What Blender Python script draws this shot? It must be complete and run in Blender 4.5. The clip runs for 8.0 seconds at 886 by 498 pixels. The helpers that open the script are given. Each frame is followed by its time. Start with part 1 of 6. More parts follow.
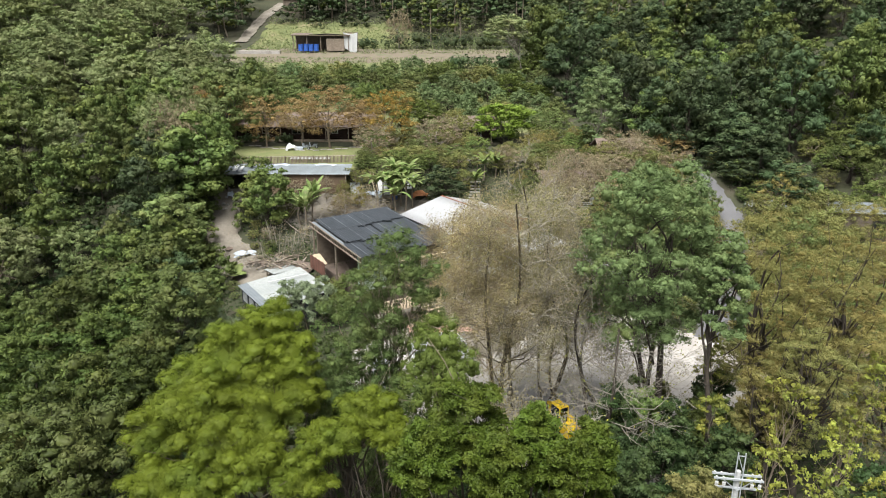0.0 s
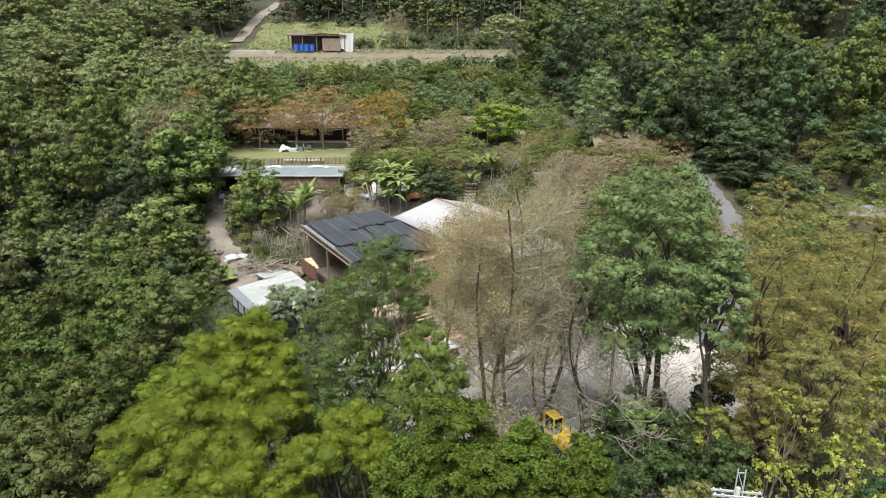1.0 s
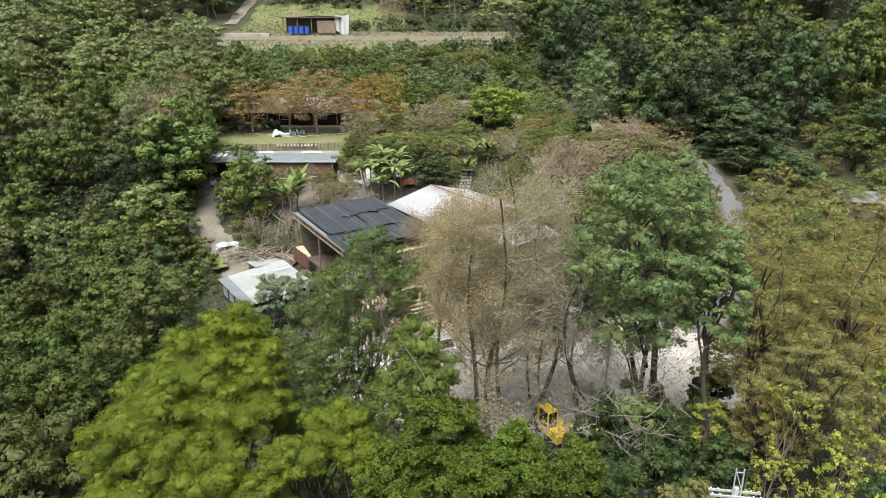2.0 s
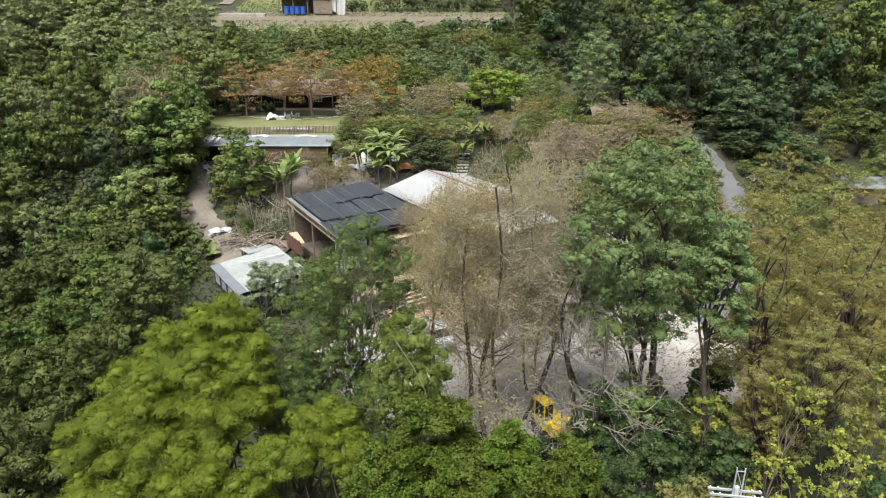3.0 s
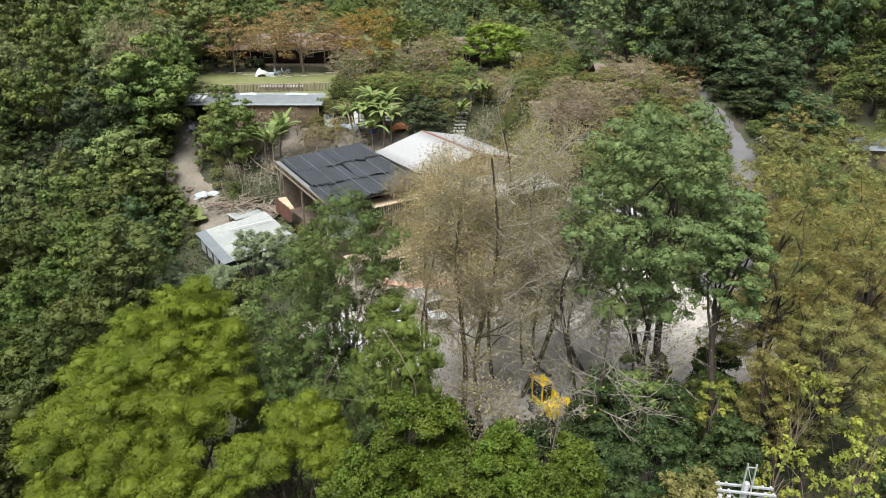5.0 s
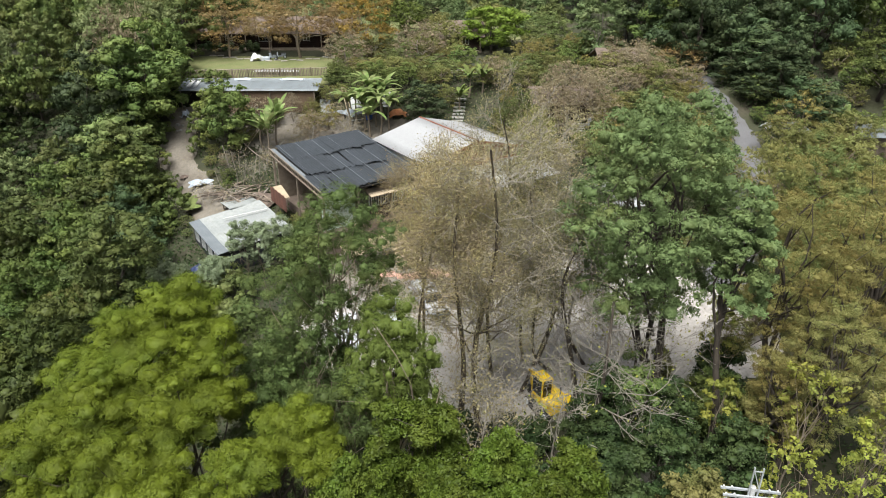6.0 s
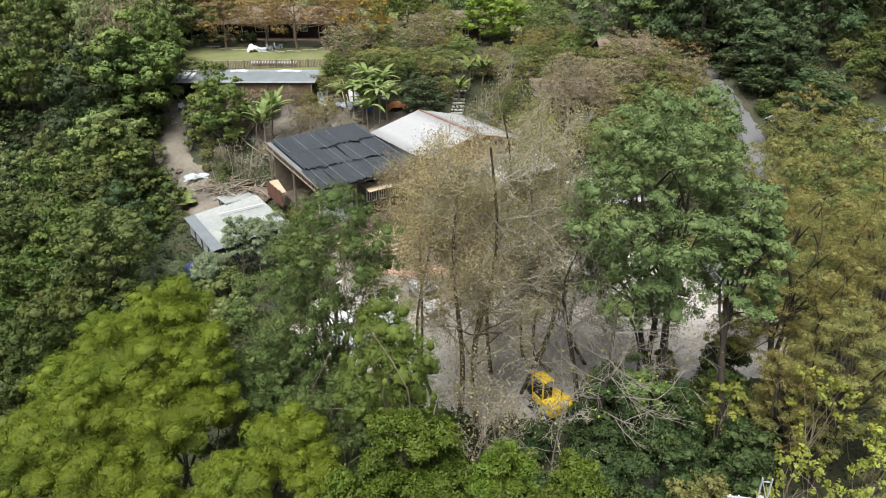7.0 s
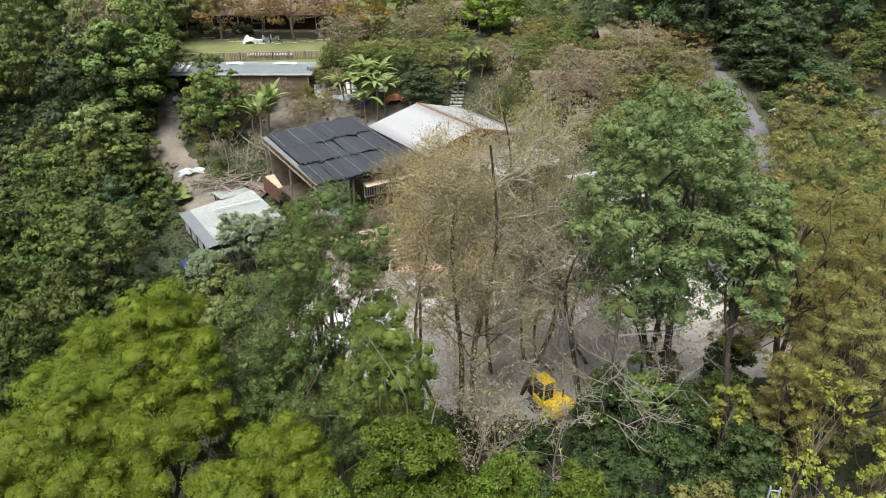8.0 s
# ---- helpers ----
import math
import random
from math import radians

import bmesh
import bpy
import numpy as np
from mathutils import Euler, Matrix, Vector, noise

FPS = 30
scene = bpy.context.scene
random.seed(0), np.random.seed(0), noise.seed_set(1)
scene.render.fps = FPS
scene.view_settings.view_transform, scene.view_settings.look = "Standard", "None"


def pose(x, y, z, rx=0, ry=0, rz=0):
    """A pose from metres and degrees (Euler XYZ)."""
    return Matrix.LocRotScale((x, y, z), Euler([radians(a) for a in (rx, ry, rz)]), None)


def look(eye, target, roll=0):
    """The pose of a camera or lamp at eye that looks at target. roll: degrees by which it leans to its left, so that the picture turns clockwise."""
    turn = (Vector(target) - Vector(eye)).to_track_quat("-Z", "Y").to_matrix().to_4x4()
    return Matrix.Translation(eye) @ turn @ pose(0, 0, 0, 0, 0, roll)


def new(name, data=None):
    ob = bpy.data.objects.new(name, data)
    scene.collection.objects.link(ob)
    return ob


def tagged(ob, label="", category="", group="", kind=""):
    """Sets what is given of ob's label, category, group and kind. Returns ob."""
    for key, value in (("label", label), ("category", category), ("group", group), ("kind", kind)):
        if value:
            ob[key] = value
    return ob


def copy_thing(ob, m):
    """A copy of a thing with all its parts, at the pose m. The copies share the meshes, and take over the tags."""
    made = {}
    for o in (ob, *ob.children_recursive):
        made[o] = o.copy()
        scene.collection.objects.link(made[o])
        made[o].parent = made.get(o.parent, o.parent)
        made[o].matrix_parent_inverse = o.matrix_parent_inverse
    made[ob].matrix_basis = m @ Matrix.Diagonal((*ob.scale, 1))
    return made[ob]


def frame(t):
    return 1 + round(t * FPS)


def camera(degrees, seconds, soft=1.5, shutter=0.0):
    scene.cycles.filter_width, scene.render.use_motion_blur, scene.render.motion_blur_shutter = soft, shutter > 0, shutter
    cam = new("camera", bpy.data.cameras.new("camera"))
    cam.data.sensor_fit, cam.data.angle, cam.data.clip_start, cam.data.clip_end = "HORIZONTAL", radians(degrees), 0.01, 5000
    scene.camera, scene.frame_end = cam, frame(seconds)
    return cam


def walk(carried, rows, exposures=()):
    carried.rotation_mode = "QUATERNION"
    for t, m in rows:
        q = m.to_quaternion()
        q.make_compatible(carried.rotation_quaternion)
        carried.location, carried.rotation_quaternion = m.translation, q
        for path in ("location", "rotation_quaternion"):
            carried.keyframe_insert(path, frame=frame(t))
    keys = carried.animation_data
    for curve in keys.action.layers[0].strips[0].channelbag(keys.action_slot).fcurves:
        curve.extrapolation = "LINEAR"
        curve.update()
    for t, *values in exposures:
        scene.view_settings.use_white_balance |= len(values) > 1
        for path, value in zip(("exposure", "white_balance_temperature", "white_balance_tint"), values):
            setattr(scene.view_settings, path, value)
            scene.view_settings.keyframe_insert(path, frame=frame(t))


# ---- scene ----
cam = camera(65.7, 8.0, 1.0)
PATH = [
    (0, (-0.198, -0.149, 29.508), (-0.183, 1.755, 28.895), 0.2),
    (0.5, (0.124, 0.608, 29.493), (0.141, 2.512, 28.882), 0.2),
    (1, (0.406, 1.328, 29.492), (0.423, 3.231, 28.879), 0.2),
    (1.5, (0.726, 2.099, 29.482), (0.744, 3.996, 28.849), 0.1),
    (3, (1.352, 4.19, 29.487), (1.372, 6.06, 28.78), 0.2),
    (3.5, (1.533, 4.989, 29.459), (1.552, 6.85, 28.726), 0.1),
    (4, (1.63, 5.733, 29.441), (1.65, 7.583, 28.679), 0.2),
    (4.5, (1.737, 6.545, 29.485), (1.757, 8.379, 28.687), 0.2),
    (6, (1.961, 8.638, 29.552), (1.983, 10.438, 28.68), 0.2),
    (6.5, (2.01, 9.307, 29.577), (2.032, 11.099, 28.689), 0.2),
    (7, (2.056, 9.825, 29.586), (2.078, 11.612, 28.688), 0.2),
    (7.5, (2.083, 10.401, 29.606), (2.106, 12.181, 28.695), 0.1),
    (8, (2.127, 10.902, 29.604), (2.15, 12.677, 28.681), 0.1),
]
walk(cam, [(t, look(eye, target, roll)) for t, eye, target, roll in PATH], [(0, 1.31), (3, 1.24), (5, 1.2), (8, 1.15)])

# ---- world, sun, exposure ----
world = bpy.data.worlds.new("overcast_sky")
scene.world = world
world.use_nodes = True
_wn = world.node_tree.nodes
_bg = _wn["Background"]
_sky = _wn.new("ShaderNodeTexSky")
_sky.sky_type = "NISHITA"
_sky.sun_disc = False
_sky.sun_elevation = radians(65)
_sky.sun_rotation = radians(205)
_sky.air_density, _sky.dust_density, _sky.ozone_density = 1.0, 3.0, 1.0
_grey = _wn.new("ShaderNodeRGBToBW")
_mix = _wn.new("ShaderNodeMix")
_mix.data_type = "RGBA"
_mix.inputs["Factor"].default_value = 0.7  # cloud takes most of the blue away
world.node_tree.links.new(_sky.outputs[0], _grey.inputs[0])
world.node_tree.links.new(_sky.outputs[0], _mix.inputs["A"])
world.node_tree.links.new(_grey.outputs[0], _mix.inputs["B"])
world.node_tree.links.new(_mix.outputs["Result"], _bg.inputs[0])
_bg.inputs[1].default_value = 0.08
sun = new("sun", bpy.data.lights.new("sun", "SUN"))
sun.data.energy, sun.data.angle, sun.data.color = 3.4, radians(36), (0.975, 0.985, 0.965)
sun.matrix_world = look((0, 0, 0), (math.sin(radians(25)) * 0.42, 0.42 * math.cos(radians(25)), -0.91))

rng = np.random.default_rng(7)


# ---- materials ----
def _nodes(name):
    m = bpy.data.materials.new(name)
    m.use_nodes = True
    return m, m.node_tree.nodes, m.node_tree.links, m.node_tree.nodes["Principled BSDF"]


def _ramp(nt, cols):
    r = nt.new("ShaderNodeValToRGB")
    n = len(cols)
    while len(r.color_ramp.elements) < n:
        r.color_ramp.elements.new(0.5)
    for i, c in enumerate(cols):
        r.color_ramp.elements[i].position = 0.25 + 0.5 * i / max(1, n - 1)
        r.color_ramp.elements[i].color = (*c, 1)
    return r


def surface(name, cols, scale=3.0, rough=0.8, bump=0.3, fine=18.0, metal=0.0, wear=None, wear_amount=0.35, spread=0.0):
    """Base colours mixed by a coarse noise, with fine grain, stains and relief."""
    m, nt, ln, p = _nodes(name)
    tc = nt.new("ShaderNodeTexCoord")
    n1 = nt.new("ShaderNodeTexNoise")
    n1.inputs["Scale"].default_value, n1.inputs["Detail"].default_value = scale, 6
    n2 = nt.new("ShaderNodeTexNoise")
    n2.inputs["Scale"].default_value, n2.inputs["Detail"].default_value = scale * fine, 4
    for n in (n1, n2):
        ln.new(tc.outputs["Object"], n.inputs["Vector"])
    r = _ramp(nt, cols)
    ln.new(n1.outputs["Fac"], r.inputs["Fac"])
    mix = nt.new("ShaderNodeMix")
    mix.data_type, mix.blend_type = "RGBA", "OVERLAY"
    mix.inputs["Factor"].default_value = 0.35
    ln.new(r.outputs["Color"], mix.inputs["A"])
    ln.new(n2.outputs["Fac"], mix.inputs["B"])
    last = mix.outputs["Result"]
    if wear:
        n3 = nt.new("ShaderNodeTexNoise")
        n3.inputs["Scale"].default_value, n3.inputs["Detail"].default_value = scale * 2.3, 8
        n3.inputs["Roughness"].default_value = 0.7
        ln.new(tc.outputs["Object"], n3.inputs["Vector"])
        st = nt.new("ShaderNodeMapRange")
        st.inputs["From Min"].default_value, st.inputs["From Max"].default_value = 0.5, 0.72
        st.inputs["To Max"].default_value = wear_amount * 2
        ln.new(n3.outputs["Fac"], st.inputs["Value"])
        mw = nt.new("ShaderNodeMix")
        mw.data_type = "RGBA"
        mw.inputs["B"].default_value = (*wear, 1)
        ln.new(st.outputs["Result"], mw.inputs["Factor"])
        ln.new(last, mw.inputs["A"])
        last = mw.outputs["Result"]
    if spread:
        oi = nt.new("ShaderNodeObjectInfo")
        hs = nt.new("ShaderNodeHueSaturation")
        mr = nt.new("ShaderNodeMapRange")
        mr.inputs["To Min"].default_value, mr.inputs["To Max"].default_value = 1 - spread, 1 + spread
        ln.new(oi.outputs["Random"], mr.inputs["Value"])
        ln.new(mr.outputs["Result"], hs.inputs["Value"])
        ln.new(last, hs.inputs["Color"])
        last = hs.outputs["Color"]
    ln.new(last, p.inputs["Base Color"])
    p.inputs["Roughness"].default_value, p.inputs["Metallic"].default_value = rough, metal
    b = nt.new("ShaderNodeBump")
    b.inputs["Strength"].default_value, b.inputs["Distance"].default_value = bump, 0.03
    ln.new(n2.outputs["Fac"], b.inputs["Height"])
    ln.new(b.outputs["Normal"], p.inputs["Normal"])
    return m


def foliage(name, dark, light, odd, patch=0.35, odd_part=0.25, through_light=0.1, rough=0.6, mottle=0.4, vary=0.22, leafy=0.25):
    """Leaves: each leaf its own tone, patches of another tone over the crown, light through the blade."""
    m, nt, ln, p = _nodes(name)
    ge = nt.new("ShaderNodeNewGeometry")
    oi = nt.new("ShaderNodeObjectInfo")
    lo, hi = [a * (0.5 + leafy) + b * (0.5 - leafy) for a, b in zip(dark, light)], [a * (0.5 - leafy) + b * (0.5 + leafy) for a, b in zip(dark, light)]
    r = _ramp(nt, [lo, hi])
    r.color_ramp.elements[0].position, r.color_ramp.elements[1].position = 0.0, 1.0
    ln.new(ge.outputs["Random Per Island"], r.inputs["Fac"])
    tc = nt.new("ShaderNodeTexCoord")
    n1 = nt.new("ShaderNodeTexNoise")
    n1.inputs["Scale"].default_value, n1.inputs["Detail"].default_value = patch, 4
    ln.new(tc.outputs["Object"], n1.inputs["Vector"])
    mr = nt.new("ShaderNodeMapRange")
    mr.inputs["From Min"].default_value, mr.inputs["From Max"].default_value = 0.62 - odd_part, 0.8 - odd_part * 0.5
    ln.new(n1.outputs["Fac"], mr.inputs["Value"])
    mx = nt.new("ShaderNodeMix")
    mx.data_type = "RGBA"
    mx.inputs["B"].default_value = (*odd, 1)
    ln.new(mr.outputs["Result"], mx.inputs["Factor"])
    ln.new(r.outputs["Color"], mx.inputs["A"])
    hs = nt.new("ShaderNodeHueSaturation")
    for sock, lo, hi in (("Value", 1 - vary, 1 + vary), ("Hue", 0.5 - vary * 0.04, 0.5 + vary * 0.04)):
        q = nt.new("ShaderNodeMapRange")
        q.inputs["To Min"].default_value, q.inputs["To Max"].default_value = lo, hi
        ln.new(oi.outputs["Random"], q.inputs["Value"])
        ln.new(q.outputs["Result"], hs.inputs[sock])
    # random lighter and darker patches stand in for clump light and shade
    n2 = nt.new("ShaderNodeTexNoise")
    n2.inputs["Scale"].default_value, n2.inputs["Detail"].default_value, n2.inputs["Roughness"].default_value = 1.0, 3, 0.65
    ln.new(tc.outputs["Object"], n2.inputs["Vector"])
    sp = nt.new("ShaderNodeMapRange")
    sp.inputs["From Min"].default_value, sp.inputs["From Max"].default_value = 0.3, 0.7
    sp.inputs["To Min"].default_value, sp.inputs["To Max"].default_value = 1 - mottle, 1 + mottle
    ln.new(n2.outputs["Fac"], sp.inputs["Value"])
    clump_tone = nt.new("ShaderNodeHueSaturation")
    ln.new(sp.outputs["Result"], clump_tone.inputs["Value"])
    ln.new(mx.outputs["Result"], clump_tone.inputs["Color"])
    ln.new(clump_tone.outputs["Color"], hs.inputs["Color"])
    ln.new(hs.outputs["Color"], p.inputs["Base Color"])
    p.inputs["Roughness"].default_value = rough
    p.inputs["Specular IOR Level"].default_value = 0.18
    tr = nt.new("ShaderNodeBsdfTranslucent")
    ln.new(hs.outputs["Color"], tr.inputs["Color"])
    ms = nt.new("ShaderNodeMixShader")
    ms.inputs[0].default_value = through_light
    ln.new(p.outputs[0], ms.inputs[1])
    ln.new(tr.outputs[0], ms.inputs[2])
    ln.new(ms.outputs[0], nt["Material Output"].inputs[0])
    return m


def plain(name, col, rough=0.4, metal=0.0, clear=0.0):
    m = surface(name, [tuple(c * 0.9 for c in col), col], 4.0, rough, 0.05, 12.0, metal)
    m.node_tree.nodes["Principled BSDF"].inputs["Coat Weight"].default_value = clear
    return m


def glass(name, tint=(0.02, 0.025, 0.03)):
    m, nt, ln, p = _nodes(name)
    p.inputs["Base Color"].default_value = (*tint, 1)
    p.inputs["Roughness"].default_value = 0.06
    p.inputs["Transmission Weight"].default_value = 0.5
    return m


M_GROUND = surface("woodland_floor", [(0.02, 0.022, 0.01), (0.034, 0.036, 0.015), (0.05, 0.042, 0.026)], 0.25, 0.95, 0.8, 14.0)
M_YARD = surface("gravel_concrete", [(0.23, 0.21, 0.185), (0.335, 0.31, 0.28), (0.41, 0.38, 0.345)], 0.22, 0.9, 0.3, 22.0, wear=(0.13, 0.115, 0.095))
M_ROAD = surface("concrete_road", [(0.081, 0.078, 0.081), (0.112, 0.109, 0.111)], 0.3, 0.85, 0.25, 30.0, wear=(0.085, 0.078, 0.073))
M_DIRT = surface("bare_earth", [(0.115, 0.098, 0.077), (0.160, 0.140, 0.112), (0.195, 0.174, 0.145)], 0.35, 0.95, 0.6, 14.0, wear=(0.077, 0.058, 0.038))
M_SOIL = surface("red_brown_soil", [(0.088, 0.070, 0.046), (0.140, 0.114, 0.080), (0.090, 0.098, 0.046)], 0.3, 0.95, 0.6, 14.0)
M_LAWN = surface("lawn_grass", [(0.095, 0.112, 0.036), (0.125, 0.135, 0.048), (0.15, 0.138, 0.064)], 0.5, 0.95, 0.8, 25.0)
M_MEADOW = surface("rough_meadow", [(0.069, 0.083, 0.028), (0.117, 0.127, 0.045), (0.156, 0.137, 0.069)], 0.22, 0.95, 0.9, 20.0)
M_BARK = surface("grey_brown_bark", [(0.032, 0.025, 0.018), (0.07, 0.055, 0.04)], 2.0, 0.95, 0.8, 10.0, spread=0.2)
M_TWIG = surface("pale_grey_bark", [(0.165, 0.145, 0.115), (0.285, 0.258, 0.212)], 1.2, 0.9, 0.4, 10.0, spread=0.15)
M_TWIGB = surface("brown_twig_bark", [(0.130, 0.102, 0.072), (0.240, 0.195, 0.143)], 1.2, 0.9, 0.4, 10.0)

F_ACACIA = foliage("acacia_leaf", (0.086, 0.114, 0.009), (0.120, 0.148, 0.013), (0.068, 0.098, 0.010), 0.5, 0.15, mottle=0.14, vary=0.06)
F_LIGHT = foliage("light_acacia_leaf", (0.076, 0.104, 0.018), (0.106, 0.138, 0.028), (0.092, 0.122, 0.026), 0.5, 0.15, mottle=0.2, vary=0.1)
F_CAMPHOR = foliage("camphor_leaf", (0.038, 0.064, 0.007), (0.072, 0.104, 0.012), (0.080, 0.102, 0.014), 0.8, 0.2, mottle=0.3, vary=0.12)
F_FEATHER = foliage("feathery_green_leaf", (0.050, 0.077, 0.020), (0.083, 0.114, 0.035), (0.090, 0.105, 0.030), 0.4, 0.15, mottle=0.25, vary=0.15)
F_BIG = foliage("blue_green_leaf", (0.082, 0.126, 0.044), (0.146, 0.200, 0.075), (0.150, 0.180, 0.058), 0.35, 0.10, mottle=0.25, vary=0.08)
F_FOREST = foliage("forest_leaf", (0.055, 0.084, 0.021), (0.104, 0.139, 0.040), (0.132, 0.146, 0.037), 0.25, 0.22, vary=0.3, leafy=0.35)
F_FOREST2 = foliage("light_forest_leaf", (0.082, 0.110, 0.032), (0.138, 0.172, 0.058), (0.150, 0.158, 0.054), 0.3, 0.2, vary=0.28)
F_DARK = foliage("dark_forest_leaf", (0.030, 0.050, 0.020), (0.056, 0.082, 0.034), (0.070, 0.088, 0.034), 0.25, 0.2, vary=0.3)
F_OLIVE = foliage("olive_leaf", (0.104, 0.118, 0.034), (0.160, 0.176, 0.056), (0.180, 0.165, 0.055), 0.4, 0.3, mottle=0.25)
F_BROWN = foliage("brown_olive_leaf", (0.160, 0.122, 0.036), (0.238, 0.188, 0.060), (0.140, 0.140, 0.044), 0.35, 0.3, mottle=0.3, vary=0.1)
F_ORANGE = foliage("russet_needle", (0.190, 0.120, 0.044), (0.285, 0.190, 0.076), (0.215, 0.175, 0.090), 0.35, 0.2, mottle=0.25, vary=0.15)
F_PINK = foliage("dry_pink_brown_needle", (0.190, 0.143, 0.088), (0.275, 0.215, 0.140), (0.220, 0.195, 0.115), 0.35, 0.25, mottle=0.25)
F_DRY = foliage("dry_tan_leaf", (0.240, 0.195, 0.112), (0.350, 0.292, 0.180), (0.245, 0.232, 0.098), 0.6, 0.3, mottle=0.35)
F_RUST = foliage("dull_rust_leaf", (0.205, 0.142, 0.074), (0.315, 0.232, 0.128), (0.225, 0.200, 0.086), 0.6, 0.3, mottle=0.35)
F_YELLOW = foliage("yellow_leaf", (0.168, 0.169, 0.022), (0.282, 0.291, 0.055), (0.134, 0.162, 0.033), 0.5, 0.25)
F_BRIGHT = foliage("bright_green_leaf", (0.110, 0.170, 0.020), (0.170, 0.240, 0.034), (0.115, 0.160, 0.028), 0.4, 0.15, mottle=0.2)
F_OLIVEGREEN = foliage("olive_green_forest_leaf", (0.058, 0.080, 0.018), (0.108, 0.130, 0.034), (0.130, 0.124, 0.038), 0.3, 0.2, vary=0.25, leafy=0.4)
F_RAVINE = foliage("ravine_leaf", (0.036, 0.058, 0.013), (0.076, 0.106, 0.026), (0.098, 0.112, 0.027), 0.25, 0.22, vary=0.3, leafy=0.4)
F_RAVINE_PALE = foliage("pale_ravine_leaf", (0.050, 0.075, 0.019), (0.100, 0.130, 0.038), (0.104, 0.118, 0.036), 0.3, 0.2, vary=0.25, leafy=0.4)
F_IVY = foliage("ivy_leaf", (0.020, 0.040, 0.013), (0.044, 0.074, 0.024), (0.060, 0.078, 0.024), 0.4, 0.2)
F_BANANA = foliage("banana_leaf", (0.116, 0.180, 0.052), (0.213, 0.288, 0.091), (0.276, 0.288, 0.130), 1.5, 0.2, 0.35)
F_PALE = foliage("pale_bamboo_leaf", (0.150, 0.190, 0.105), (0.240, 0.285, 0.170), (0.190, 0.225, 0.120), 0.5, 0.2, mottle=0.2, vary=0.1)
F_TALL = foliage("pale_fresh_leaf", (0.090, 0.130, 0.050), (0.145, 0.195, 0.080), (0.138, 0.161, 0.066), 0.4, 0.2, mottle=0.3)
F_GOLD = foliage("golden_needle", (0.200, 0.125, 0.022), (0.290, 0.190, 0.042), (0.200, 0.150, 0.050), 0.35, 0.2, mottle=0.25, vary=0.05)
F_HILL = foliage("pale_hillside_leaf", (0.120, 0.152, 0.056), (0.190, 0.228, 0.092), (0.180, 0.190, 0.082), 0.3, 0.2, vary=0.3)
F_GRASS = foliage("grass_blade", (0.060, 0.090, 0.025), (0.128, 0.160, 0.055), (0.162, 0.165, 0.080), 0.15, 0.3)

M_DARKSHEET = surface("dark_shade_sheet", [(0.019, 0.024, 0.029), (0.030, 0.035, 0.042)], 0.7, 0.7, 0.4, 25.0, wear=(0.055, 0.059, 0.064), wear_amount=0.12, spread=0.18)
M_WHITESHEET = surface("white_sheet_roof", [(0.279, 0.279, 0.278), (0.321, 0.321, 0.321)], 0.5, 0.5, 0.08, 20.0, wear=(0.211, 0.207, 0.201), wear_amount=0.25)
M_GREYSHEET = surface("grey_sheet_roof", [(0.126, 0.143, 0.149), (0.168, 0.187, 0.196)], 0.6, 0.55, 0.15, 20.0, wear=(0.092, 0.089, 0.084), wear_amount=0.3, spread=0.06)
M_HUTROOF = surface("weathered_pale_sheet", [(0.179, 0.195, 0.189), (0.264, 0.276, 0.266), (0.295, 0.304, 0.287)], 0.45, 0.7, 0.15, 20.0, wear=(0.127, 0.130, 0.108), wear_amount=0.4)
M_HUTDARK = surface("slate_grey_felt", [(0.11, 0.125, 0.135), (0.15, 0.165, 0.175)], 0.8, 0.8, 0.2, 20.0)
M_WOOD = surface("weathered_timber", [(0.11, 0.085, 0.062), (0.2, 0.16, 0.12)], 2.0, 0.85, 0.4, 12.0, spread=0.25)
M_FENCE = surface("grey_fence_timber", [(0.2, 0.165, 0.135), (0.3, 0.255, 0.22)], 2.0, 0.85, 0.4, 12.0, spread=0.2)
M_PALEWOOD = surface("pale_sawn_timber", [(0.29, 0.225, 0.15), (0.42, 0.34, 0.235)], 1.5, 0.8, 0.3, 12.0, spread=0.15)
M_CABIN = surface("dark_brown_log_wall", [(0.016, 0.009, 0.007), (0.036, 0.018, 0.013)], 1.2, 0.85, 0.4, 12.0, spread=0.2)
M_CABROOF = surface("brown_shingle_roof", [(0.09, 0.065, 0.05), (0.16, 0.12, 0.095)], 1.0, 0.9, 0.5, 12.0)
M_REDWOOD = surface("red_brown_board", [(0.17, 0.055, 0.03), (0.25, 0.09, 0.05)], 1.0, 0.75, 0.3, 12.0, spread=0.15)
M_DARKRED = surface("dull_dark_red_board", [(0.085, 0.034, 0.022), (0.13, 0.055, 0.036)], 1.0, 0.8, 0.3, 12.0, spread=0.2)
M_RUSTWOOD = surface("rusty_brown_board", [(0.12, 0.08, 0.05), (0.18, 0.12, 0.075)], 1.0, 0.85, 0.3, 12.0, wear=(0.1, 0.07, 0.045), spread=0.2)
M_WALL = surface("pale_plaster_wall", [(0.42, 0.41, 0.37), (0.54, 0.53, 0.49)], 0.7, 0.85, 0.2, 16.0, wear=(0.25, 0.23, 0.19))
M_GREENWALL = surface("pale_green_board", [(0.36, 0.44, 0.39), (0.46, 0.53, 0.48)], 0.7, 0.8, 0.15, 14.0)
M_BLACKWALL = surface("black_sheet_wall", [(0.012, 0.013, 0.016), (0.028, 0.03, 0.034)], 0.8, 0.8, 0.3, 14.0)
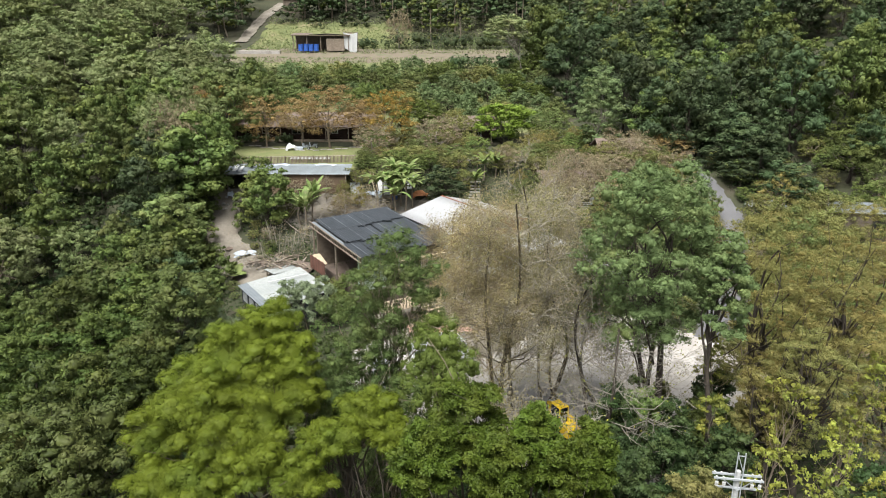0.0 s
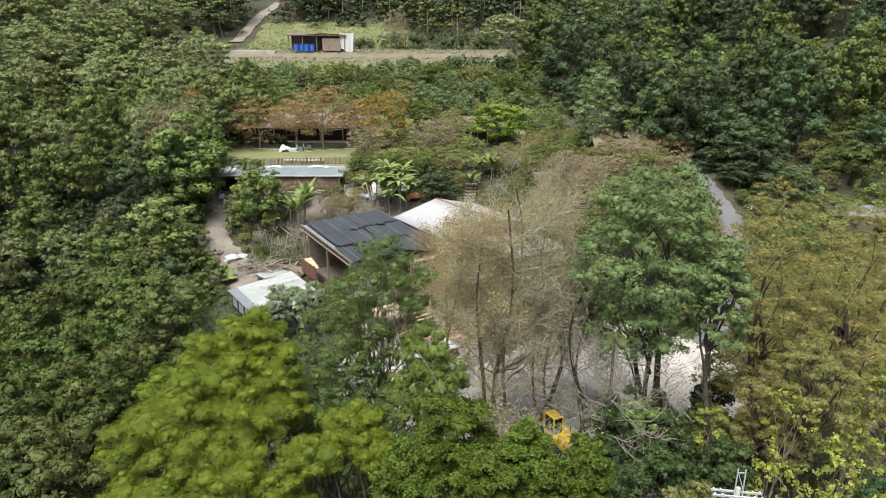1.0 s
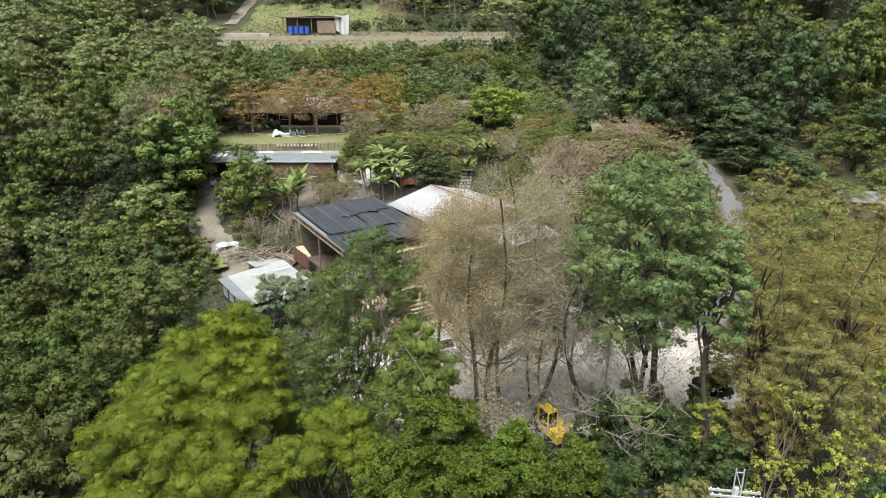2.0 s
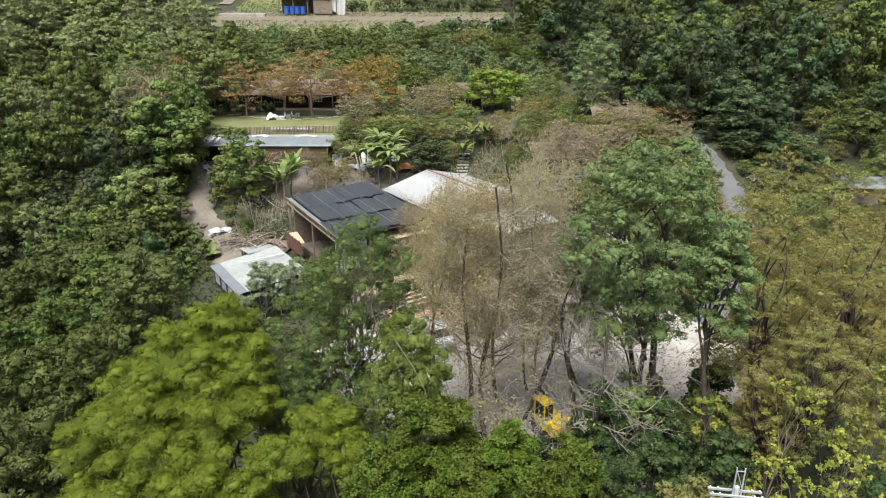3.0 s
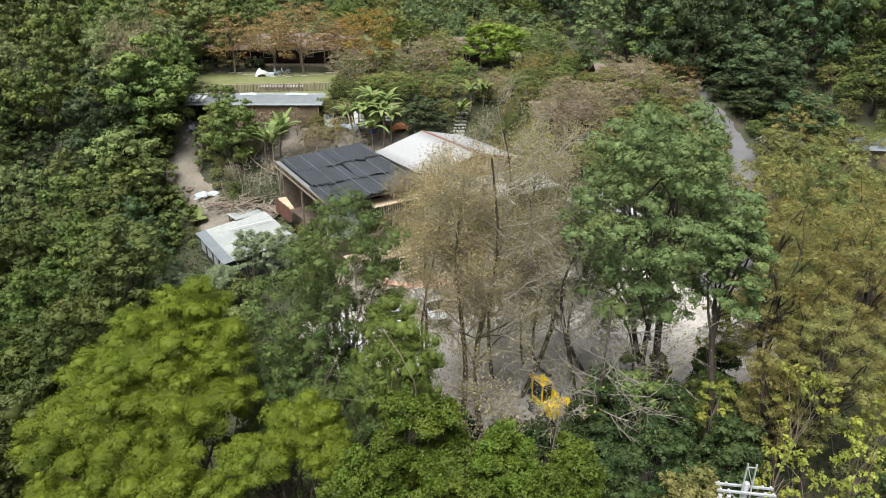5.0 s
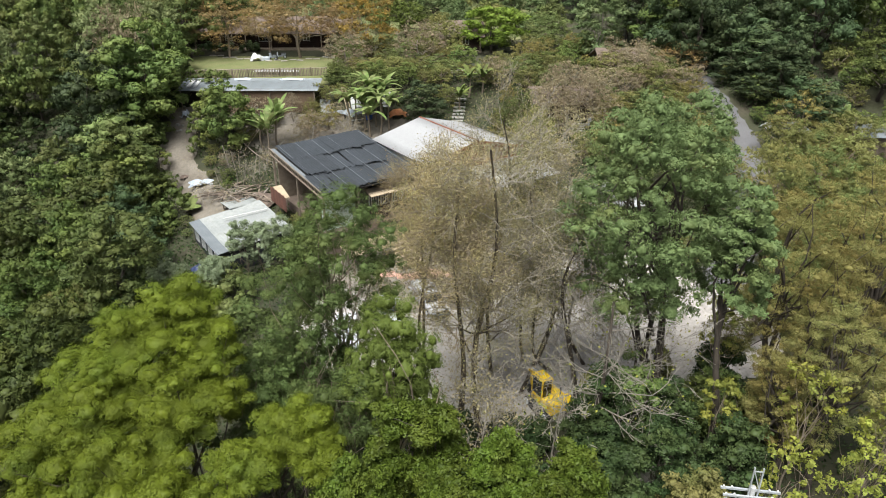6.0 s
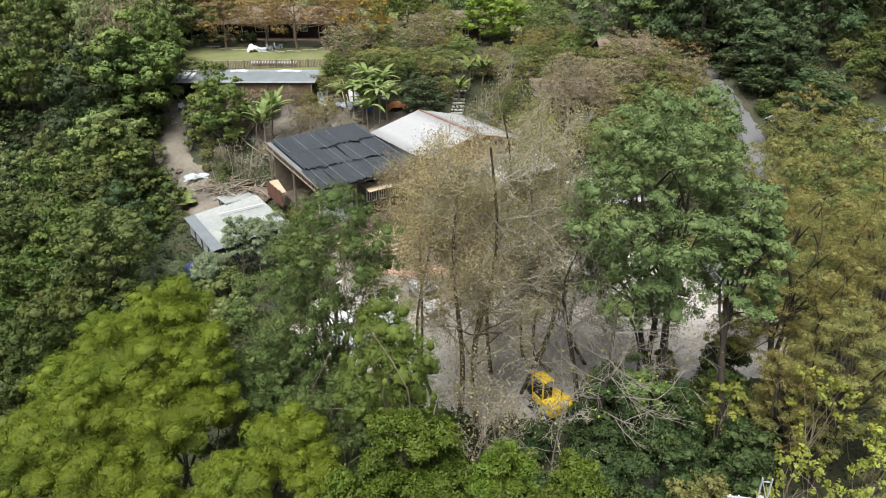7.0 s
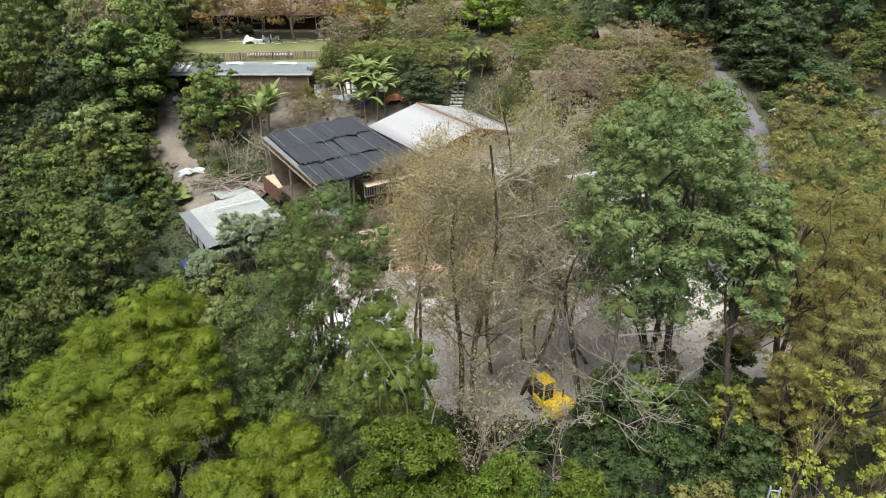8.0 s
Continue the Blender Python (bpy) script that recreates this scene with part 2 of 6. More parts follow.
M_WHITE = plain("white_paint", (0.499, 0.499, 0.486), 0.5)
M_CARWHITE = plain("white_car_paint", (0.486, 0.493, 0.499), 0.25, 0.0, 0.6)
M_STEEL = surface("galvanised_steel", [(0.4, 0.42, 0.44), (0.55, 0.57, 0.59)], 2.0, 0.5, 0.1, 14.0, 0.4)
M_POLE = surface("pole_concrete", [(0.33, 0.33, 0.32), (0.46, 0.46, 0.45)], 1.0, 0.85, 0.25, 20.0)
M_YELLOW = surface("yellow_machine_paint", [(0.62, 0.4, 0.012), (0.76, 0.52, 0.02)], 1.2, 0.45, 0.08, 14.0, wear=(0.2, 0.12, 0.03), wear_amount=0.3)
M_BLACK = plain("black_rubber", (0.02, 0.02, 0.021), 0.75)
M_GLASS = glass("window_glass")
M_BLUE = surface("blue_plastic", [(0.02, 0.07, 0.3), (0.04, 0.12, 0.42)], 2.0, 0.45, 0.1, 10.0)
M_BLUECLOTH = surface("pale_blue_tarpaulin", [(0.252, 0.300, 0.360), (0.408, 0.432, 0.456)], 1.2, 0.6, 0.3, 8.0)
M_NAVY = surface("navy_tarpaulin", [(0.015, 0.025, 0.07), (0.035, 0.05, 0.13)], 1.5, 0.55, 0.3, 8.0)
M_ORANGE = surface("orange_tarpaulin", [(0.430, 0.150, 0.050), (0.540, 0.250, 0.110)], 1.5, 0.55, 0.3, 8.0)
M_STONE = surface("grey_stone_block", [(0.22, 0.21, 0.19), (0.34, 0.33, 0.3)], 1.5, 0.9, 0.5, 12.0, wear=(0.1, 0.11, 0.07), spread=0.2)
M_PINKPAVE = surface("pink_brick_paving", [(0.36, 0.2, 0.15), (0.46, 0.28, 0.22)], 0.8, 0.9, 0.3, 20.0)
# near-black stand-in for shade: store entrance panel and decks under roof sheets
M_SHADE = surface("painted_shade", [(0.02, 0.018, 0.016), (0.03, 0.027, 0.024)], 1.0, 0.9, 0.2)


# ---- mesh helpers ----
def raw_mesh(name, verts, quads, mats=()):
    me = bpy.data.meshes.new(name)
    verts, quads = np.asarray(verts, np.float32), np.asarray(quads, np.int32)
    k = quads.shape[1]
    me.vertices.add(len(verts))
    me.vertices.foreach_set("co", verts.ravel())
    me.loops.add(quads.size)
    me.loops.foreach_set("vertex_index", quads.ravel())
    me.polygons.add(len(quads))
    me.polygons.foreach_set("loop_start", np.arange(len(quads), dtype=np.int32) * k)
    me.update(calc_edges=True)
    for m in mats:
        me.materials.append(m)
    return me


def thing(name, m, label, category, group="", kind=""):
    ob = new(name)
    ob.empty_display_size = 0.3
    ob.matrix_world = m
    return tagged(ob, label, category, group, kind)


def part(name, bm, material, parent, label=""):
    """One mesh object under parent, in its frame; bm may be a bmesh or a finished mesh."""
    if isinstance(bm, bpy.types.Mesh):
        me = bm
        if not me.materials:
            me.materials.append(material)
    else:
        me = bpy.data.meshes.new(name)
        bm.to_mesh(me)
        bm.free()
        me.materials.append(material)
    ob = new(name, me)
    ob.parent = parent
    return tagged(ob, label)


def solid(name, bm, material, label, category, kind="", m=None, group=""):
    """A thing of one mesh."""
    if isinstance(bm, bpy.types.Mesh):
        me = bm
        if not me.materials:
            me.materials.append(material)
    else:
        me = bpy.data.meshes.new(name)
        bm.to_mesh(me)
        bm.free()
        me.materials.append(material)
    ob = new(name, me)
    if m is not None:
        ob.matrix_world = m
    return tagged(ob, label, category, group, kind)


def box(sx, sy, sz, x=0, y=0, z=0, bm=None, bevel=0.0, m=None):
    """A box with its base centre at x, y, z."""
    bm = bm or bmesh.new()
    mat = Matrix.Translation((x, y, z + sz / 2)) @ (m or Matrix()) @ Matrix.Diagonal((sx, sy, sz, 1))
    made = bmesh.ops.create_cube(bm, size=1, matrix=mat)
    if bevel:
        es = list({e for v in made["verts"] for e in v.link_edges})
        bmesh.ops.bevel(bm, geom=es, offset=bevel, segments=1, affect="EDGES")
    return bm


def beam(a, b, w, h, bm=None):
    """A bar of w x h from a to b."""
    bm = bm or bmesh.new()
    a, b = Vector(a), Vector(b)
    d = b - a
    q = d.to_track_quat("X", "Z").to_matrix().to_4x4()
    bmesh.ops.create_cube(bm, size=1, matrix=Matrix.Translation((a + b) / 2) @ q @ Matrix.Diagonal((d.length, w, h, 1)))
    return bm


def rod(a, b, r1, r2=None, n=8, bm=None):
    bm = bm or bmesh.new()
    a, b = Vector(a), Vector(b)
    d = b - a
    q = d.to_track_quat("Z", "Y").to_matrix().to_4x4()
    bmesh.ops.create_cone(bm, cap_ends=True, segments=n, radius1=r1, radius2=r1 if r2 is None else r2, depth=d.length, matrix=Matrix.Translation((a + b) / 2) @ q)
    return bm


def prism(outline, width, bm=None, axis="x", at=0.0):
    """A closed outline (pairs) drawn out to a width along an axis, centred on `at`."""
    bm = bm or bmesh.new()
    rows = []
    for s in (-width / 2, width / 2):
        if axis == "x":
            rows.append([bm.verts.new((at + s, p, q)) for p, q in outline])
        else:
            rows.append([bm.verts.new((p, at + s, q)) for p, q in outline])
    n = len(outline)
    for i in range(n):
        bm.faces.new((rows[0][i], rows[0][(i + 1) % n], rows[1][(i + 1) % n], rows[1][i]))
    bm.faces.new(rows[0][::-1])
    bm.faces.new(rows[1])
    bmesh.ops.recalc_face_normals(bm, faces=bm.faces)
    return bm


def sheet(w, l, pitch=0.2, amp=0.02, z0=0.0, z1=0.0, x=0.0, y=0.0, sag=0.0, rows=4, rough_edge=0.0, seed=0, ripple=0.0):
    """A corrugated sheet, w across the ribs and l along them, from height z0 at its front (y low) to z1 at its back."""
    g = np.random.default_rng(seed)
    n = max(4, int(w / pitch * 4))
    xs = np.linspace(-w / 2, w / 2, n + 1)
    ts = np.linspace(0, 1, rows + 1)
    jag = g.normal(0, rough_edge, n + 1)
    verts = []
    for top in (0, 1):
        for t in ts:
            yy = (t - 0.5) * l + (jag if t == 0 else 0 * jag)
            zz = z0 + (z1 - z0) * t + amp * np.sin(xs / pitch * 2 * np.pi) - sag * 4 * t * (1 - t) + 0.012 * top + ripple * (2 * abs((t * l / 0.34) % 1 - 0.5) - 0.5) + g.normal(0, rough_edge * 0.15, n + 1)
            verts.append(np.stack([x + xs, y + yy, zz], 1))
    v = np.concatenate(verts)
    k, q = n + 1, []
    off = (rows + 1) * k
    for i in range(rows):
        for j in range(n):
            a = i * k + j
            q.append((a + off, a + 1 + off, a + 1 + k + off, a + k + off))
            q.append((a, a + k, a + k + 1, a + 1))
    for i in (0, rows):
        for j in range(n):
            a = i * k + j
            q.append((a, a + 1, a + 1 + off, a + off))
    return raw_mesh("sheet", v, q)


def crumpled(sx, sy, sz, seed, n=14, bm=None):
    """A heap of cloth: a dome with folds."""
    g = np.random.default_rng(seed)
    bm = bm or bmesh.new()
    ph = g.uniform(0, 6.28, 6)
    grid = []
    for i in range(n + 1):
        row = []
        for j in range(n + 1):
            u, v = i / n * 2 - 1, j / n * 2 - 1
            d = max(0.0, 1 - (abs(u) ** 2.5 + abs(v) ** 2.5) * 0.7)
            f = 1 + 0.2 * math.sin(u * 4 + ph[0] + v * 3) + 0.2 * math.sin(v * 5 + ph[1]) + 0.12 * math.sin((u + v) * 8 + ph[2])
            row.append(bm.verts.new((sx / 2 * u * (1 + 0.12 * math.sin(v * 5 + ph[3])), sy / 2 * v * (1 + 0.12 * math.sin(u * 6 + ph[4])), sz * max(0.02, d ** 0.6 * f * 0.7))))
        grid.append(row)
    for i in range(n):
        for j in range(n):
            bm.faces.new((grid[i][j], grid[i + 1][j], grid[i + 1][j + 1], grid[i][j + 1]))
    return bm


def curtain(w, h, folds, seed, n=40):
    """A hanging cloth with upright folds and an uneven hem."""
    g = np.random.default_rng(seed)
    ph = g.uniform(0, 6.28, 3)
    u = np.linspace(0, 1, n + 1)
    rows = 8
    v = []
    for r in range(rows + 1):
        t = r / rows
        y = (0.08 + 0.14 * t) * np.sin(u * folds * 6.28 + ph[0] + 0.5 * t) * w * 0.12
        z = -h * t * (1 - 0.12 * np.sin(u * 5 + ph[1]) * t) - 0.08 * h * np.sin(u * 3.1)
        v.append(np.stack([(u - 0.5) * w * (1 - 0.15 * t), y, z], 1))
    i, j = np.meshgrid(np.arange(rows), np.arange(n), indexing="ij")
    a = (i * (n + 1) + j).ravel()
    return raw_mesh("curtain", np.concatenate(v), np.stack([a, a + n + 1, a + n + 2, a + 1], 1))


# ---- terrain ----
_PY = np.array([-600, -60, 0, 20, 40, 60, 68, 80, 88, 94, 97, 118, 125, 150, 180, 200, 230, 300, 420, 900], float)
_PZ = np.array([-30, -14, -8, -4, 0, 0.3, 0.6, 3, 5.5, 8, 10, 11, 12, 17, 23, 26, 38, 72, 130, 300], float)


def ss(a, b, x):
    t = np.clip((x - a) / (b - a), 0, 1)
    return t * t * (3 - 2 * t)


def ground(x, y):
    x, y = np.asarray(x, float), np.asarray(y, float)
    z = (np.interp(y - 1.2, _PY, _PZ) + 2 * np.interp(y, _PY, _PZ) + np.interp(y + 1.2, _PY, _PZ)) / 4
    z = z - 4.5 * ss(-19, -32, x) * (1 - ss(68, 92, y))
    z = z + 3.0 * ss(8, 24, x) * ss(58, 80, y) * (1 - ss(90, 98, y)) + 1.5 * ss(24, 40, x) * ss(55, 80, y) * (1 - ss(90, 110, y))
    z = z + 0.45 * np.maximum(x - 48, 0) * ss(60, 100, y)
    z = z + 0.3 * np.maximum(-x - 60, 0) * ss(100, 160, y)
    return z


def gz(x, y):
    return float(ground(x, y))


def terrain():
    xs = np.concatenate([np.linspace(-700, -100, 25)[:-1], np.arange(-100, 100.1, 1.25), np.linspace(100, 700, 25)[1:]])
    ys = np.concatenate([np.linspace(-500, -20, 17)[:-1], np.arange(-20, 240.1, 1.25), np.linspace(240, 850, 40)[1:]])
    X, Y = np.meshgrid(xs, ys)
    v = np.stack([X.ravel(), Y.ravel(), ground(X, Y).ravel()], 1)
    nx, ny = len(xs), len(ys)
    i, j = np.meshgrid(np.arange(nx - 1), np.arange(ny - 1))
    a = (j * nx + i).ravel()
    return raw_mesh("ground", v, np.stack([a, a + 1, a + nx + 1, a + nx], 1), [M_GROUND])


solid("ground", terrain(), M_GROUND, "woodland floor of dark soil and low growth", "ground", "structure")


def patch(name, inside, x0, x1, y0, y1, mat, label, category, step=0.5, dz=0.1):
    """A layer laid over the ground where inside(x, y) holds, with a ragged edge."""
    xs, ys = np.arange(x0, x1 + step, step), np.arange(y0, y1 + step, step)
    X, Y = np.meshgrid(xs, ys)
    wob = 0.5 * np.sin(X * 1.7 + 1.3 * np.sin(Y * 1.1)) + 0.4 * np.sin(Y * 2.1 + X * 0.6)
    ok = inside(X + 0.5 * wob, Y + 0.5 * np.cos(X * 1.3 + Y))
    nx = len(xs)
    # cells that reach the edge dip under the ground there, which cuts a clean uneven line
    j, i = np.nonzero(ok[:-1, :-1] | ok[1:, 1:] | ok[1:, :-1] | ok[:-1, 1:])
    a = j * nx + i
    v = np.stack([X.ravel(), Y.ravel(), (ground(X, Y) + np.where(ok, dz, -dz * 1.5)).ravel()], 1)
    q = np.stack([a, a + 1, a + nx + 1, a + nx], 1)
    used, inv = np.unique(q, return_inverse=True)
    return solid(name, raw_mesh(name, v[used], inv.reshape(q.shape), [mat]), mat, label, category, "structure")


def near_line(X, Y, pts, w):
    """Within w of a polyline."""
    d = np.full(X.shape, 1e9)
    for (ax, ay), (bx, by) in zip(pts[:-1], pts[1:]):
        t = np.clip(((X - ax) * (bx - ax) + (Y - ay) * (by - ay)) / ((bx - ax) ** 2 + (by - ay) ** 2), 0, 1)
        d = np.minimum(d, np.hypot(X - ax - t * (bx - ax), Y - ay - t * (by - ay)))
    return d < w


def ribbon(name, pts, w, mat, label, category, dz):
    """A way laid over the ground along a smoothed line, with uneven edges."""
    p = np.array(pts, float)
    for _ in range(3):
        q = np.empty((2 * len(p) - 2, 2))
        q[0::2], q[1::2] = p[:-1] * 0.75 + p[1:] * 0.25, p[:-1] * 0.25 + p[1:] * 0.75
        p = np.vstack([p[:1], q, p[-1:]])
    s = np.concatenate([[0], np.cumsum(np.hypot(*np.diff(p, axis=0).T))])
    t = np.arange(0, s[-1], 0.4)
    c = np.stack([np.interp(t, s, p[:, 0]), np.interp(t, s, p[:, 1])], 1)
    d = np.gradient(c, axis=0)
    n = np.stack([-d[:, 1], d[:, 0]], 1) / np.linalg.norm(d, axis=1, keepdims=True)
    cols = np.linspace(-1, 1, 9)
    wl = w * (1 + 0.1 * np.sin(t * 0.9) + 0.07 * np.sin(t * 2.7 + 1) + 0.05 * np.sin(t * 6.1))
    V = c[:, None, :] + n[:, None, :] * (cols[None, :, None] * wl[:, None, None])
    z = ground(V[..., 0], V[..., 1]) + dz - 0.1 * (np.abs(cols) > 0.99)
    v = np.concatenate([V, z[..., None]], -1).reshape(-1, 3)
    i, j = np.meshgrid(np.arange(len(t) - 1), np.arange(8), indexing="ij")
    a = (i * 9 + j).ravel()
    return solid(name, raw_mesh(name, v, np.stack([a, a + 9, a + 10, a + 1], 1), [mat]), mat, label, category, "structure")


ROAD = [(26.8, 60.5), (28.6, 63.5), (31, 67.5), (34, 74.5), (35.3, 80.5), (35.3, 85.5), (34.4, 89.5), (34.2, 94), (37, 101)]
TRAIL = [(-20, 74), (-25, 80), (-28.3, 85), (-29, 94)]
HIGH_PATH = [(-54.5, 196), (-54.3, 201.3), (-53.2, 209), (-52.0, 217), (-48, 226)]


def in_yard(X, Y):
    return ((X - 10) / 19) ** 2 + ((Y - 55.5) / 11.6) ** 2 < 1


def in_court(X, Y):
    return (((X + 10) / 12) ** 2 + ((Y - 89) / 4.2) ** 2 < 1) | (((X - 1) / 9) ** 2 + ((Y - 66) / 9) ** 2 < 1)


patch("yard", in_yard, -12, 32, 40, 68, M_YARD, "pale gravel and concrete yard", "yard", 0.5, 0.06)
ribbon("road", ROAD, 1.9, M_ROAD, "pale concrete lane climbing past the yard", "road", 0.13)
ribbon("trail", TRAIL, 2.0, M_DIRT, "bare earth trail with scattered debris", "trail", 0.13)
ribbon("garden_path", [(1, 102.5), (5, 104.4), (9, 104.2), (12, 102.5)], 0.9, M_YARD, "narrow pale path through the garden", "path", 0.2)
patch("courtyard", in_court, -24, 12, 54, 96, M_DIRT, "bare beige earth courtyard", "courtyard", 0.5, 0.09)
patch("lawn", lambda X, Y: (np.abs(X + 22) < 14) & (Y > 98.6) & (Y < 113), -38, -6, 97, 114, M_LAWN, "short yellowish lawn on a terrace", "lawn", 0.5, 0.1)
ribbon("high_path", HIGH_PATH, 1.6, M_DIRT, "pale concrete path up the slope", "path", 0.35)
patch("terrace_soil", lambda X, Y: (X > -52) & (X < 18) & (Y > 172) & (Y < 187), -56, 22, 170, 190, M_SOIL, "reddish bare soil terrace", "terrace", 1.0, 0.25)
patch("meadow", lambda X, Y: (X > -46 + 6 * np.sin(Y * 0.2)) & (X < 22) & (Y > 122) & (Y < 172), -56, 30, 120, 174, M_MEADOW, "rough grass between orchard trees", "meadow", 1.0, 0.15)
patch("high_meadow", lambda X, Y: (X > -50) & (X < -8) & (Y > 188) & (Y < 212), -54, 0, 186, 214, M_MEADOW, "grass slope above the terrace", "meadow", 1.0, 0.2)


# ---- vegetation ----
def unit(v):
    return v / np.maximum(np.linalg.norm(v, axis=1, keepdims=True), 1e-9)


def blades(P, N, size, aspect, g, droop=0.2):
    """Folded leaves at P facing N: vertices and quads."""
    n = len(P)
    T = unit(np.cross(N, g.normal(size=(n, 3))))
    B = np.cross(N, T)
    L = (size * g.uniform(0.7, 1.3, n))[:, None]
    W = L * aspect
    base, tip = P - T * L * 0.5, P + T * L * 0.5 - N * L * droop
    left, right = P + B * W * 0.5 - N * W * 0.12, P - B * W * 0.5 - N * W * 0.12
    v = np.stack([base, right, tip, left], 1).reshape(-1, 3)
    return v, np.arange(4 * n).reshape(n, 4)


def crown_points(clumps, n, g, low=-0.75, up=0.45, loose=0.28, shell=0.55, jitter=0.12, spray=9, wide=0.24):
    """Leaf places and directions over a set of clumps (x, y, z, r, flat): the leaves sit in small sprays of about the same tilt."""
    c = np.asarray(clumps, float)
    w = c[:, 3] ** 2
    k = max(1, n // spray)
    which = g.choice(len(c), k, p=w / w.sum())
    d = g.normal(size=(k, 3))
    d[:, 2] = np.where(d[:, 2] < low * 1.2, -d[:, 2] * 0.8, d[:, 2])
    d = unit(d)
    rad = c[which, 3] * (shell + (1 - shell) * g.random(k) ** 0.5) * (1 + jitter * g.normal(size=k))
    off = d * rad[:, None]
    off[:, 2] *= c[which, 4]
    N = unit(d + np.array([0, 0, up * 0.5]) + g.normal(size=(k, 3)) * loose)
    S = c[which, :3] + off
    size = np.maximum(c[which, 3] * wide, 0.12)
    idx = np.repeat(np.arange(k), spray)
    e = g.normal(size=(len(idx), 3)) * 0.6
    Ns = N[idx]
    e -= Ns * (e * Ns).sum(1, keepdims=True) * 0.8
    P = S[idx] + e * size[idx, None] - Ns * ((e ** 2).sum(1, keepdims=True) * size[idx, None] * 0.35)
    return P, unit(Ns + e * 0.35 + g.normal(size=P.shape) * loose * 0.45)


def envelope(R, H, z0, k, g, clump=0.34, flat=0.8, hollow=0.55, lean=(0, 0), low=-0.6, apart=0.72):
    """Tufted clumps over an uneven ellipsoid crown: half-width R, height H, lowest z0. The clumps keep apart, so that gaps show."""
    ph = g.uniform(0, 6.28, 3)
    out, tries = [], 0
    while len(out) < k and tries < k * 25:
        tries += 1
        d = g.normal(size=3)
        d[2] = abs(d[2]) if d[2] < low else d[2]
        d /= np.linalg.norm(d)
        az = math.atan2(d[1], d[0])
        lob = 1 + 0.14 * math.sin(2 * az + ph[0]) + 0.1 * math.sin(5 * az + ph[1]) + 0.1 * math.sin(9 * d[2] + ph[2])
        f = (hollow + (1 - hollow) * g.random() ** 0.4) * lob
        r = R * clump * g.uniform(0.55, 1.3)
        p = np.array([d[0] * (R - r * 0.7) * f + lean[0], d[1] * (R - r * 0.7) * f + lean[1], z0 + H * 0.47 + d[2] * (H * 0.5 - r * 0.4) * f])
        near = apart if tries < k * 15 else apart * 0.75
        if all((p[0] - q[0]) ** 2 + (p[1] - q[1]) ** 2 + (p[2] - q[2]) ** 2 > (near * (r + q[3])) ** 2 for q in out):
            out.append((*p, r, flat * g.uniform(0.6, 1.0)))
    out = np.array(out)
    top, wide = (out[:, 2] + out[:, 3] * flat).max(), np.percentile(np.hypot(out[:, 0] - lean[0], out[:, 1] - lean[1]) + out[:, 3], 92)
    out[:, 2] = z0 + (out[:, 2] - z0) * (H - flat * 0.2 * clump * R) / (top - z0)
    out[:, :2] = lean + (out[:, :2] - lean) * R / wide
    more = []
    for x, y, z, r, fl in out:
        for _ in range(6):
            e = g.normal(size=3)
            e[2] = abs(e[2]) * 0.8 - 0.15
            e /= np.linalg.norm(e)
            f = g.uniform(0.7, 1.15)
            more.append((x + e[0] * r * f, y + e[1] * r * f, z + e[2] * r * f * 0.85 * fl, r * g.uniform(0.22, 0.55), fl * g.uniform(0.5, 0.9)))
    return np.concatenate([out, np.array(more)])


def tubes(lines, sides=5):
    """Tapered tubes along polylines [(points, r0, r1)]."""
    V, Q, n0 = [], [], 0
    ang = np.arange(sides) / sides * 2 * np.pi
    for pts, r0, r1 in lines:
        p = np.asarray(pts, float)
        k = len(p)
        d = np.gradient(p, axis=0)
        d = unit(d)
        ref = np.where(np.abs(d[:, 2:3]) > 0.9, np.array([[1.0, 0, 0]]), np.array([[0, 0, 1.0]]))
        a = unit(np.cross(d, ref))
        b = np.cross(d, a)
        r = np.linspace(r0, r1, k)[:, None, None]
        ring = p[:, None, :] + r * (np.cos(ang)[None, :, None] * a[:, None, :] + np.sin(ang)[None, :, None] * b[:, None, :])
        V.append(ring.reshape(-1, 3))
        i, j = np.meshgrid(np.arange(k - 1), np.arange(sides), indexing="ij")
        s, t = n0 + i * sides + j, n0 + i * sides + (j + 1) % sides
        Q.append(np.stack([s, t, t + sides, s + sides], -1).reshape(-1, 4))
        n0 += k * sides
    return np.concatenate(V), np.concatenate(Q)


def bent(a, b, g, bend=0.12, n=6):
    a, b = np.asarray(a, float), np.asarray(b, float)
    t = np.linspace(0, 1, n)[:, None]
    L = np.linalg.norm(b - a)
    w = g.normal(size=3) * bend * L
    w2 = g.normal(size=3) * bend * L * 0.4
    return a + (b - a) * t + w * np.sin(np.pi * t) + w2 * np.sin(2 * np.pi * t)


def limbs(clumps, top, r0, g, count=14, start=0.35, spread=0.0, trunks=1):
    """Trunk from the origin to the crown with limbs to some of its clumps."""
    c = np.asarray(clumps)
    lines = []
    for k in range(trunks):
        foot = g.normal(size=3) * (0.25 if trunks > 1 else 0.0)
        foot[2] = -0.5
        head = np.array([c[:, 0].mean() + g.normal() * spread, c[:, 1].mean() + g.normal() * spread, top])
        stem = bent(foot, head, g, 0.05, 9)
        lines.append((stem, r0 * (1 if k == 0 else 0.75), r0 * 0.25))
        for q in g.choice(len(c), min(count // trunks, len(c)), replace=False):
            s = stem[int(np.clip(g.uniform(start, 0.9) * 8, 1, 8))]
            lines.append((bent(s, c[q, :3], g, 0.1, 6), r0 * g.uniform(0.25, 0.45), r0 * 0.06))
    return lines


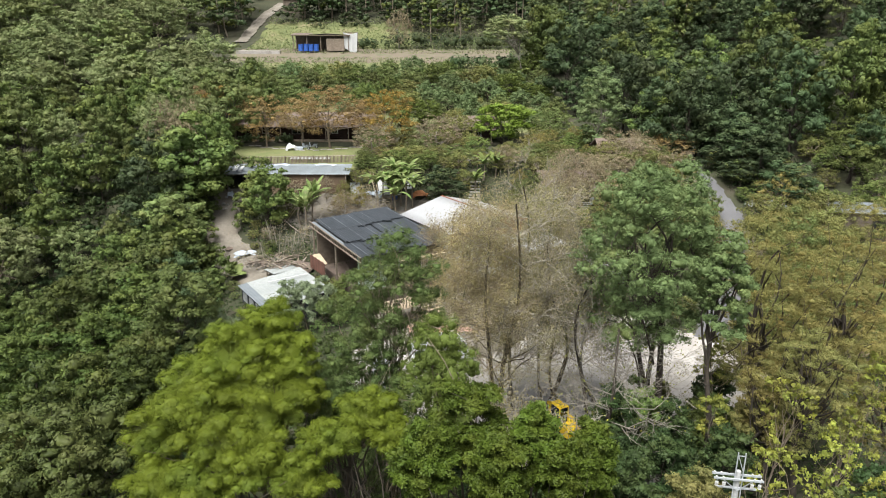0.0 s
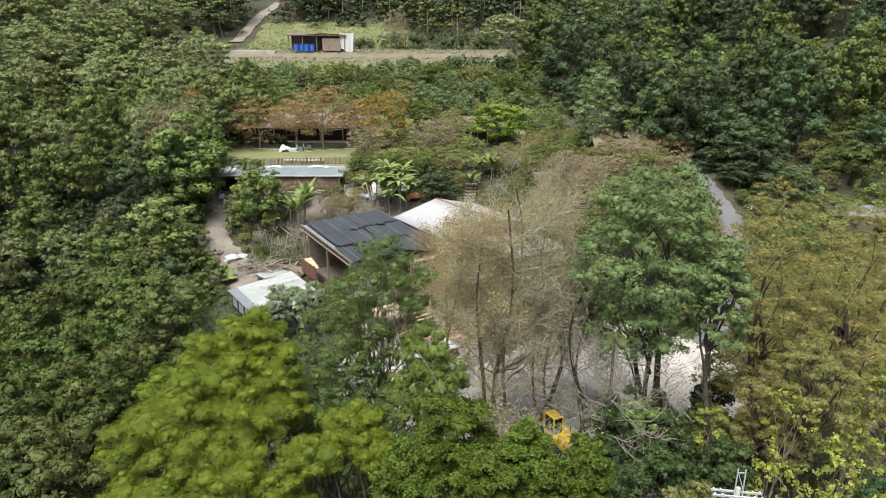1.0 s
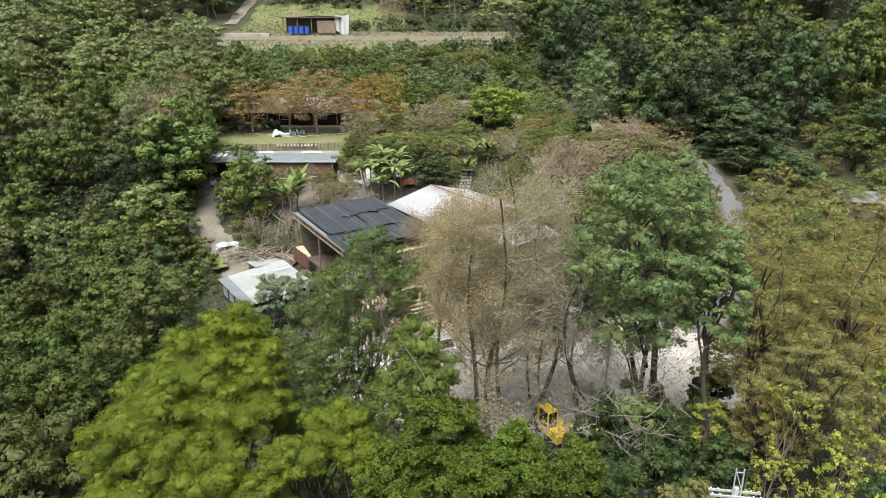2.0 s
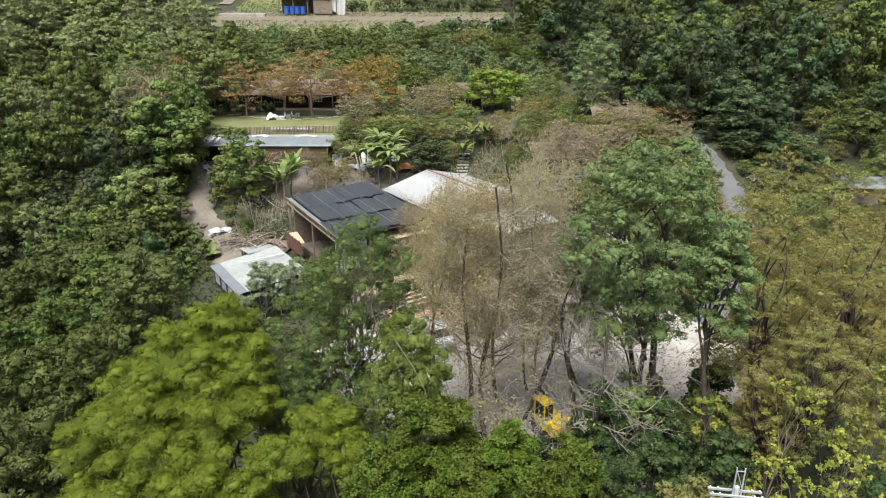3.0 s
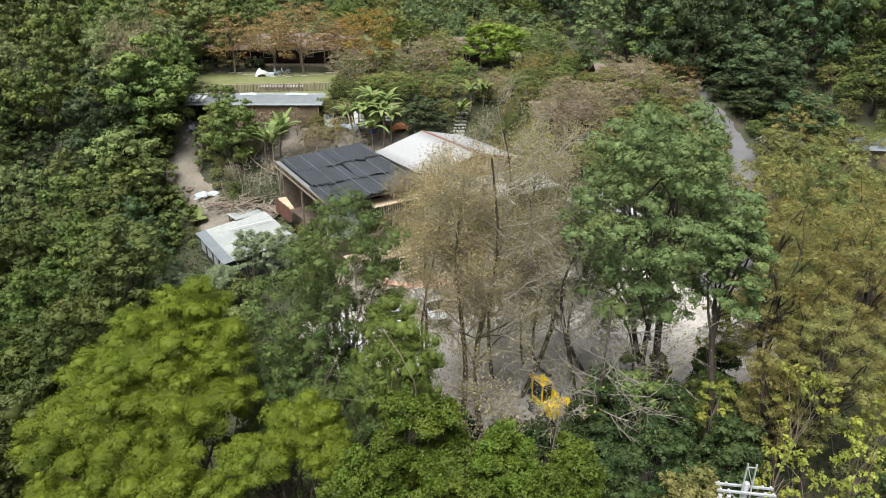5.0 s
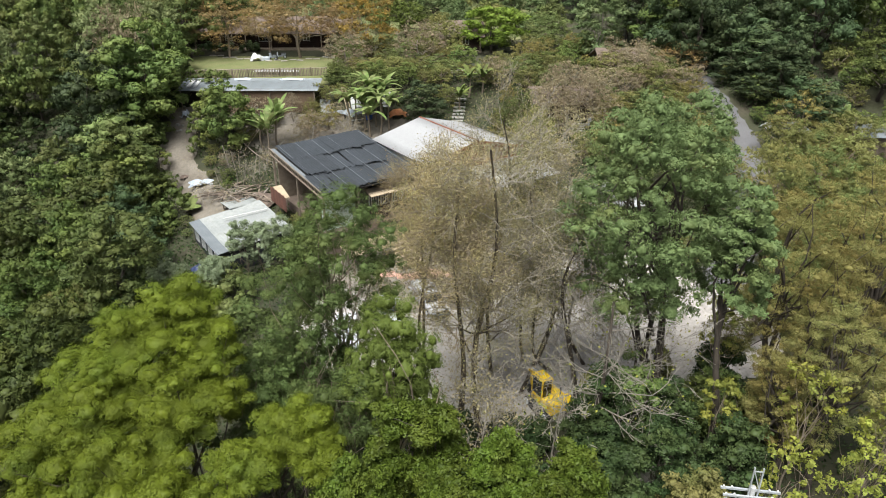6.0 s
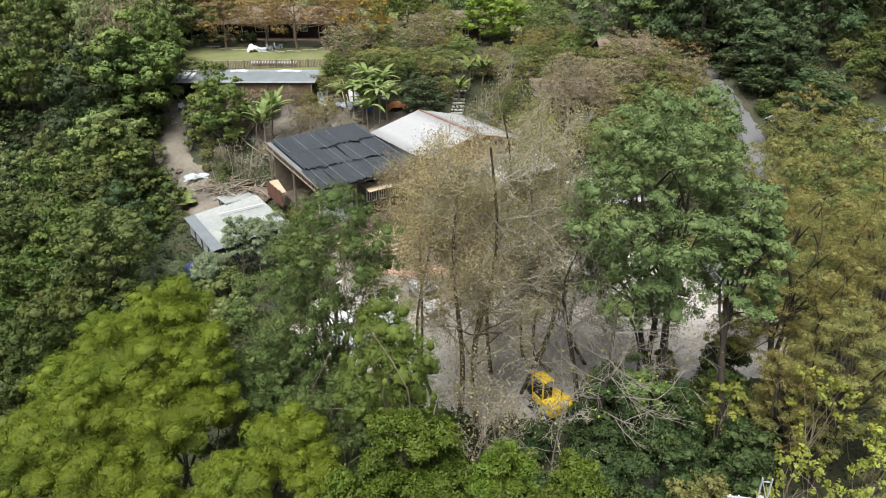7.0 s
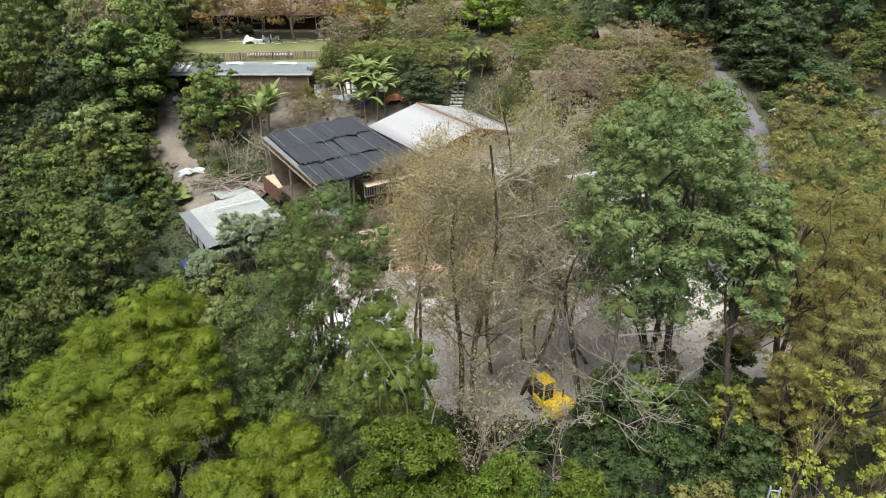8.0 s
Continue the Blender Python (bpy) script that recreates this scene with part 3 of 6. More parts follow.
def lump():
    """A unit ball of 24 quads: vertices and faces."""
    at, faces = {}, []
    for ax in range(3):
        for s in (-1, 1):
            ids = []
            for i in (-1, 0, 1):
                for j in (-1, 0, 1):
                    p = [0, 0, 0]
                    p[ax], p[(ax + 1) % 3], p[(ax + 2) % 3] = s, i * s, j
                    ids.append(at.setdefault(tuple(p), len(at)))
            faces += [(ids[a], ids[a + 3], ids[a + 4], ids[a + 1]) for a in (0, 1, 3, 4)]
    return unit(np.array(list(at), float)), np.array(faces)


LUMP = lump()


def opaque_cores(clumps, f, g):
    """An uneven opaque core added inside each clump, under the leaves, to block light."""
    c = np.asarray(clumps, float)
    U, F = LUMP
    k, m = len(c), len(U)
    r = c[:, 3, None] * f * g.uniform(0.5, 1.15, (k, m))
    v = U[None] * r[..., None]
    v[..., 2] *= c[:, 4, None]
    v += c[:, None, :3]
    return v.reshape(-1, 3), (F[None] + (np.arange(k) * m)[:, None, None]).reshape(-1, 4)


def leafed(clumps, n, leaf, aspect, g, mat, core=0.6, core_min=0.0, droop=0.2, name="crown", **kw):
    """Leaves over clumps, none of them buried in a neighbouring clump, with opaque cores added inside the clumps."""
    c = np.asarray(clumps, float)
    P, N = crown_points(c, int(n * (1.5 if core and len(c) < 3000 else 1)), g, **kw)
    if core and len(c) < 3000:
        keep = np.ones(len(P), bool)
        big = c[np.argsort(-c[:, 3])[:150]].astype(np.float32)
        Q = P.astype(np.float32)
        for x, y, z, r, fl in big:
            d = ((Q[:, 0] - x) ** 2 + (Q[:, 1] - y) ** 2 + ((Q[:, 2] - z) / fl) ** 2)
            keep &= d > (0.66 * r) ** 2
        P, N = P[keep][:n], N[keep][:n]
    v, q = blades(P, N, leaf, aspect, g, droop)
    if core:
        cv, cq = opaque_cores(c[c[:, 3] >= max(core_min, np.percentile(c[:, 3], 75))], core, g)
        v, q = np.concatenate([v, cv]), np.concatenate([q, cq + len(v)])
    return raw_mesh(name, v, q, [mat])


def tree(name, m, label, crown_me, trunk_lines, bark, category="tree", group="", sides=5, trunk_label=""):
    ob = thing(name, m, label, category, group)
    v, q = tubes(trunk_lines, sides)
    part("trunk", raw_mesh("trunk", v, q, [bark]), bark, ob, trunk_label)
    part("crown", crown_me, None, ob)
    return ob


def broadleaf(name, x, y, top, R, label, mat, n, leaf=0.2, aspect=0.5, k=40, crown_h=None, clump=0.34, flat=0.8, seed=1, bark=None, r0=0.22, lean=(0, 0), base=None, hollow=0.55, group="", trunks=1, category="tree", limbs_n=14, apart=0.72, start=0.35, **kw):
    """A broad-leaved tree whose crown reaches height top, standing on the ground at x, y."""
    g = np.random.default_rng(seed)
    z = gz(x, y) if base is None else base
    H = top - z
    ch = crown_h or H * 0.65
    c = envelope(R, ch, H - ch, k, g, clump, flat, hollow, lean, apart=apart)
    return tree(name, pose(x, y, z), label, leafed(c, n, leaf, aspect, g, mat, **kw), limbs(c, H - ch * 0.5, r0, g, limbs_n, start, trunks=trunks), bark or M_BARK, category, group)


def twigs(p, d, L, r, depth, g, lines, tips, gravity=0.0, fork=3, spread=0.55, up=0.1):
    """Branches that fork and thin out; gathers polylines and twig ends."""
    n = 4 if depth > 1 else 3
    pts = [np.array(p)]
    dd = np.array(d, float)
    for i in range(n):
        dd = dd + g.normal(size=3) * 0.13 + np.array([0, 0, up - gravity])
        dd /= np.linalg.norm(dd)
        pts.append(pts[-1] + dd * L / n)
    lines.append((np.array(pts), r, r * 0.6))
    if depth == 0:
        tips.append(pts[-1])
        tips.append(pts[-2])
        return
    for _ in range(fork + (1 if g.random() < 0.35 else 0)):
        s = pts[int(g.integers(max(1, n - 2), n + 1))]
        nd = dd + g.normal(size=3) * spread
        twigs(s, nd / np.linalg.norm(nd), L * g.uniform(0.55, 0.82), r * 0.55, depth - 1, g, lines, tips, gravity, fork, spread, up)


def bare_tree(name, x, y, H, R, label, bark, leaf_mat=None, per_tip=3, leaf=0.14, depth=4, seed=1, stems=1, r0=0.2, base=None, lean=(0, 0), fork=3, spread=0.6, group="", up=0.02, rmin=0.012, low=0.28, boughs=12, reach=0.55, stem_bark=None):
    """A tree seen through: stems with boughs at all heights, forking twigs, leaves at the twig ends."""
    g = np.random.default_rng(seed)
    z = gz(x, y) if base is None else base
    lines, tips = [], []
    for s in range(stems):
        a = g.uniform(0, 6.28) + s * 6.28 / stems
        out = np.array([math.cos(a), math.sin(a), 0])
        foot = out * (0.4 if stems > 1 else 0) + np.array([0, 0, -0.4])
        head = np.array([lean[0], lean[1], H * g.uniform(0.78, 0.92)]) + out * (R * 0.45 if stems > 1 else 0)
        stem = bent(foot, head, g, 0.07, 12)
        lines.append((stem, r0, r0 * 0.25))
        for b in range(boughs):
            t = low + (1 - low) * (b + g.random()) / boughs
            p = stem[int(np.clip(t * 11, 1, 11))]
            az = b * 2.4 + g.uniform(-0.5, 0.5)
            d = np.array([math.cos(az), math.sin(az), g.uniform(-0.15, 0.7) + t * 0.35])
            L = R * reach * g.uniform(0.75, 1.2) * (1.15 - 0.4 * t)
            twigs(p, d / np.linalg.norm(d), L, r0 * 0.3 * (1.1 - 0.6 * t), depth - 1, g, lines, tips, 0.0, fork, spread, up)
    lines = [(p, max(a, rmin), max(b, rmin * 0.8)) for p, a, b in lines]
    tips = np.array(tips)
    ob = thing(name, pose(x, y, z), label, "tree", group)
    cut = min(0.06, r0 * 0.5)
    thick = [l for l in lines if l[1] > cut]
    thin = [l for l in lines if l[1] <= cut]
    thick = thick or lines[:1]
    v, q = tubes(thick, 6)
    part("trunk", raw_mesh("trunk", v, q, [stem_bark or bark]), stem_bark or bark, ob)
    if thin:
        v, q = tubes(thin, 3)
        part("branchwork", raw_mesh("branchwork", v, q, [bark]), bark, ob)
    if leaf_mat and per_tip > 0:
        P = np.repeat(tips, max(1, int(math.ceil(per_tip))), 0)
        if per_tip < 1:
            P = P[g.random(len(P)) < per_tip]
        P = P + g.normal(size=P.shape) * 0.32
        v, q = blades(P, unit(g.normal(size=P.shape) + np.array([0, 0, 0.6])), np.full(len(P), leaf), 0.6, g)
        part("crown", raw_mesh("crown", v, q, [leaf_mat]), leaf_mat, ob)
    return ob


# the mounded acacias in the foreground
def acacia_mound(name, heads, label, seed, n, mat=None, leaf=0.09, bark=None, pad=0.72):
    """An acacia: rounded heads (x, y, top, R) of many small domed tufts on one trunk."""
    g = np.random.default_rng(seed)
    hx, hy = np.mean([h[0] for h in heads]), np.mean([h[1] for h in heads])
    z = gz(hx, hy)
    cl = []
    for x, y, top, R in heads:
        got = []
        for _ in range(900):
            d = g.normal(size=3)
            d[2] = abs(d[2]) * 1.1 - 0.4
            d /= np.linalg.norm(d)
            r = R * g.uniform(0.25, 0.55)
            p = d * (R - r * 0.8) * g.uniform(0.72, 1.1)
            if all(np.linalg.norm(p - q) > 0.74 * (r + s) for q, s in got):
                got.append((p, r))
        cl.append((x - hx, y - hy, top - z - R * 0.95, R * 0.74, 0.85))
        for p, r in got:
            px, py, pz = x - hx + p[0], y - hy + p[1], top - z - R * 0.95 + p[2] * 0.92
            cl.append((px, py, pz, r, pad))
            for _ in range(8):
                e = g.normal(size=3)
                e[2] = abs(e[2]) * 0.9
                e /= np.linalg.norm(e)
                q = g.uniform(0.5, 0.95)
                cl.append((px + e[0] * r * q, py + e[1] * r * q, pz + e[2] * r * q * pad * 0.9, r * g.uniform(0.25, 0.5), pad))
    ob_lines = limbs(cl, max(h[2] for h in heads) - z - 3.0, 0.22, g, 26, 0.3)
    me = leafed(cl, n, leaf, 0.3, g, mat or F_ACACIA, core=0.7 if pad < 1 else 0.5, droop=0.12, low=-0.6, up=0.5, loose=0.22, shell=0.72, jitter=0.12, spray=12)
    return tree(name, pose(hx, hy, z), label, me, ob_lines, bark or M_BARK, "tree", "foreground acacias", 5)


acacia_mound("acacia_tree", [(-10.0, 36.0, 15.1, 2.1), (-11.6, 34.6, 14.2, 2.4), (-8.6, 35.0, 13.6, 1.8), (-13.4, 33.6, 12.9, 2.2)], "tall acacia with mounded yellow-green crown", 11, 120000)
acacia_mound("acacia_tree", [(-12.6, 31.2, 12.6, 2.5), (-9.2, 32.0, 12.8, 2.3), (-10.8, 29.6, 11.6, 2.1), (-14.6, 31.6, 11.2, 2.2), (-7.6, 33.2, 12.0, 1.6)], "broad acacia with domed yellow-green tufts", 12, 135000)
acacia_mound("acacia_tree", [(-3.7, 30.0, 12.6, 1.7), (-4.9, 28.4, 12.1, 1.3), (-2.5, 29.2, 11.6, 1.2), (-6.0, 29.4, 11.0, 1.3)], "smaller acacia with bright yellow-green rounded tufts", 13, 80000)
acacia_mound("acacia_tree", [(-8.9, 28.6, 11.2, 2.0), (-6.6, 27.4, 10.6, 1.6), (-11.6, 27.6, 10.2, 1.9), (-14.0, 28.4, 9.6, 1.9)], "low acacia with olive-green domed tufts", 14, 85000)
acacia_mound("light_acacia_tree", [(-0.3, 36.0, 13.9, 1.7), (0.3, 35.6, 12.6, 2.0), (-0.9, 35.4, 11.6, 1.9), (0.4, 35.2, 10.4, 2.0)], "slender acacia with thin light-green crown beside parked cars", 15, 60000, F_LIGHT, 0.1, M_TWIGB, 1.1)

# camphor-like leafy heads below the camera
for i, (x, y, top, R) in enumerate([(1.3, 28.6, 14.0, 1.9), (4.2, 27.2, 13.2, 1.7), (-0.8, 26.4, 13.0, 1.6), (7.2, 28.0, 11.7, 1.5), (2.4, 25.6, 12.8, 1.5), (5.8, 26.2, 12.2, 1.4)]):
    broadleaf("camphor_tree", x, y, top, R, "leafy camphor with glossy mid-green leaves", F_CAMPHOR, 30000, 0.135, 0.5, 24, R * 2.6, 0.38, 0.9, 20 + i, r0=0.14, group="foreground camphors", up=0.35, loose=0.6, shell=0.5)

# the feathery trees in the middle
for i, (x, y, top, R, n) in enumerate([(-2.7, 38.6, 18.8, 3.4, 44000), (-5.0, 38.8, 14.6, 3.0, 30000), (-6.6, 35.6, 11.6, 2.8, 30000), (-2.6, 34.2, 10.8, 2.6, 26000), (-4.6, 36.4, 12.6, 2.6, 26000), (-7.2, 39.6, 11.4, 2.6, 20000), (-0.6, 33.0, 9.0, 2.2, 16000)]):
    broadleaf("feathery_tree", x, y, top, R, "slender tree with fine feathery mid-green foliage" if i == 0 else "spreading tree with fine dull-green foliage", F_FEATHER, int(n * 1.5), 0.1, 0.32, 80 if i == 0 else 50, 9.0 if i == 0 else (top - gz(x, y)) * 0.85, 0.22, 1.0, 31 + i, M_TWIGB, 0.14, trunks=3 if i == 0 else 2, limbs_n=36 if i == 0 else 20, core=0.45, shell=0.45, loose=0.4, jitter=0.18, apart=0.86, group="feathery trees")

# the big blue-green tree and its neighbours
broadleaf("large_shade_tree", 16.2, 43.4, 22.0, 5.5, "large dense blue-green tree with dark forked trunks", F_BIG, 130000, 0.135, 0.4, 170, 14.0, 0.165, 1.15, 41, M_BARK, 0.34, trunks=3, lean=(-1.8, 0.6), limbs_n=40, start=0.6, shell=0.5, up=0.45, apart=0.8, jitter=0.12, core=0.45, loose=0.35)
broadleaf("slim_shade_tree", 18.2, 40.4, 17.8, 1.9, "slim blue-green tree with bare lower trunk", F_BIG, 26000, 0.15, 0.4, 44, 9.0, 0.26, 1.0, 42, M_BARK, 0.3, limbs_n=7, start=0.65, up=0.55)

# half-bare trees with dry leaves round the yard
for x, y, H, R, tint, bark, leaf, per, seed, stems, r0, low, boughs in [
        (4.8, 42.4, 20.0, 4.0, "dry tan", M_TWIG, F_DRY, 5, 51, 1, 0.24, 0.42, 30), (3.4, 43.2, 17.6, 3.4, "brown", M_TWIGB, F_RUST, 7, 52, 1, 0.22, 0.52, 26),
        (0.9, 49.6, 15.4, 2.9, "brown", M_TWIGB, F_RUST, 7, 49, 1, 0.14, 0.66, 16), (6.0, 48.6, 18.8, 4.0, "dry tan", M_TWIG, F_DRY, 5, 48, 1, 0.17, 0.55, 20),
        (7.6, 46.6, 16.6, 3.8, "dull olive and tan", M_TWIG, F_OLIVE, 5, 56, 1, 0.2, 0.5, 24), (10.6, 49.6, 15.0, 3.8, "pale yellow-tan", M_TWIG, F_DRY, 5, 47, 1, 0.15, 0.5, 18),
        (2.0, 46.4, 16.8, 3.4, "brown", M_TWIGB, F_RUST, 7, 61, 1, 0.12, 0.55, 18), (8.6, 50.6, 17.0, 4.0, "dry tan", M_TWIG, F_DRY, 5, 62, 1, 0.14, 0.5, 20),
        (13.0, 50.0, 12.0, 3.4, "dull brown", M_TWIGB, F_BROWN, 7, 58, 1, 0.15, 0.45, 12)]:
    bare_tree("half_bare_tree", x, y, H * 1.14, R * 1.12, "half-bare tree with " + tint + " leaves", bark, leaf, per + 7, 0.08, 4, seed, stems, r0, low=low - 0.1, boughs=boughs + 4, rmin=0.014, stem_bark=M_BARK)
bare_tree("bare_tree", 9.0, 40.6, 12.8, 4.4, "leafless pale grey tree leaning over the excavator", M_TWIG, F_YELLOW, 0.2, 0.16, 4, 53, 1, 0.24, lean=(2.4, -0.6), low=0.5, rmin=0.011, fork=3, spread=0.7, boughs=15, reach=0.66, stem_bark=M_BARK)
bare_tree("bare_tree", 11.4, 44.8, 15.4, 5.0, "leafless grey-brown tree with wide fine twigs", M_TWIG, F_DRY, 2, 0.08, 4, 63, 1, 0.2, low=0.42, rmin=0.011, fork=3, spread=0.7, boughs=24, reach=0.62, stem_bark=M_BARK)
bare_tree("bare_tree", 12.6, 42.6, 10.8, 3.8, "leafless pale grey tree with spreading twigs", M_TWIG, F_YELLOW, 0.2, 0.16, 4, 59, 1, 0.15, low=0.4, rmin=0.011, fork=3, spread=0.7, boughs=14, reach=0.62, stem_bark=M_BARK)
bare_tree("bare_tree", 4.6, 38.6, 8.0, 3.2, "bare pale shrub-like tree with a few pale yellow leaves", M_TWIG, F_DRY, 2, 0.15, 4, 54, 2, 0.1, low=0.25, rmin=0.015, fork=3, spread=0.75, boughs=10, reach=0.6)
bare_tree("bare_tree", 8.8, 38.4, 6.6, 3.0, "bare pale grey tree with drooping twigs", M_TWIG, F_YELLOW, 0.3, 0.16, 4, 55, 1, 0.09, up=-0.06, low=0.35, rmin=0.015, fork=3, spread=0.75, boughs=12, reach=0.65)
for i, (x, y, s) in enumerate([(-19.6, 75.6, 1.0), (-17.6, 79.4, 1.3), (-22.4, 77.6, 0.9), (-16.4, 81.6, 1.4), (-20.6, 82.0, 1.1), (-13.0, 83.6, 1.3), (-9.5, 88.2, 1.2), (-7.4, 87.0, 1.0)]):
    bare_tree("dry_brush", x, y, 2.6 * s, 1.5 * s, "dry leafless bush beside the trail", M_TWIG, F_DRY, 0.5, 0.14, 3, 360 + i, 3, 0.035, low=0.15, boughs=6, group="dry bushes")

# brown-olive trees on the yard's far side
for i, (x, y, top, R, n) in enumerate([(22.6, 44.4, 18.0, 3.7, 24000), (25.4, 41.4, 16.4, 3.5, 24000), (28.8, 45.0, 18.6, 3.6, 18000), (23.4, 38.0, 12.2, 2.6, 15000), (27.6, 37.6, 12.6, 2.8, 15000), (20.6, 38.6, 10.4, 2.0, 10000)]):
    broadleaf("brown_leaved_tree", x, y, top, R, "thin-crowned tree with dull olive leaves" if i == 3 else "thin-crowned tree with brownish olive leaves", (F_BROWN, F_BROWN, F_BROWN, F_OLIVE, F_BROWN, F_BROWN)[i], int(n * 3.2), 0.075, 0.4, 80, (top - gz(x, y)) * 0.78, 0.2, 0.8, 60 + i, M_BARK, 0.28, trunks=1 if i > 2 else 2, limbs_n=22, start=0.6, core=0.3, shell=0.45, loose=0.35, jitter=0.2, apart=0.88, group="brown-leaved trees")
for i, (x, y, top, R) in enumerate([(21.1, 36.4, 9.6, 1.7), (19.3, 33.6, 7.6, 1.6), (22.6, 33.2, 8.2, 1.7), (24.6, 35.2, 9.4, 1.6), (17.6, 38.6, 7.4, 1.2), (20.4, 30.8, 6.4, 1.4), (23.6, 30.6, 7.0, 1.6), (26.4, 37.0, 11.0, 1.6), (19.6, 45.0, 9.5, 1.2)]):
    broadleaf("yellow_shrub", x, y, top, R, "shrub with clear yellow leaves", F_YELLOW, 1800, 0.14, 0.7, 26, (top - gz(x, y)) * 0.6, 0.22, 0.8, 70 + i, M_TWIGB, 0.07, group="yellow shrubs", category="shrub", core=0, shell=0.3)
for i, (x, y, top, R) in enumerate([(11.7, 40.0, 7.4, 2.2), (19.0, 42.0, 5.6, 2.2), (14.3, 37.2, 5.6, 2.8), (11.0, 34.2, 6.4, 2.5), (18.0, 37.0, 6.0, 2.4), (15.0, 33.6, 5.4, 2.6), (18.4, 31.2, 5.0, 2.2), (22.4, 30.6, 5.6, 2.4), (12.0, 30.4, 5.0, 2.4), (7.6, 34.6, 4.6, 2.2), (26.0, 33.0, 6.4, 2.6), (21.6, 40.6, 6.4, 2.0), (13.2, 42.6, 5.2, 1.7), (16.2, 41.4, 3.6, 1.8), (20.6, 45.6, 5.4, 1.7), (4.4, 35.4, 4.4, 2.2), (24.0, 43.0, 6.0, 2.2), (16.6, 45.4, 4.6, 0.9), (1.6, 36.6, 5.0, 1.8), (6.4, 36.8, 4.2, 2.0), (9.6, 35.8, 4.6, 2.0), (11.2, 37.4, 4.8, 2.0), (7.4, 41.0, 2.6, 1.6), (12.6, 45.2, 3.0, 1.0), (2.8, 39.6, 4.0, 1.8), (13.4, 40.6, 7.0, 2.0), (15.2, 39.6, 6.4, 2.0), (10.4, 38.8, 5.6, 1.6)]):
    mat = (F_IVY, F_FOREST, F_IVY, F_IVY, F_IVY, F_OLIVE)[i % 6]
    broadleaf("thicket", x, y, top, R, "olive and green thicket below the yard" if mat is F_OLIVE else "dark ivy-covered thicket below the yard", mat, 13000, 0.13, 0.6, 34, (top - gz(x, y)) * 0.95, 0.28, 0.8, 80 + i, M_BARK, 0.1, group="thickets", category="shrub", shell=0.4, loose=0.5, hollow=0.35)


# woods: a few templates copied about
def template(kind, mat, n, leaf, aspect, k, R, H, ch, seed, clump=0.33, flat=0.75, bark=None, label="", group="", **kw):
    return dict(kind=kind, mat=mat, n=n, leaf=leaf, aspect=aspect, k=k, R=R, H=H, ch=ch, seed=seed, clump=clump, flat=flat, bark=bark or M_BARK, label=label, group=group, kw=kw, ob=None)


def put_tree(tp, x, y, top, R, turn, base=None):
    z = gz(x, y) if base is None else base
    sx, sz = R / tp["R"], (top - z) / tp["H"]
    m = pose(x, y, z, 0, 0, turn) @ Matrix.Diagonal((sx, sx, sz, 1))
    if tp["ob"] is None:
        g = np.random.default_rng(tp["seed"])
        c = envelope(tp["R"], tp["ch"], tp["H"] - tp["ch"], tp["k"], g, tp["clump"], tp["flat"], hollow=0.42, apart=0.98)
        tp["ob"] = tree(tp["kind"], m, tp["label"], leafed(c, tp["n"], tp["leaf"], tp["aspect"], g, tp["mat"], **tp["kw"]), limbs(c, tp["H"] - tp["ch"] * 0.5, 0.18, g, 10), tp["bark"], "tree", tp["group"], 4)
        return tp["ob"]
    ob = copy_thing(tp["ob"], pose(0, 0, 0))
    ob.matrix_basis = m
    return ob


T_FOREST = [template("forest_tree", F_FOREST, 15000, 0.23, 0.5, 44, 4, 9, 8.4, 100 + i, 0.27, 0.95, label="evergreen forest tree with dense mid-green crown", group="forest trees") for i in range(3)]
T_FOREST += [template("forest_tree", F_FOREST2, 15000, 0.23, 0.45, 44, 4, 9, 8.4, 110 + i, 0.27, label="forest tree with lighter green layered crown", group="forest trees", flat=0.8) for i in range(2)]
T_DARK = [template("dark_forest_tree", F_DARK, 13000, 0.21, 0.5, 40, 4, 10, 9.2, 120 + i, 0.28, 0.95, label="tall dark-green forest tree", group="dark forest trees") for i in range(3)]
T_DARK += [template("grey_green_tree", F_FOREST2, 14000, 0.19, 0.42, 46, 4, 10, 9.2, 128, 0.24, label="tall grey-green forest tree with loose crown", group="dark forest trees", flat=0.9)]
T_DARK += [template("forest_tree", F_FOREST, 13000, 0.21, 0.5, 40, 4, 10, 9.2, 125, 0.28, label="tall mid-green forest tree with layered crown", group="dark forest trees", flat=0.8)]
T_ORCH = [template("orchard_tree", m, 8500, 0.17, 0.45, 46, 2.5, 5, 4.2, 130 + i, 0.24, 1.05, label="small round " + w + " orchard tree", group="orchard trees", core=0.5, loose=0.45)
          for i, (m, w) in enumerate([(F_LIGHT, "yellowish-green"), (F_TALL, "light-green"), (F_FOREST2, "pale grey-green"), (F_FOREST, "deep-green"), (F_OLIVE, "dull olive")])]
T_CYP = [template("cypress_tree", F_ORANGE, 24000, 0.13, 0.3, 80, 4, 9.5, 7.6, 140 + i, 0.19, 0.9, M_TWIGB, "bald cypress with russet autumn needles", "russet cypresses", core=0.3, shell=0.4, loose=0.5) for i in range(2)]
T_GOLD = [template("golden_cypress_tree", F_GOLD, 24000, 0.13, 0.3, 80, 4, 9.5, 8.4, 143, 0.19, 1.0, M_TWIGB, "bald cypress with golden-brown needles", "russet cypresses", core=0.4, shell=0.4, loose=0.5)]
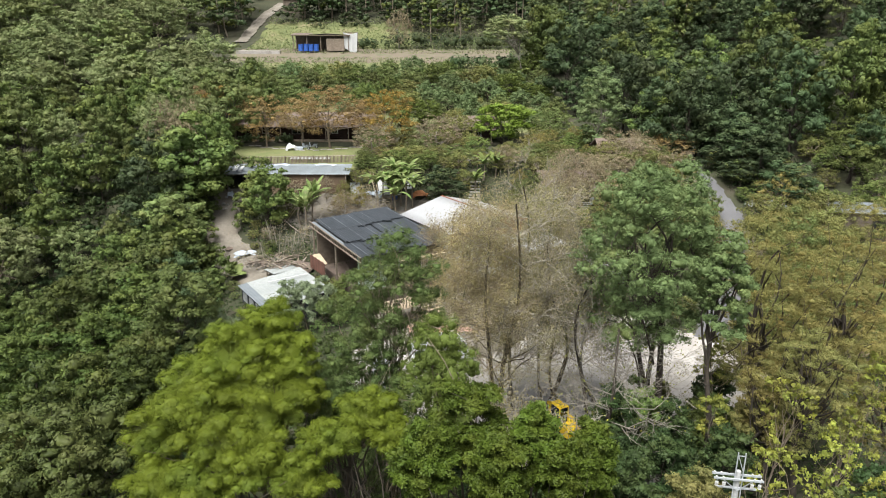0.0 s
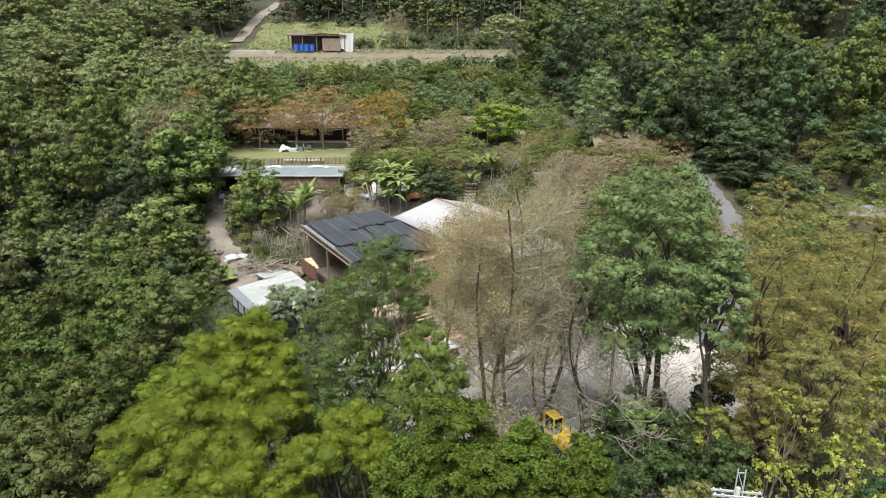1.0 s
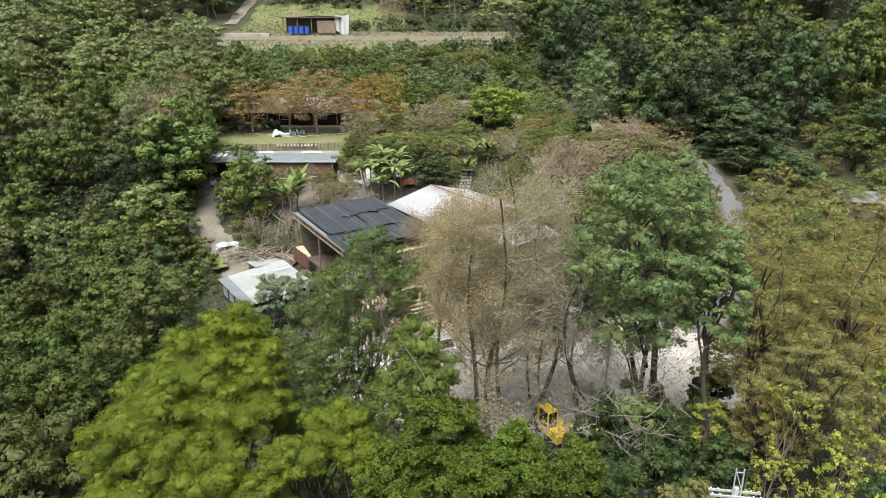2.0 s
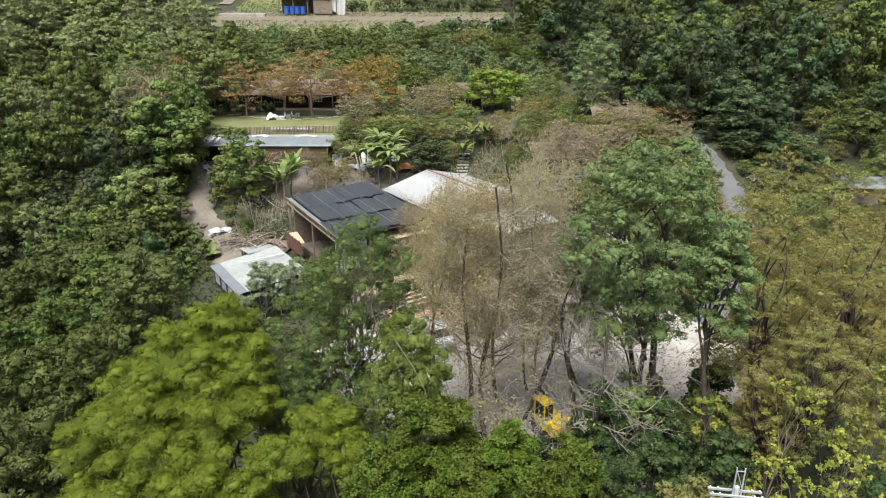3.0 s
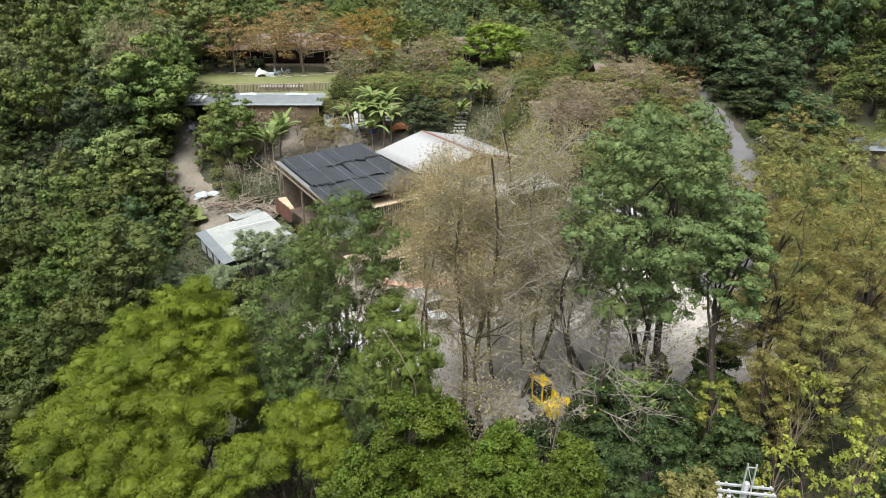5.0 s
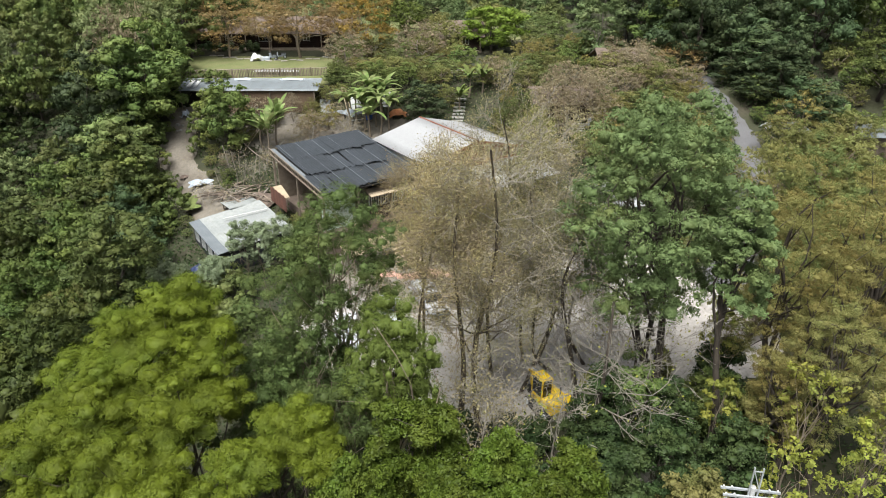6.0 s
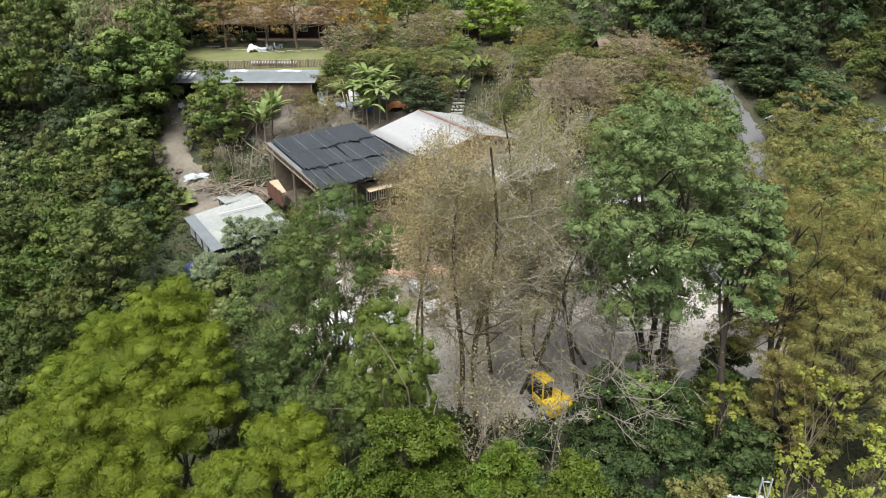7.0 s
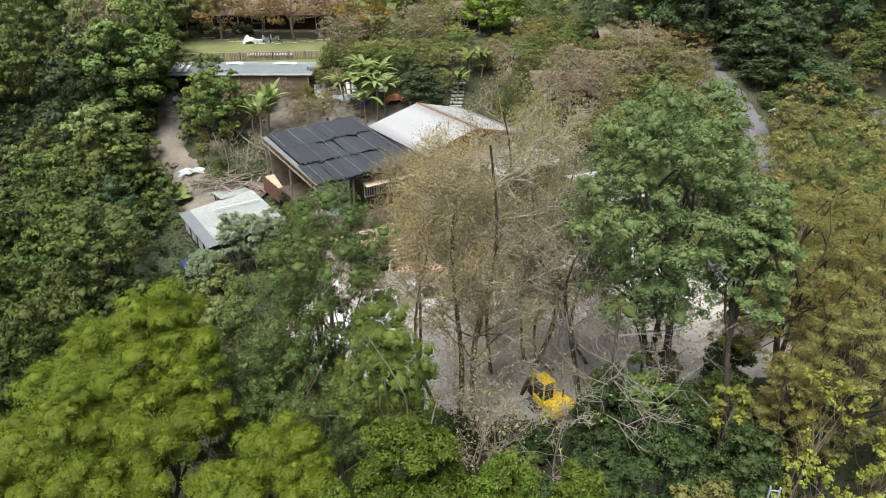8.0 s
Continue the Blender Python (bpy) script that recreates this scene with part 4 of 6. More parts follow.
T_HILL = [template("hillside_tree", F_HILL, 16000, 0.19, 0.42, 60, 4, 9, 8.4, 147 + i, 0.23, 0.95, M_TWIGB, "hillside tree with pale grey-green crown", "hillside trees", core=0.5, loose=0.4) for i in range(2)]
T_PINK = [template("dry_cypress_tree", F_PINK, 17000, 0.12, 0.26, 70, 4, 8, 7.0, 145, 0.2, 1.1, M_TWIG, "nearly bare cypress with dry pinkish-brown needles", "dry cypresses", core=0.3, shell=0.25, loose=0.6)]
T_OLIVE = [template("olive_green_tree", m, 19000, 0.13, 0.4, 70, 4, 7, 6.6, 150 + i, 0.2, 1.1, M_TWIGB, "loose-crowned tree with " + w + " foliage", "olive-green trees", core=0.35, shell=0.35, loose=0.5)
           for i, (m, w) in enumerate([(F_OLIVE, "dull olive"), (F_FOREST2, "greyish green")])]
T_SHRUB = [template("shrub", m, 6500, 0.12, a, 36, 2.0, 4, 3.8, 160 + i, 0.24, 1.15, b, w, "shrubs", core=c, shell=0.35, loose=0.5)
           for i, (m, a, b, c, w) in enumerate([(F_OLIVE, 0.4, M_TWIGB, 0.35, "loose olive-green shrub on the bank"), (F_PINK, 0.26, M_TWIG, 0, "dry pinkish-brown shrub with thin twigs"),
                                                (F_FOREST2, 0.4, M_TWIGB, 0.4, "light-green shrub with loose crown"), (F_BROWN, 0.35, M_TWIGB, 0, "yellowish-brown shrub with thin leaves"),
                                                (F_FOREST, 0.45, M_BARK, 0.45, "dense mid-green shrub on the bank")])]
T_BRIGHT = [template("bright_green_tree", F_BRIGHT, 20000, 0.17, 0.5, 60, 4, 7, 6.0, 155, 0.24, 0.95, M_BARK, "round tree with fresh bright-green crown", "")]

T_TALL = [template("tall_light_green_tree", F_TALL, 34000, 0.16, 0.42, 110, 4, 14, 13.0, 156, 0.2, 1.15, M_TWIG, "tall rounded tree with pale fresh-green crown", "", core=0.5)]
T_NEAR = [template("ravine_tree", (F_RAVINE, F_RAVINE_PALE, F_RAVINE, F_OLIVEGREEN)[i], 22000, 0.18, 0.45, 64, 4, 9, 8.6, 170 + i, 0.23, 0.9, label="leafy green tree rising from the shaded ravine", group="ravine trees") for i in range(4)]
gp = np.random.default_rng(5)
for i, (x, y, top, R) in enumerate([(-28.2, 112, 19.6, 4.6), (-17.7, 112, 21.2, 6.0), (-39.9, 118, 21.0, 4.0), (-35.6, 121, 20.4, 4.0), (33.0, 98, 15.6, 3.6), (-23.0, 115, 19.0, 4.4), (-12.6, 116, 18.6, 4.2)]):
    put_tree(T_CYP[i % 2], x, y, top, R, gp.uniform(0, 360))
for i, (x, y, top, R) in enumerate([(-0.3, 106, 17.4, 4.4), (-10.2, 105, 16.0, 4.0), (29.6, 96, 14.2, 3.0), (17.4, 87.2, 15.2, 3.8), (22.6, 91, 14.0, 3.6), (-12.6, 88, 9.2, 2.4), (26.8, 95.0, 16.2, 3.0), (15.2, 85.8, 15.2, 2.8), (19.6, 86.2, 14.8, 2.6), (16.8, 84.6, 12.6, 2.0), (24.6, 96.4, 16.6, 2.8), (28.2, 96.6, 16.4, 2.6), (21.0, 84.6, 12.4, 2.4)]):
    put_tree(T_PINK[0], x, y, top, R, gp.uniform(0, 360))
for i, (x, y, top, R) in enumerate([(13.0, 82, 12.0, 3.0), (12.0, 88, 12.4, 3.2), (25.4, 87.5, 12.0, 3.0), (18.8, 118, 17.8, 4.4), (2.9, 113, 17.8, 3.9), (13.8, 100, 13.6, 3.9), (8.3, 98, 12.8, 3.0), (2.4, 101, 13.4, 3.8), (-4.5, 101, 13.2, 4.6), (-10.2, 98, 12.2, 2.8), (34.2, 70, 11.6, 3.6), (38.5, 70, 12.0, 3.6), (33.0, 63, 9.0, 3.2), (38.0, 63, 9.6, 3.4), (42.0, 68, 11.0, 3.4), (20.5, 78, 9.6, 3.0), (25.5, 80, 9.8, 2.8), (28.4, 86, 11.4, 2.8), (12.6, 86.5, 9.4, 2.4), (31.0, 56.0, 8.0, 2.8), (42.0, 76, 11.5, 2.8)]):
    put_tree(T_OLIVE[i % 2], x, y, top, R, gp.uniform(0, 360))
put_tree(T_GOLD[0], -7.7, 110, 20.8, 4.2, 40)
put_tree(T_GOLD[0], -37.5, 119, 20.6, 3.6, 140)
put_tree(T_BRIGHT[0], 10.7, 116, 18.2, 5.2, 40)
put_tree(T_TALL[0], 24.8, 107, 24.6, 4.4, 40)
put_tree(T_PINK[0], -10.4, 187, 35.0, 4.2, 10)
put_tree(T_TALL[0], 30.0, 196, 44.0, 8.0, 90)
broadleaf("pale_trunked_tree", 19.7, 153.7, 33.0, 6.0, "tall spreading tree with a pale leaning trunk", F_HILL, 16000, 0.22, 0.42, 60, 8.0, 0.2, 0.7, 181, M_TWIG, 0.3, lean=(-5.0, 3.0), limbs_n=22, start=0.55)
put_tree(T_PINK[0], -38.8, 97.5, 20.4, 3.4, 20)
put_tree(T_PINK[0], -35.2, 96.5, 20.6, 2.8, 120)
for i, (x, y, top, R) in enumerate([(-15.4, 91.2, 10.6, 1.7), (-13.0, 91.4, 10.0, 1.6), (-17.6, 90.6, 9.6, 1.5)]):
    put_tree((T_PINK + T_OLIVE)[i], x, y, top, R, 70 * i)
put_tree(T_DARK[4], 33.7, 105, 21.2, 5.0, 80)
put_tree(T_FOREST[0], -21.8, 86, 13.3, 3.7, 10)
put_tree(T_DARK[0], 0.6, 90.5, 12.2, 3.0, 70)
put_tree(T_FOREST[1], -32.6, 90, 19.6, 6.6, 30)
put_tree(T_DARK[1], -36.2, 86, 17.6, 4.8, 120)
for i, (x, y, top, R) in enumerate([(-33.2, 88.0, 14.0, 4.6), (-32.6, 94.5, 13.0, 3.8), (-33.6, 81.5, 11.0, 4.0), (-31.6, 77.0, 8.6, 3.6), (-36.0, 96.5, 16.0, 4.6), (-29.0, 71.5, 6.6, 3.4), (-37.0, 91.5, 15.0, 4.6), (-34.6, 102.0, 17.0, 4.6), (-38.4, 106.0, 17.0, 4.4), (-26.0, 66.5, 4.8, 3.2)]):
    put_tree((T_FOREST + T_DARK)[(i * 3) % 10], x, y, top, R, 50 * i)
put_tree(T_OLIVE[0], 24.2, 96.4, 15.4, 3.4, 20)
put_tree(T_DARK[2], 41.0, 92, 19.0, 4.6, 10)
put_tree(T_DARK[0], 40.6, 98, 20.0, 4.6, 200)
for i, (x, y, top, R) in enumerate([(38.6, 103, 19.4, 4.4), (38.4, 93.0, 15.6, 3.2), (38.8, 88.6, 13.4, 2.8), (33.6, 101.5, 17.0, 3.6), (41.4, 87.5, 17.4, 4.0), (36.4, 108, 21.0, 4.6), (42.4, 82.0, 14.6, 3.4)]):
    put_tree(T_DARK[i % 3], x, y, top, R, 77 * i)


def scatter(n, x0, x1, y0, y1, gap, ok, g):
    pts, tries = [], 0
    while len(pts) < n and tries < n * 60:
        tries += 1
        x, y = g.uniform(x0, x1), g.uniform(y0, y1)
        if ok(x, y) and all((x - a) ** 2 + (y - b) ** 2 > gap * gap for a, b in pts):
            pts.append((x, y))
    return pts


def left_wood(x, y):
    edge = -31.5 if y > 79 else (-27.5 if y > 60 else -17.5 - (y - 40) * 0.3)
    return x < edge and x > -14 - y * 0.72


gl = np.random.default_rng(21)
for x, y in scatter(120, -100, -16, 34, 128, 4.3, left_wood, gl):
    big = float(gl.choice([0.75, 0.95, 1.2, 1.5]))
    h = (8.4 if y < 85 else 10.0) * (0.45 + 0.55 * big)
    put_tree((T_NEAR + T_NEAR[:2] if y < 74 else T_FOREST + T_HILL[:1])[int(gl.integers(6))], x, y, gz(x, y) + h, 3.3 * big, gl.uniform(0, 360))


def brush(name, label, mat, pts, h0, h1, per, leaf, seed):
    """Low leafy growth that fills a stretch of ground, too tangled to count."""
    g = np.random.default_rng(seed)
    cl = []
    for x, y in pts:
        h = g.uniform(h0, h1)
        c = envelope(h * 0.62, h * 0.95, 0.0, 9, g, 0.38, 0.9, apart=0.8)
        c[:, :3] += (x, y, gz(x, y))
        cl.append(c)
    c = np.concatenate(cl)
    ob = thing(name, pose(0, 0, 0), label, "brushwood", kind="stuff")
    part("foliage", leafed(c, len(pts) * per, leaf, 0.5, g, mat, core_min=0.4, name="foliage"), mat, ob)
    v, q = tubes([(bent((x, y, gz(x, y) - 0.3), (x, y, gz(x, y) + h0 * 0.6), g, 0.1, 4), 0.05, 0.02) for x, y in pts], 4)
    part("stems", raw_mesh("stems", v, q, [M_BARK]), M_BARK, ob)


def beside_trail(x, y):
    X, Y = np.array(x), np.array(y)
    return bool(near_line(X, Y, TRAIL, 6.0)) and not bool(near_line(X, Y, TRAIL, 2.4)) and x < -25.5


brush("ravine_brush", "dark tangled brush between the ravine trees", F_IVY, scatter(230, -80, -15, 30, 100, 2.5, left_wood, gl), 2.4, 4.4, 1300, 0.22, 81)
brush("bank_brush", "loose mid-green brush on the bank below the hut", F_FOREST2, scatter(34, -23, -13.5, 50, 63, 1.7, lambda x, y: y < 63 - (x + 20) * 0.35, gl), 1.6, 3.2, 1500, 0.17, 83)
brush("trail_brush", "dense dark-green brush along the earth trail", F_FOREST, scatter(40, -36, -20, 60, 97, 1.6, beside_trail, gl), 1.8, 4.0, 1500, 0.2, 82)


def right_wood(x, y):
    if y < 96:
        return x > 40.8 + max(0, 84 - y) * 1.2 and x < 20 + y * 0.68 and not (45 < x < 58 and 78 < y < 85.5)
    return x > 36 - (y - 96) * 0.35 and x < 20 + y * 0.68 and x > 22


for x, y in scatter(130, 22, 120, 78, 185, 4.8, right_wood, gl):
    big = gl.uniform(0.7, 1.5)
    put_tree((T_DARK + T_DARK[:2] + T_FOREST[:2])[int(gl.integers(9))], x, y, gz(x, y) + 12.0 * big, 4.0 * big, gl.uniform(0, 360))
for x, y in scatter(75, -120, -44, 126, 200, 6.0, lambda x, y: x > -14 - y * 0.72 and not (-68 < x and y > 152), gl):
    big = gl.uniform(0.9, 1.4)
    put_tree((T_HILL + T_HILL + T_FOREST[3:])[int(gl.integers(6))], x, y, gz(x, y) + 10 * big, 5.0 * big, gl.uniform(0, 360))
for x, y in scatter(115, -46, 22, 123, 161, 3.7, lambda x, y: math.sin(y * 0.42 + 0.6) > -0.75, gl):
    big = gl.uniform(0.6, 1.2)
    put_tree(T_ORCH[int(gl.choice([0, 1, 1, 2, 2, 3, 4]))], x, y, gz(x, y) + 5.2 * big, 2.6 * big, gl.uniform(0, 360))


def scrub(n, x0, x1, y0, y1, gap, h0, h1, kinds, ok=None):
    for x, y in scatter(n, x0, x1, y0, y1, gap, ok or (lambda x, y: True), gl):
        h = gl.uniform(h0, h1)
        put_tree(T_SHRUB[kinds[int(gl.integers(len(kinds)))]], x, y, gz(x, y) + h, h * gl.uniform(0.5, 0.7), gl.uniform(0, 360))


def off_lane(x, y):
    return not bool(near_line(np.array(x), np.array(y), ROAD, 2.6)) and not (13 < x < 21 and 83 < y < 94) and not (22.5 < x < 30 and 95 < y < 104)


scrub(40, 9, 33, 79, 98, 2.4, 2.6, 4.6, [0, 1, 3, 2, 1], off_lane)
scrub(60, -12, 36, 99, 117, 2.4, 2.0, 4.2, [0, 2, 4, 0, 3], lambda x, y: off_lane(x, y) and not (6 < x < 15 and y > 108))
scrub(46, 24, 52, 50, 82, 2.6, 3.0, 6.0, [0, 3, 3, 0, 2], off_lane)
scrub(7, -25, -9, 82.5, 89, 1.9, 1.4, 2.8, [0, 1, 2, 3], lambda x, y: x + y < 76)
scrub(9, -25.5, -10, 89.4, 92.2, 1.2, 2.0, 3.4, [1, 3, 3, 0, 2])
scrub(12, -15.5, -8, 64.5, 71.5, 1.4, 1.4, 3.0, [0, 2, 4], lambda x, y: x < -9.5 and x > -13 + (y - 68) * -0.6)
scrub(18, -12, 4, 93.5, 99, 1.9, 1.8, 3.4, [0, 2, 4])
scrub(26, 38, 52, 76, 96, 2.2, 2.0, 4.0, [2, 4, 0], off_lane)
scrub(26, 28.5, 35.5, 66, 92, 1.7, 2.0, 3.8, [0, 3, 1], off_lane)
scrub(12, -24, -15, 70, 84, 1.8, 0.9, 1.8, [2, 0, 4], lambda x, y: not bool(near_line(np.array(x), np.array(y), TRAIL, 2.4)) and x < -20.5)


scrub(24, 44, 62, 74, 80, 2.2, 2.0, 3.4, [0, 2, 4, 3])
scrub(30, 52, 72, 80, 96, 3.0, 3.0, 6.0, [4, 2, 4])


# far woods on the upper slope, too many to count
def far_woods(mat, n, seed, per=950, x0=-190, x1=190, y0=160):
    g = np.random.default_rng(seed)
    cl, lines = [], []
    for x, y in scatter(n, x0, x1, y0, 262, 5.0, lambda x, y: abs(x) < 20 + y * 0.72 and (y > 192 or x > 24) and not (-54 < x < -8 and y < 205) and not (abs(x + 51) < 6 and y < 240), g):
        z = gz(x, y)
        h, R = g.uniform(10, 17), g.uniform(4.2, 6.4)
        c = envelope(R, h * 0.92, h * 0.08, 18, g, 0.32, 0.75, apart=0.9)
        c[:, :3] += (x, y, z)
        cl.append(c)
        lines.append((bent((x, y, z - 0.5), (x, y, z + h * 0.7), g, 0.03, 4), 0.25, 0.08))
    c = np.concatenate(cl)
    ob = thing("far_woods", pose(0, 0, 0), "dense mixed woodland covering the far slope", "woodland", kind="stuff")
    part("crown", leafed(c, n * per, 0.55, 0.55, g, mat, core_min=1.0), mat, ob)
    v, q = tubes(lines, 4)
    part("trunk", raw_mesh("trunk", v, q, [M_TWIGB]), M_TWIGB, ob)


far_woods(F_DARK, 230, 31)
far_woods(F_FOREST, 150, 32)
brush("slope_brush", "dark brushwood at the foot of the far woods", F_DARK, scatter(90, -46, 44, 207, 240, 3.0, lambda x, y: not bool(near_line(np.array(x), np.array(y), HIGH_PATH, 3.5)), gl), 3.5, 6.5, 320, 0.42, 84)
far_woods(F_DARK, 70, 33, 950, -48, 40, 210)


# low growth on the ground
def undergrowth(name, label, mat, n, x0, x1, y0, y1, ok, size, aspect, seed, category="undergrowth", lift=0.25):
    g = np.random.default_rng(seed)
    x, y = g.uniform(x0, x1, n), g.uniform(y0, y1, n)
    k = ok(x, y)
    x, y = x[k], y[k]
    P = np.stack([x, y, ground(x, y) + g.uniform(0.05, lift, len(x))], 1)
    v, q = blades(P, unit(g.normal(size=P.shape) * np.array([1, 1, 0.5]) + np.array([0, 0, 0.35])), np.full(len(x), size), aspect, g)
    ob = solid(name, raw_mesh(name, v, q, [mat]), mat, label, category, "stuff")
    return ob


def litter(X, Y):
    return in_yard(X, Y) | near_line(X, Y, TRAIL, 2.2) | in_court(X, Y)


def free(X, Y):
    return ~(in_yard(X, Y) | in_court(X, Y) | near_line(X, Y, ROAD, 2.3) | near_line(X, Y, TRAIL, 2.5) | ((np.abs(X + 22) < 14.5) & (Y > 91) & (Y < 116)))


undergrowth("undergrowth", "tangled green undergrowth covering the valley floor", F_IVY, 110000, -60, 50, 22, 100, free, 0.27, 0.55, 41, lift=0.8)
undergrowth("wild_grass", "tufted wild grass on the terraces and slope", F_GRASS, 40000, -50, 24, 119, 215, lambda X, Y: ~near_line(X, Y, HIGH_PATH, 2.4) & ~((Y > 176) & (Y < 180)), 0.6, 0.3, 42, "grass", 0.5)


undergrowth("leaf_litter", "fallen dry leaves scattered on bare ground", F_DRY, 14000, -30, 32, 40, 96, litter, 0.2, 0.6, 43, "leaf litter", 0.14)


# hedges on the terraces
def hedge(x0, y0, x1, y1, h, w, label, mat, seed, n=3000):
    g = np.random.default_rng(seed)
    L = math.hypot(x1 - x0, y1 - y0)
    k = max(6, int(L / (w * 0.5)))
    c = []
    for i in range(k):
        t = (i + 0.5) / k
        x, y = x0 + (x1 - x0) * t, y0 + (y1 - y0) * t
        for _ in range(2):
            c.append((x + g.normal() * w * 0.15, y + g.normal() * w * 0.15, gz(x, y) + h * g.uniform(0.4, 0.7), w * g.uniform(0.45, 0.65), h / w * 0.8))
    ob = thing("hedge", pose(0, 0, 0), label, "hedge", "hedges")
    part("foliage", leafed(c, n, 0.42, 0.5, g, mat), None, ob)
    v, q = tubes([(bent((a[0], a[1], gz(a[0], a[1]) - 0.2), a[:3], g, 0.05, 4), 0.06, 0.03) for a in c[::2]], 4)
    part("stems", raw_mesh("stems", v, q, [M_BARK]), M_BARK, ob)
    return ob


for i, (x0, y0, x1, y1, h, w, n) in enumerate([(-15, 187.5, 26, 188.5, 4.0, 3.2, 6000), (2, 166, 21, 167, 3.2, 2.6, 4000), (-22, 187.5, -16, 187.8, 2.6, 2.2, 1500), (4, 143, 20, 144, 3.0, 2.4, 3000)]):
    hedge(x0, y0, x1, y1, h, w, "trimmed dark-green hedge along a terrace", F_DARK, 200 + i, n)
for i, (x0, x1) in enumerate([(-33.5, -29.0), (-27.2, -24.8), (-14.5, -8.0)]):
    hedge(x0, 116.2, x1, 116.4, 1.3, 1.2, "low dark hedge beside the cabin", F_DARK, 210 + i, 900)


# banana plants and palms
def long_leaf(L, W, g, arch=0.5, n=7, tear=0.12):
    """One broad arched leaf from the origin towards +x: vertices and quads."""
    V, Q = [], []
    for i in range(n + 1):
        t = i / n
        w = W * math.sin(math.pi * min(1, 0.06 + t * 0.94)) ** 0.6 * 0.5
        x, z = L * t * (1 - 0.2 * arch * t), L * (0.75 * t - arch * 1.1 * t * t)
        for s in (-1, 0, 1):
            V.append((x, s * w * (1 + g.uniform(-tear, tear)), z - abs(s) * w * 0.25))
    for i in range(n):
        a = i * 3
        Q += [(a, a + 3, a + 4, a + 1), (a + 1, a + 4, a + 5, a + 2)]
    return np.array(V), np.array(Q)


def leafy_plant(name, x, y, h, label, mat, leaves, L, W, seed, group, steep=0.9, arch=0.5, stem_r=0.13, stem_mat=None, base=None):
    g = np.random.default_rng(seed)
    z = gz(x, y) if base is None else base
    ob = thing(name, pose(x, y, z), label, "plant", group)
    v, q = tubes([(bent((0, 0, -0.3), (g.normal() * 0.15, g.normal() * 0.15, h), g, 0.03, 6), stem_r, stem_r * 0.6)], 7)
    part("stem", raw_mesh("stem", v, q, [stem_mat or M_TWIGB]), None, ob)
    for i in range(leaves):
        lv, lq = long_leaf(L * g.uniform(0.75, 1.15), W * g.uniform(0.8, 1.15), g, arch * g.uniform(0.6, 1.4))
        rot = Euler((0, -g.uniform(0.0, steep), i * 2.4 + g.uniform(-0.3, 0.3))).to_matrix()
        lv = lv @ np.array(rot).T + np.array([0, 0, h - 0.1 * (i % 3)])
        part("leaf", raw_mesh("leaf", lv, lq, [mat]), None, ob)
    return ob


for i, (x, y, h) in enumerate([(-17.0, 84.6, 3.6), (-16.2, 86.0, 4.2), (-18.0, 85.8, 2.8)]):
    leafy_plant("banana_plant", x, y, h, "banana plant with upright broad green leaves", F_BANANA, 12, 3.0, 0.62, 300 + i, "banana plants", 0.8, 0.45)
for i, (x, y, h) in enumerate([(-6.6, 89.4, 4.4), (-5.2, 90.2, 3.8), (-4.6, 88.6, 4.6), (-7.6, 90.6, 3.4), (-5.8, 88.4, 3.0), (-3.6, 89.6, 3.4), (-6.0, 91.0, 4.8), (-8.4, 89.6, 3.8), (-4.4, 91.2, 4.2)]):
    leafy_plant("banana_plant", x, y, h, "banana plant with torn drooping pale leaves", F_BANANA, 13, 2.9, 0.6, 310 + i, "banana plants", 0.6, 0.7)
for i, (x, y, h) in enumerate([(45.5, 81.6, 1.6), (47.0, 82.4, 1.2)]):
    leafy_plant("banana_plant", x, y, h, "young banana plant with one upright pale leaf", F_BANANA, 5, 2.2, 0.6, 320 + i, "banana plants", 1.2, 0.3)
for i, (x, y, h) in enumerate([(6.2, 95.4, 2.6), (8.0, 96.0, 2.2), (5.0, 93.2, 2.0)]):
    leafy_plant("palm", x, y, h, "small palm with arching dark fronds", F_FOREST, 12, 2.2, 0.5, 330 + i, "palms", 0.7, 0.6)
leafy_plant("taro_plant", -24.0, 76.0, 0.8, "large-leaved taro plant beside the debris", F_FOREST2, 7, 1.6, 1.2, 340, "", 0.5, 0.6, 0.06)

for i, (x, y, top, R) in enumerate([(-14.9, 62.2, 6.6, 1.5), (-20.8, 60.0, 3.6, 2.2), (-24.2, 61.5, 3.4, 2.0), (-17.0, 60.4, 4.0, 1.6), (-13.2, 62.8, 6.0, 1.4), (-11.8, 63.8, 6.2, 1.5)]):
    broadleaf("bamboo_clump", x, y, top, R, "pale feathery bamboo clump", F_PALE, 9000, 0.26, 0.14, 30, (top - gz(x, y)) * 0.8, 0.24, 1.3, 350 + i, M_TWIGB, 0.06, group="bamboo clumps", category="bamboo", core=0, shell=0.3, loose=0.9, limbs_n=16)


# ---- buildings ----
RF = 33.7  # the turn that the farm buildings share


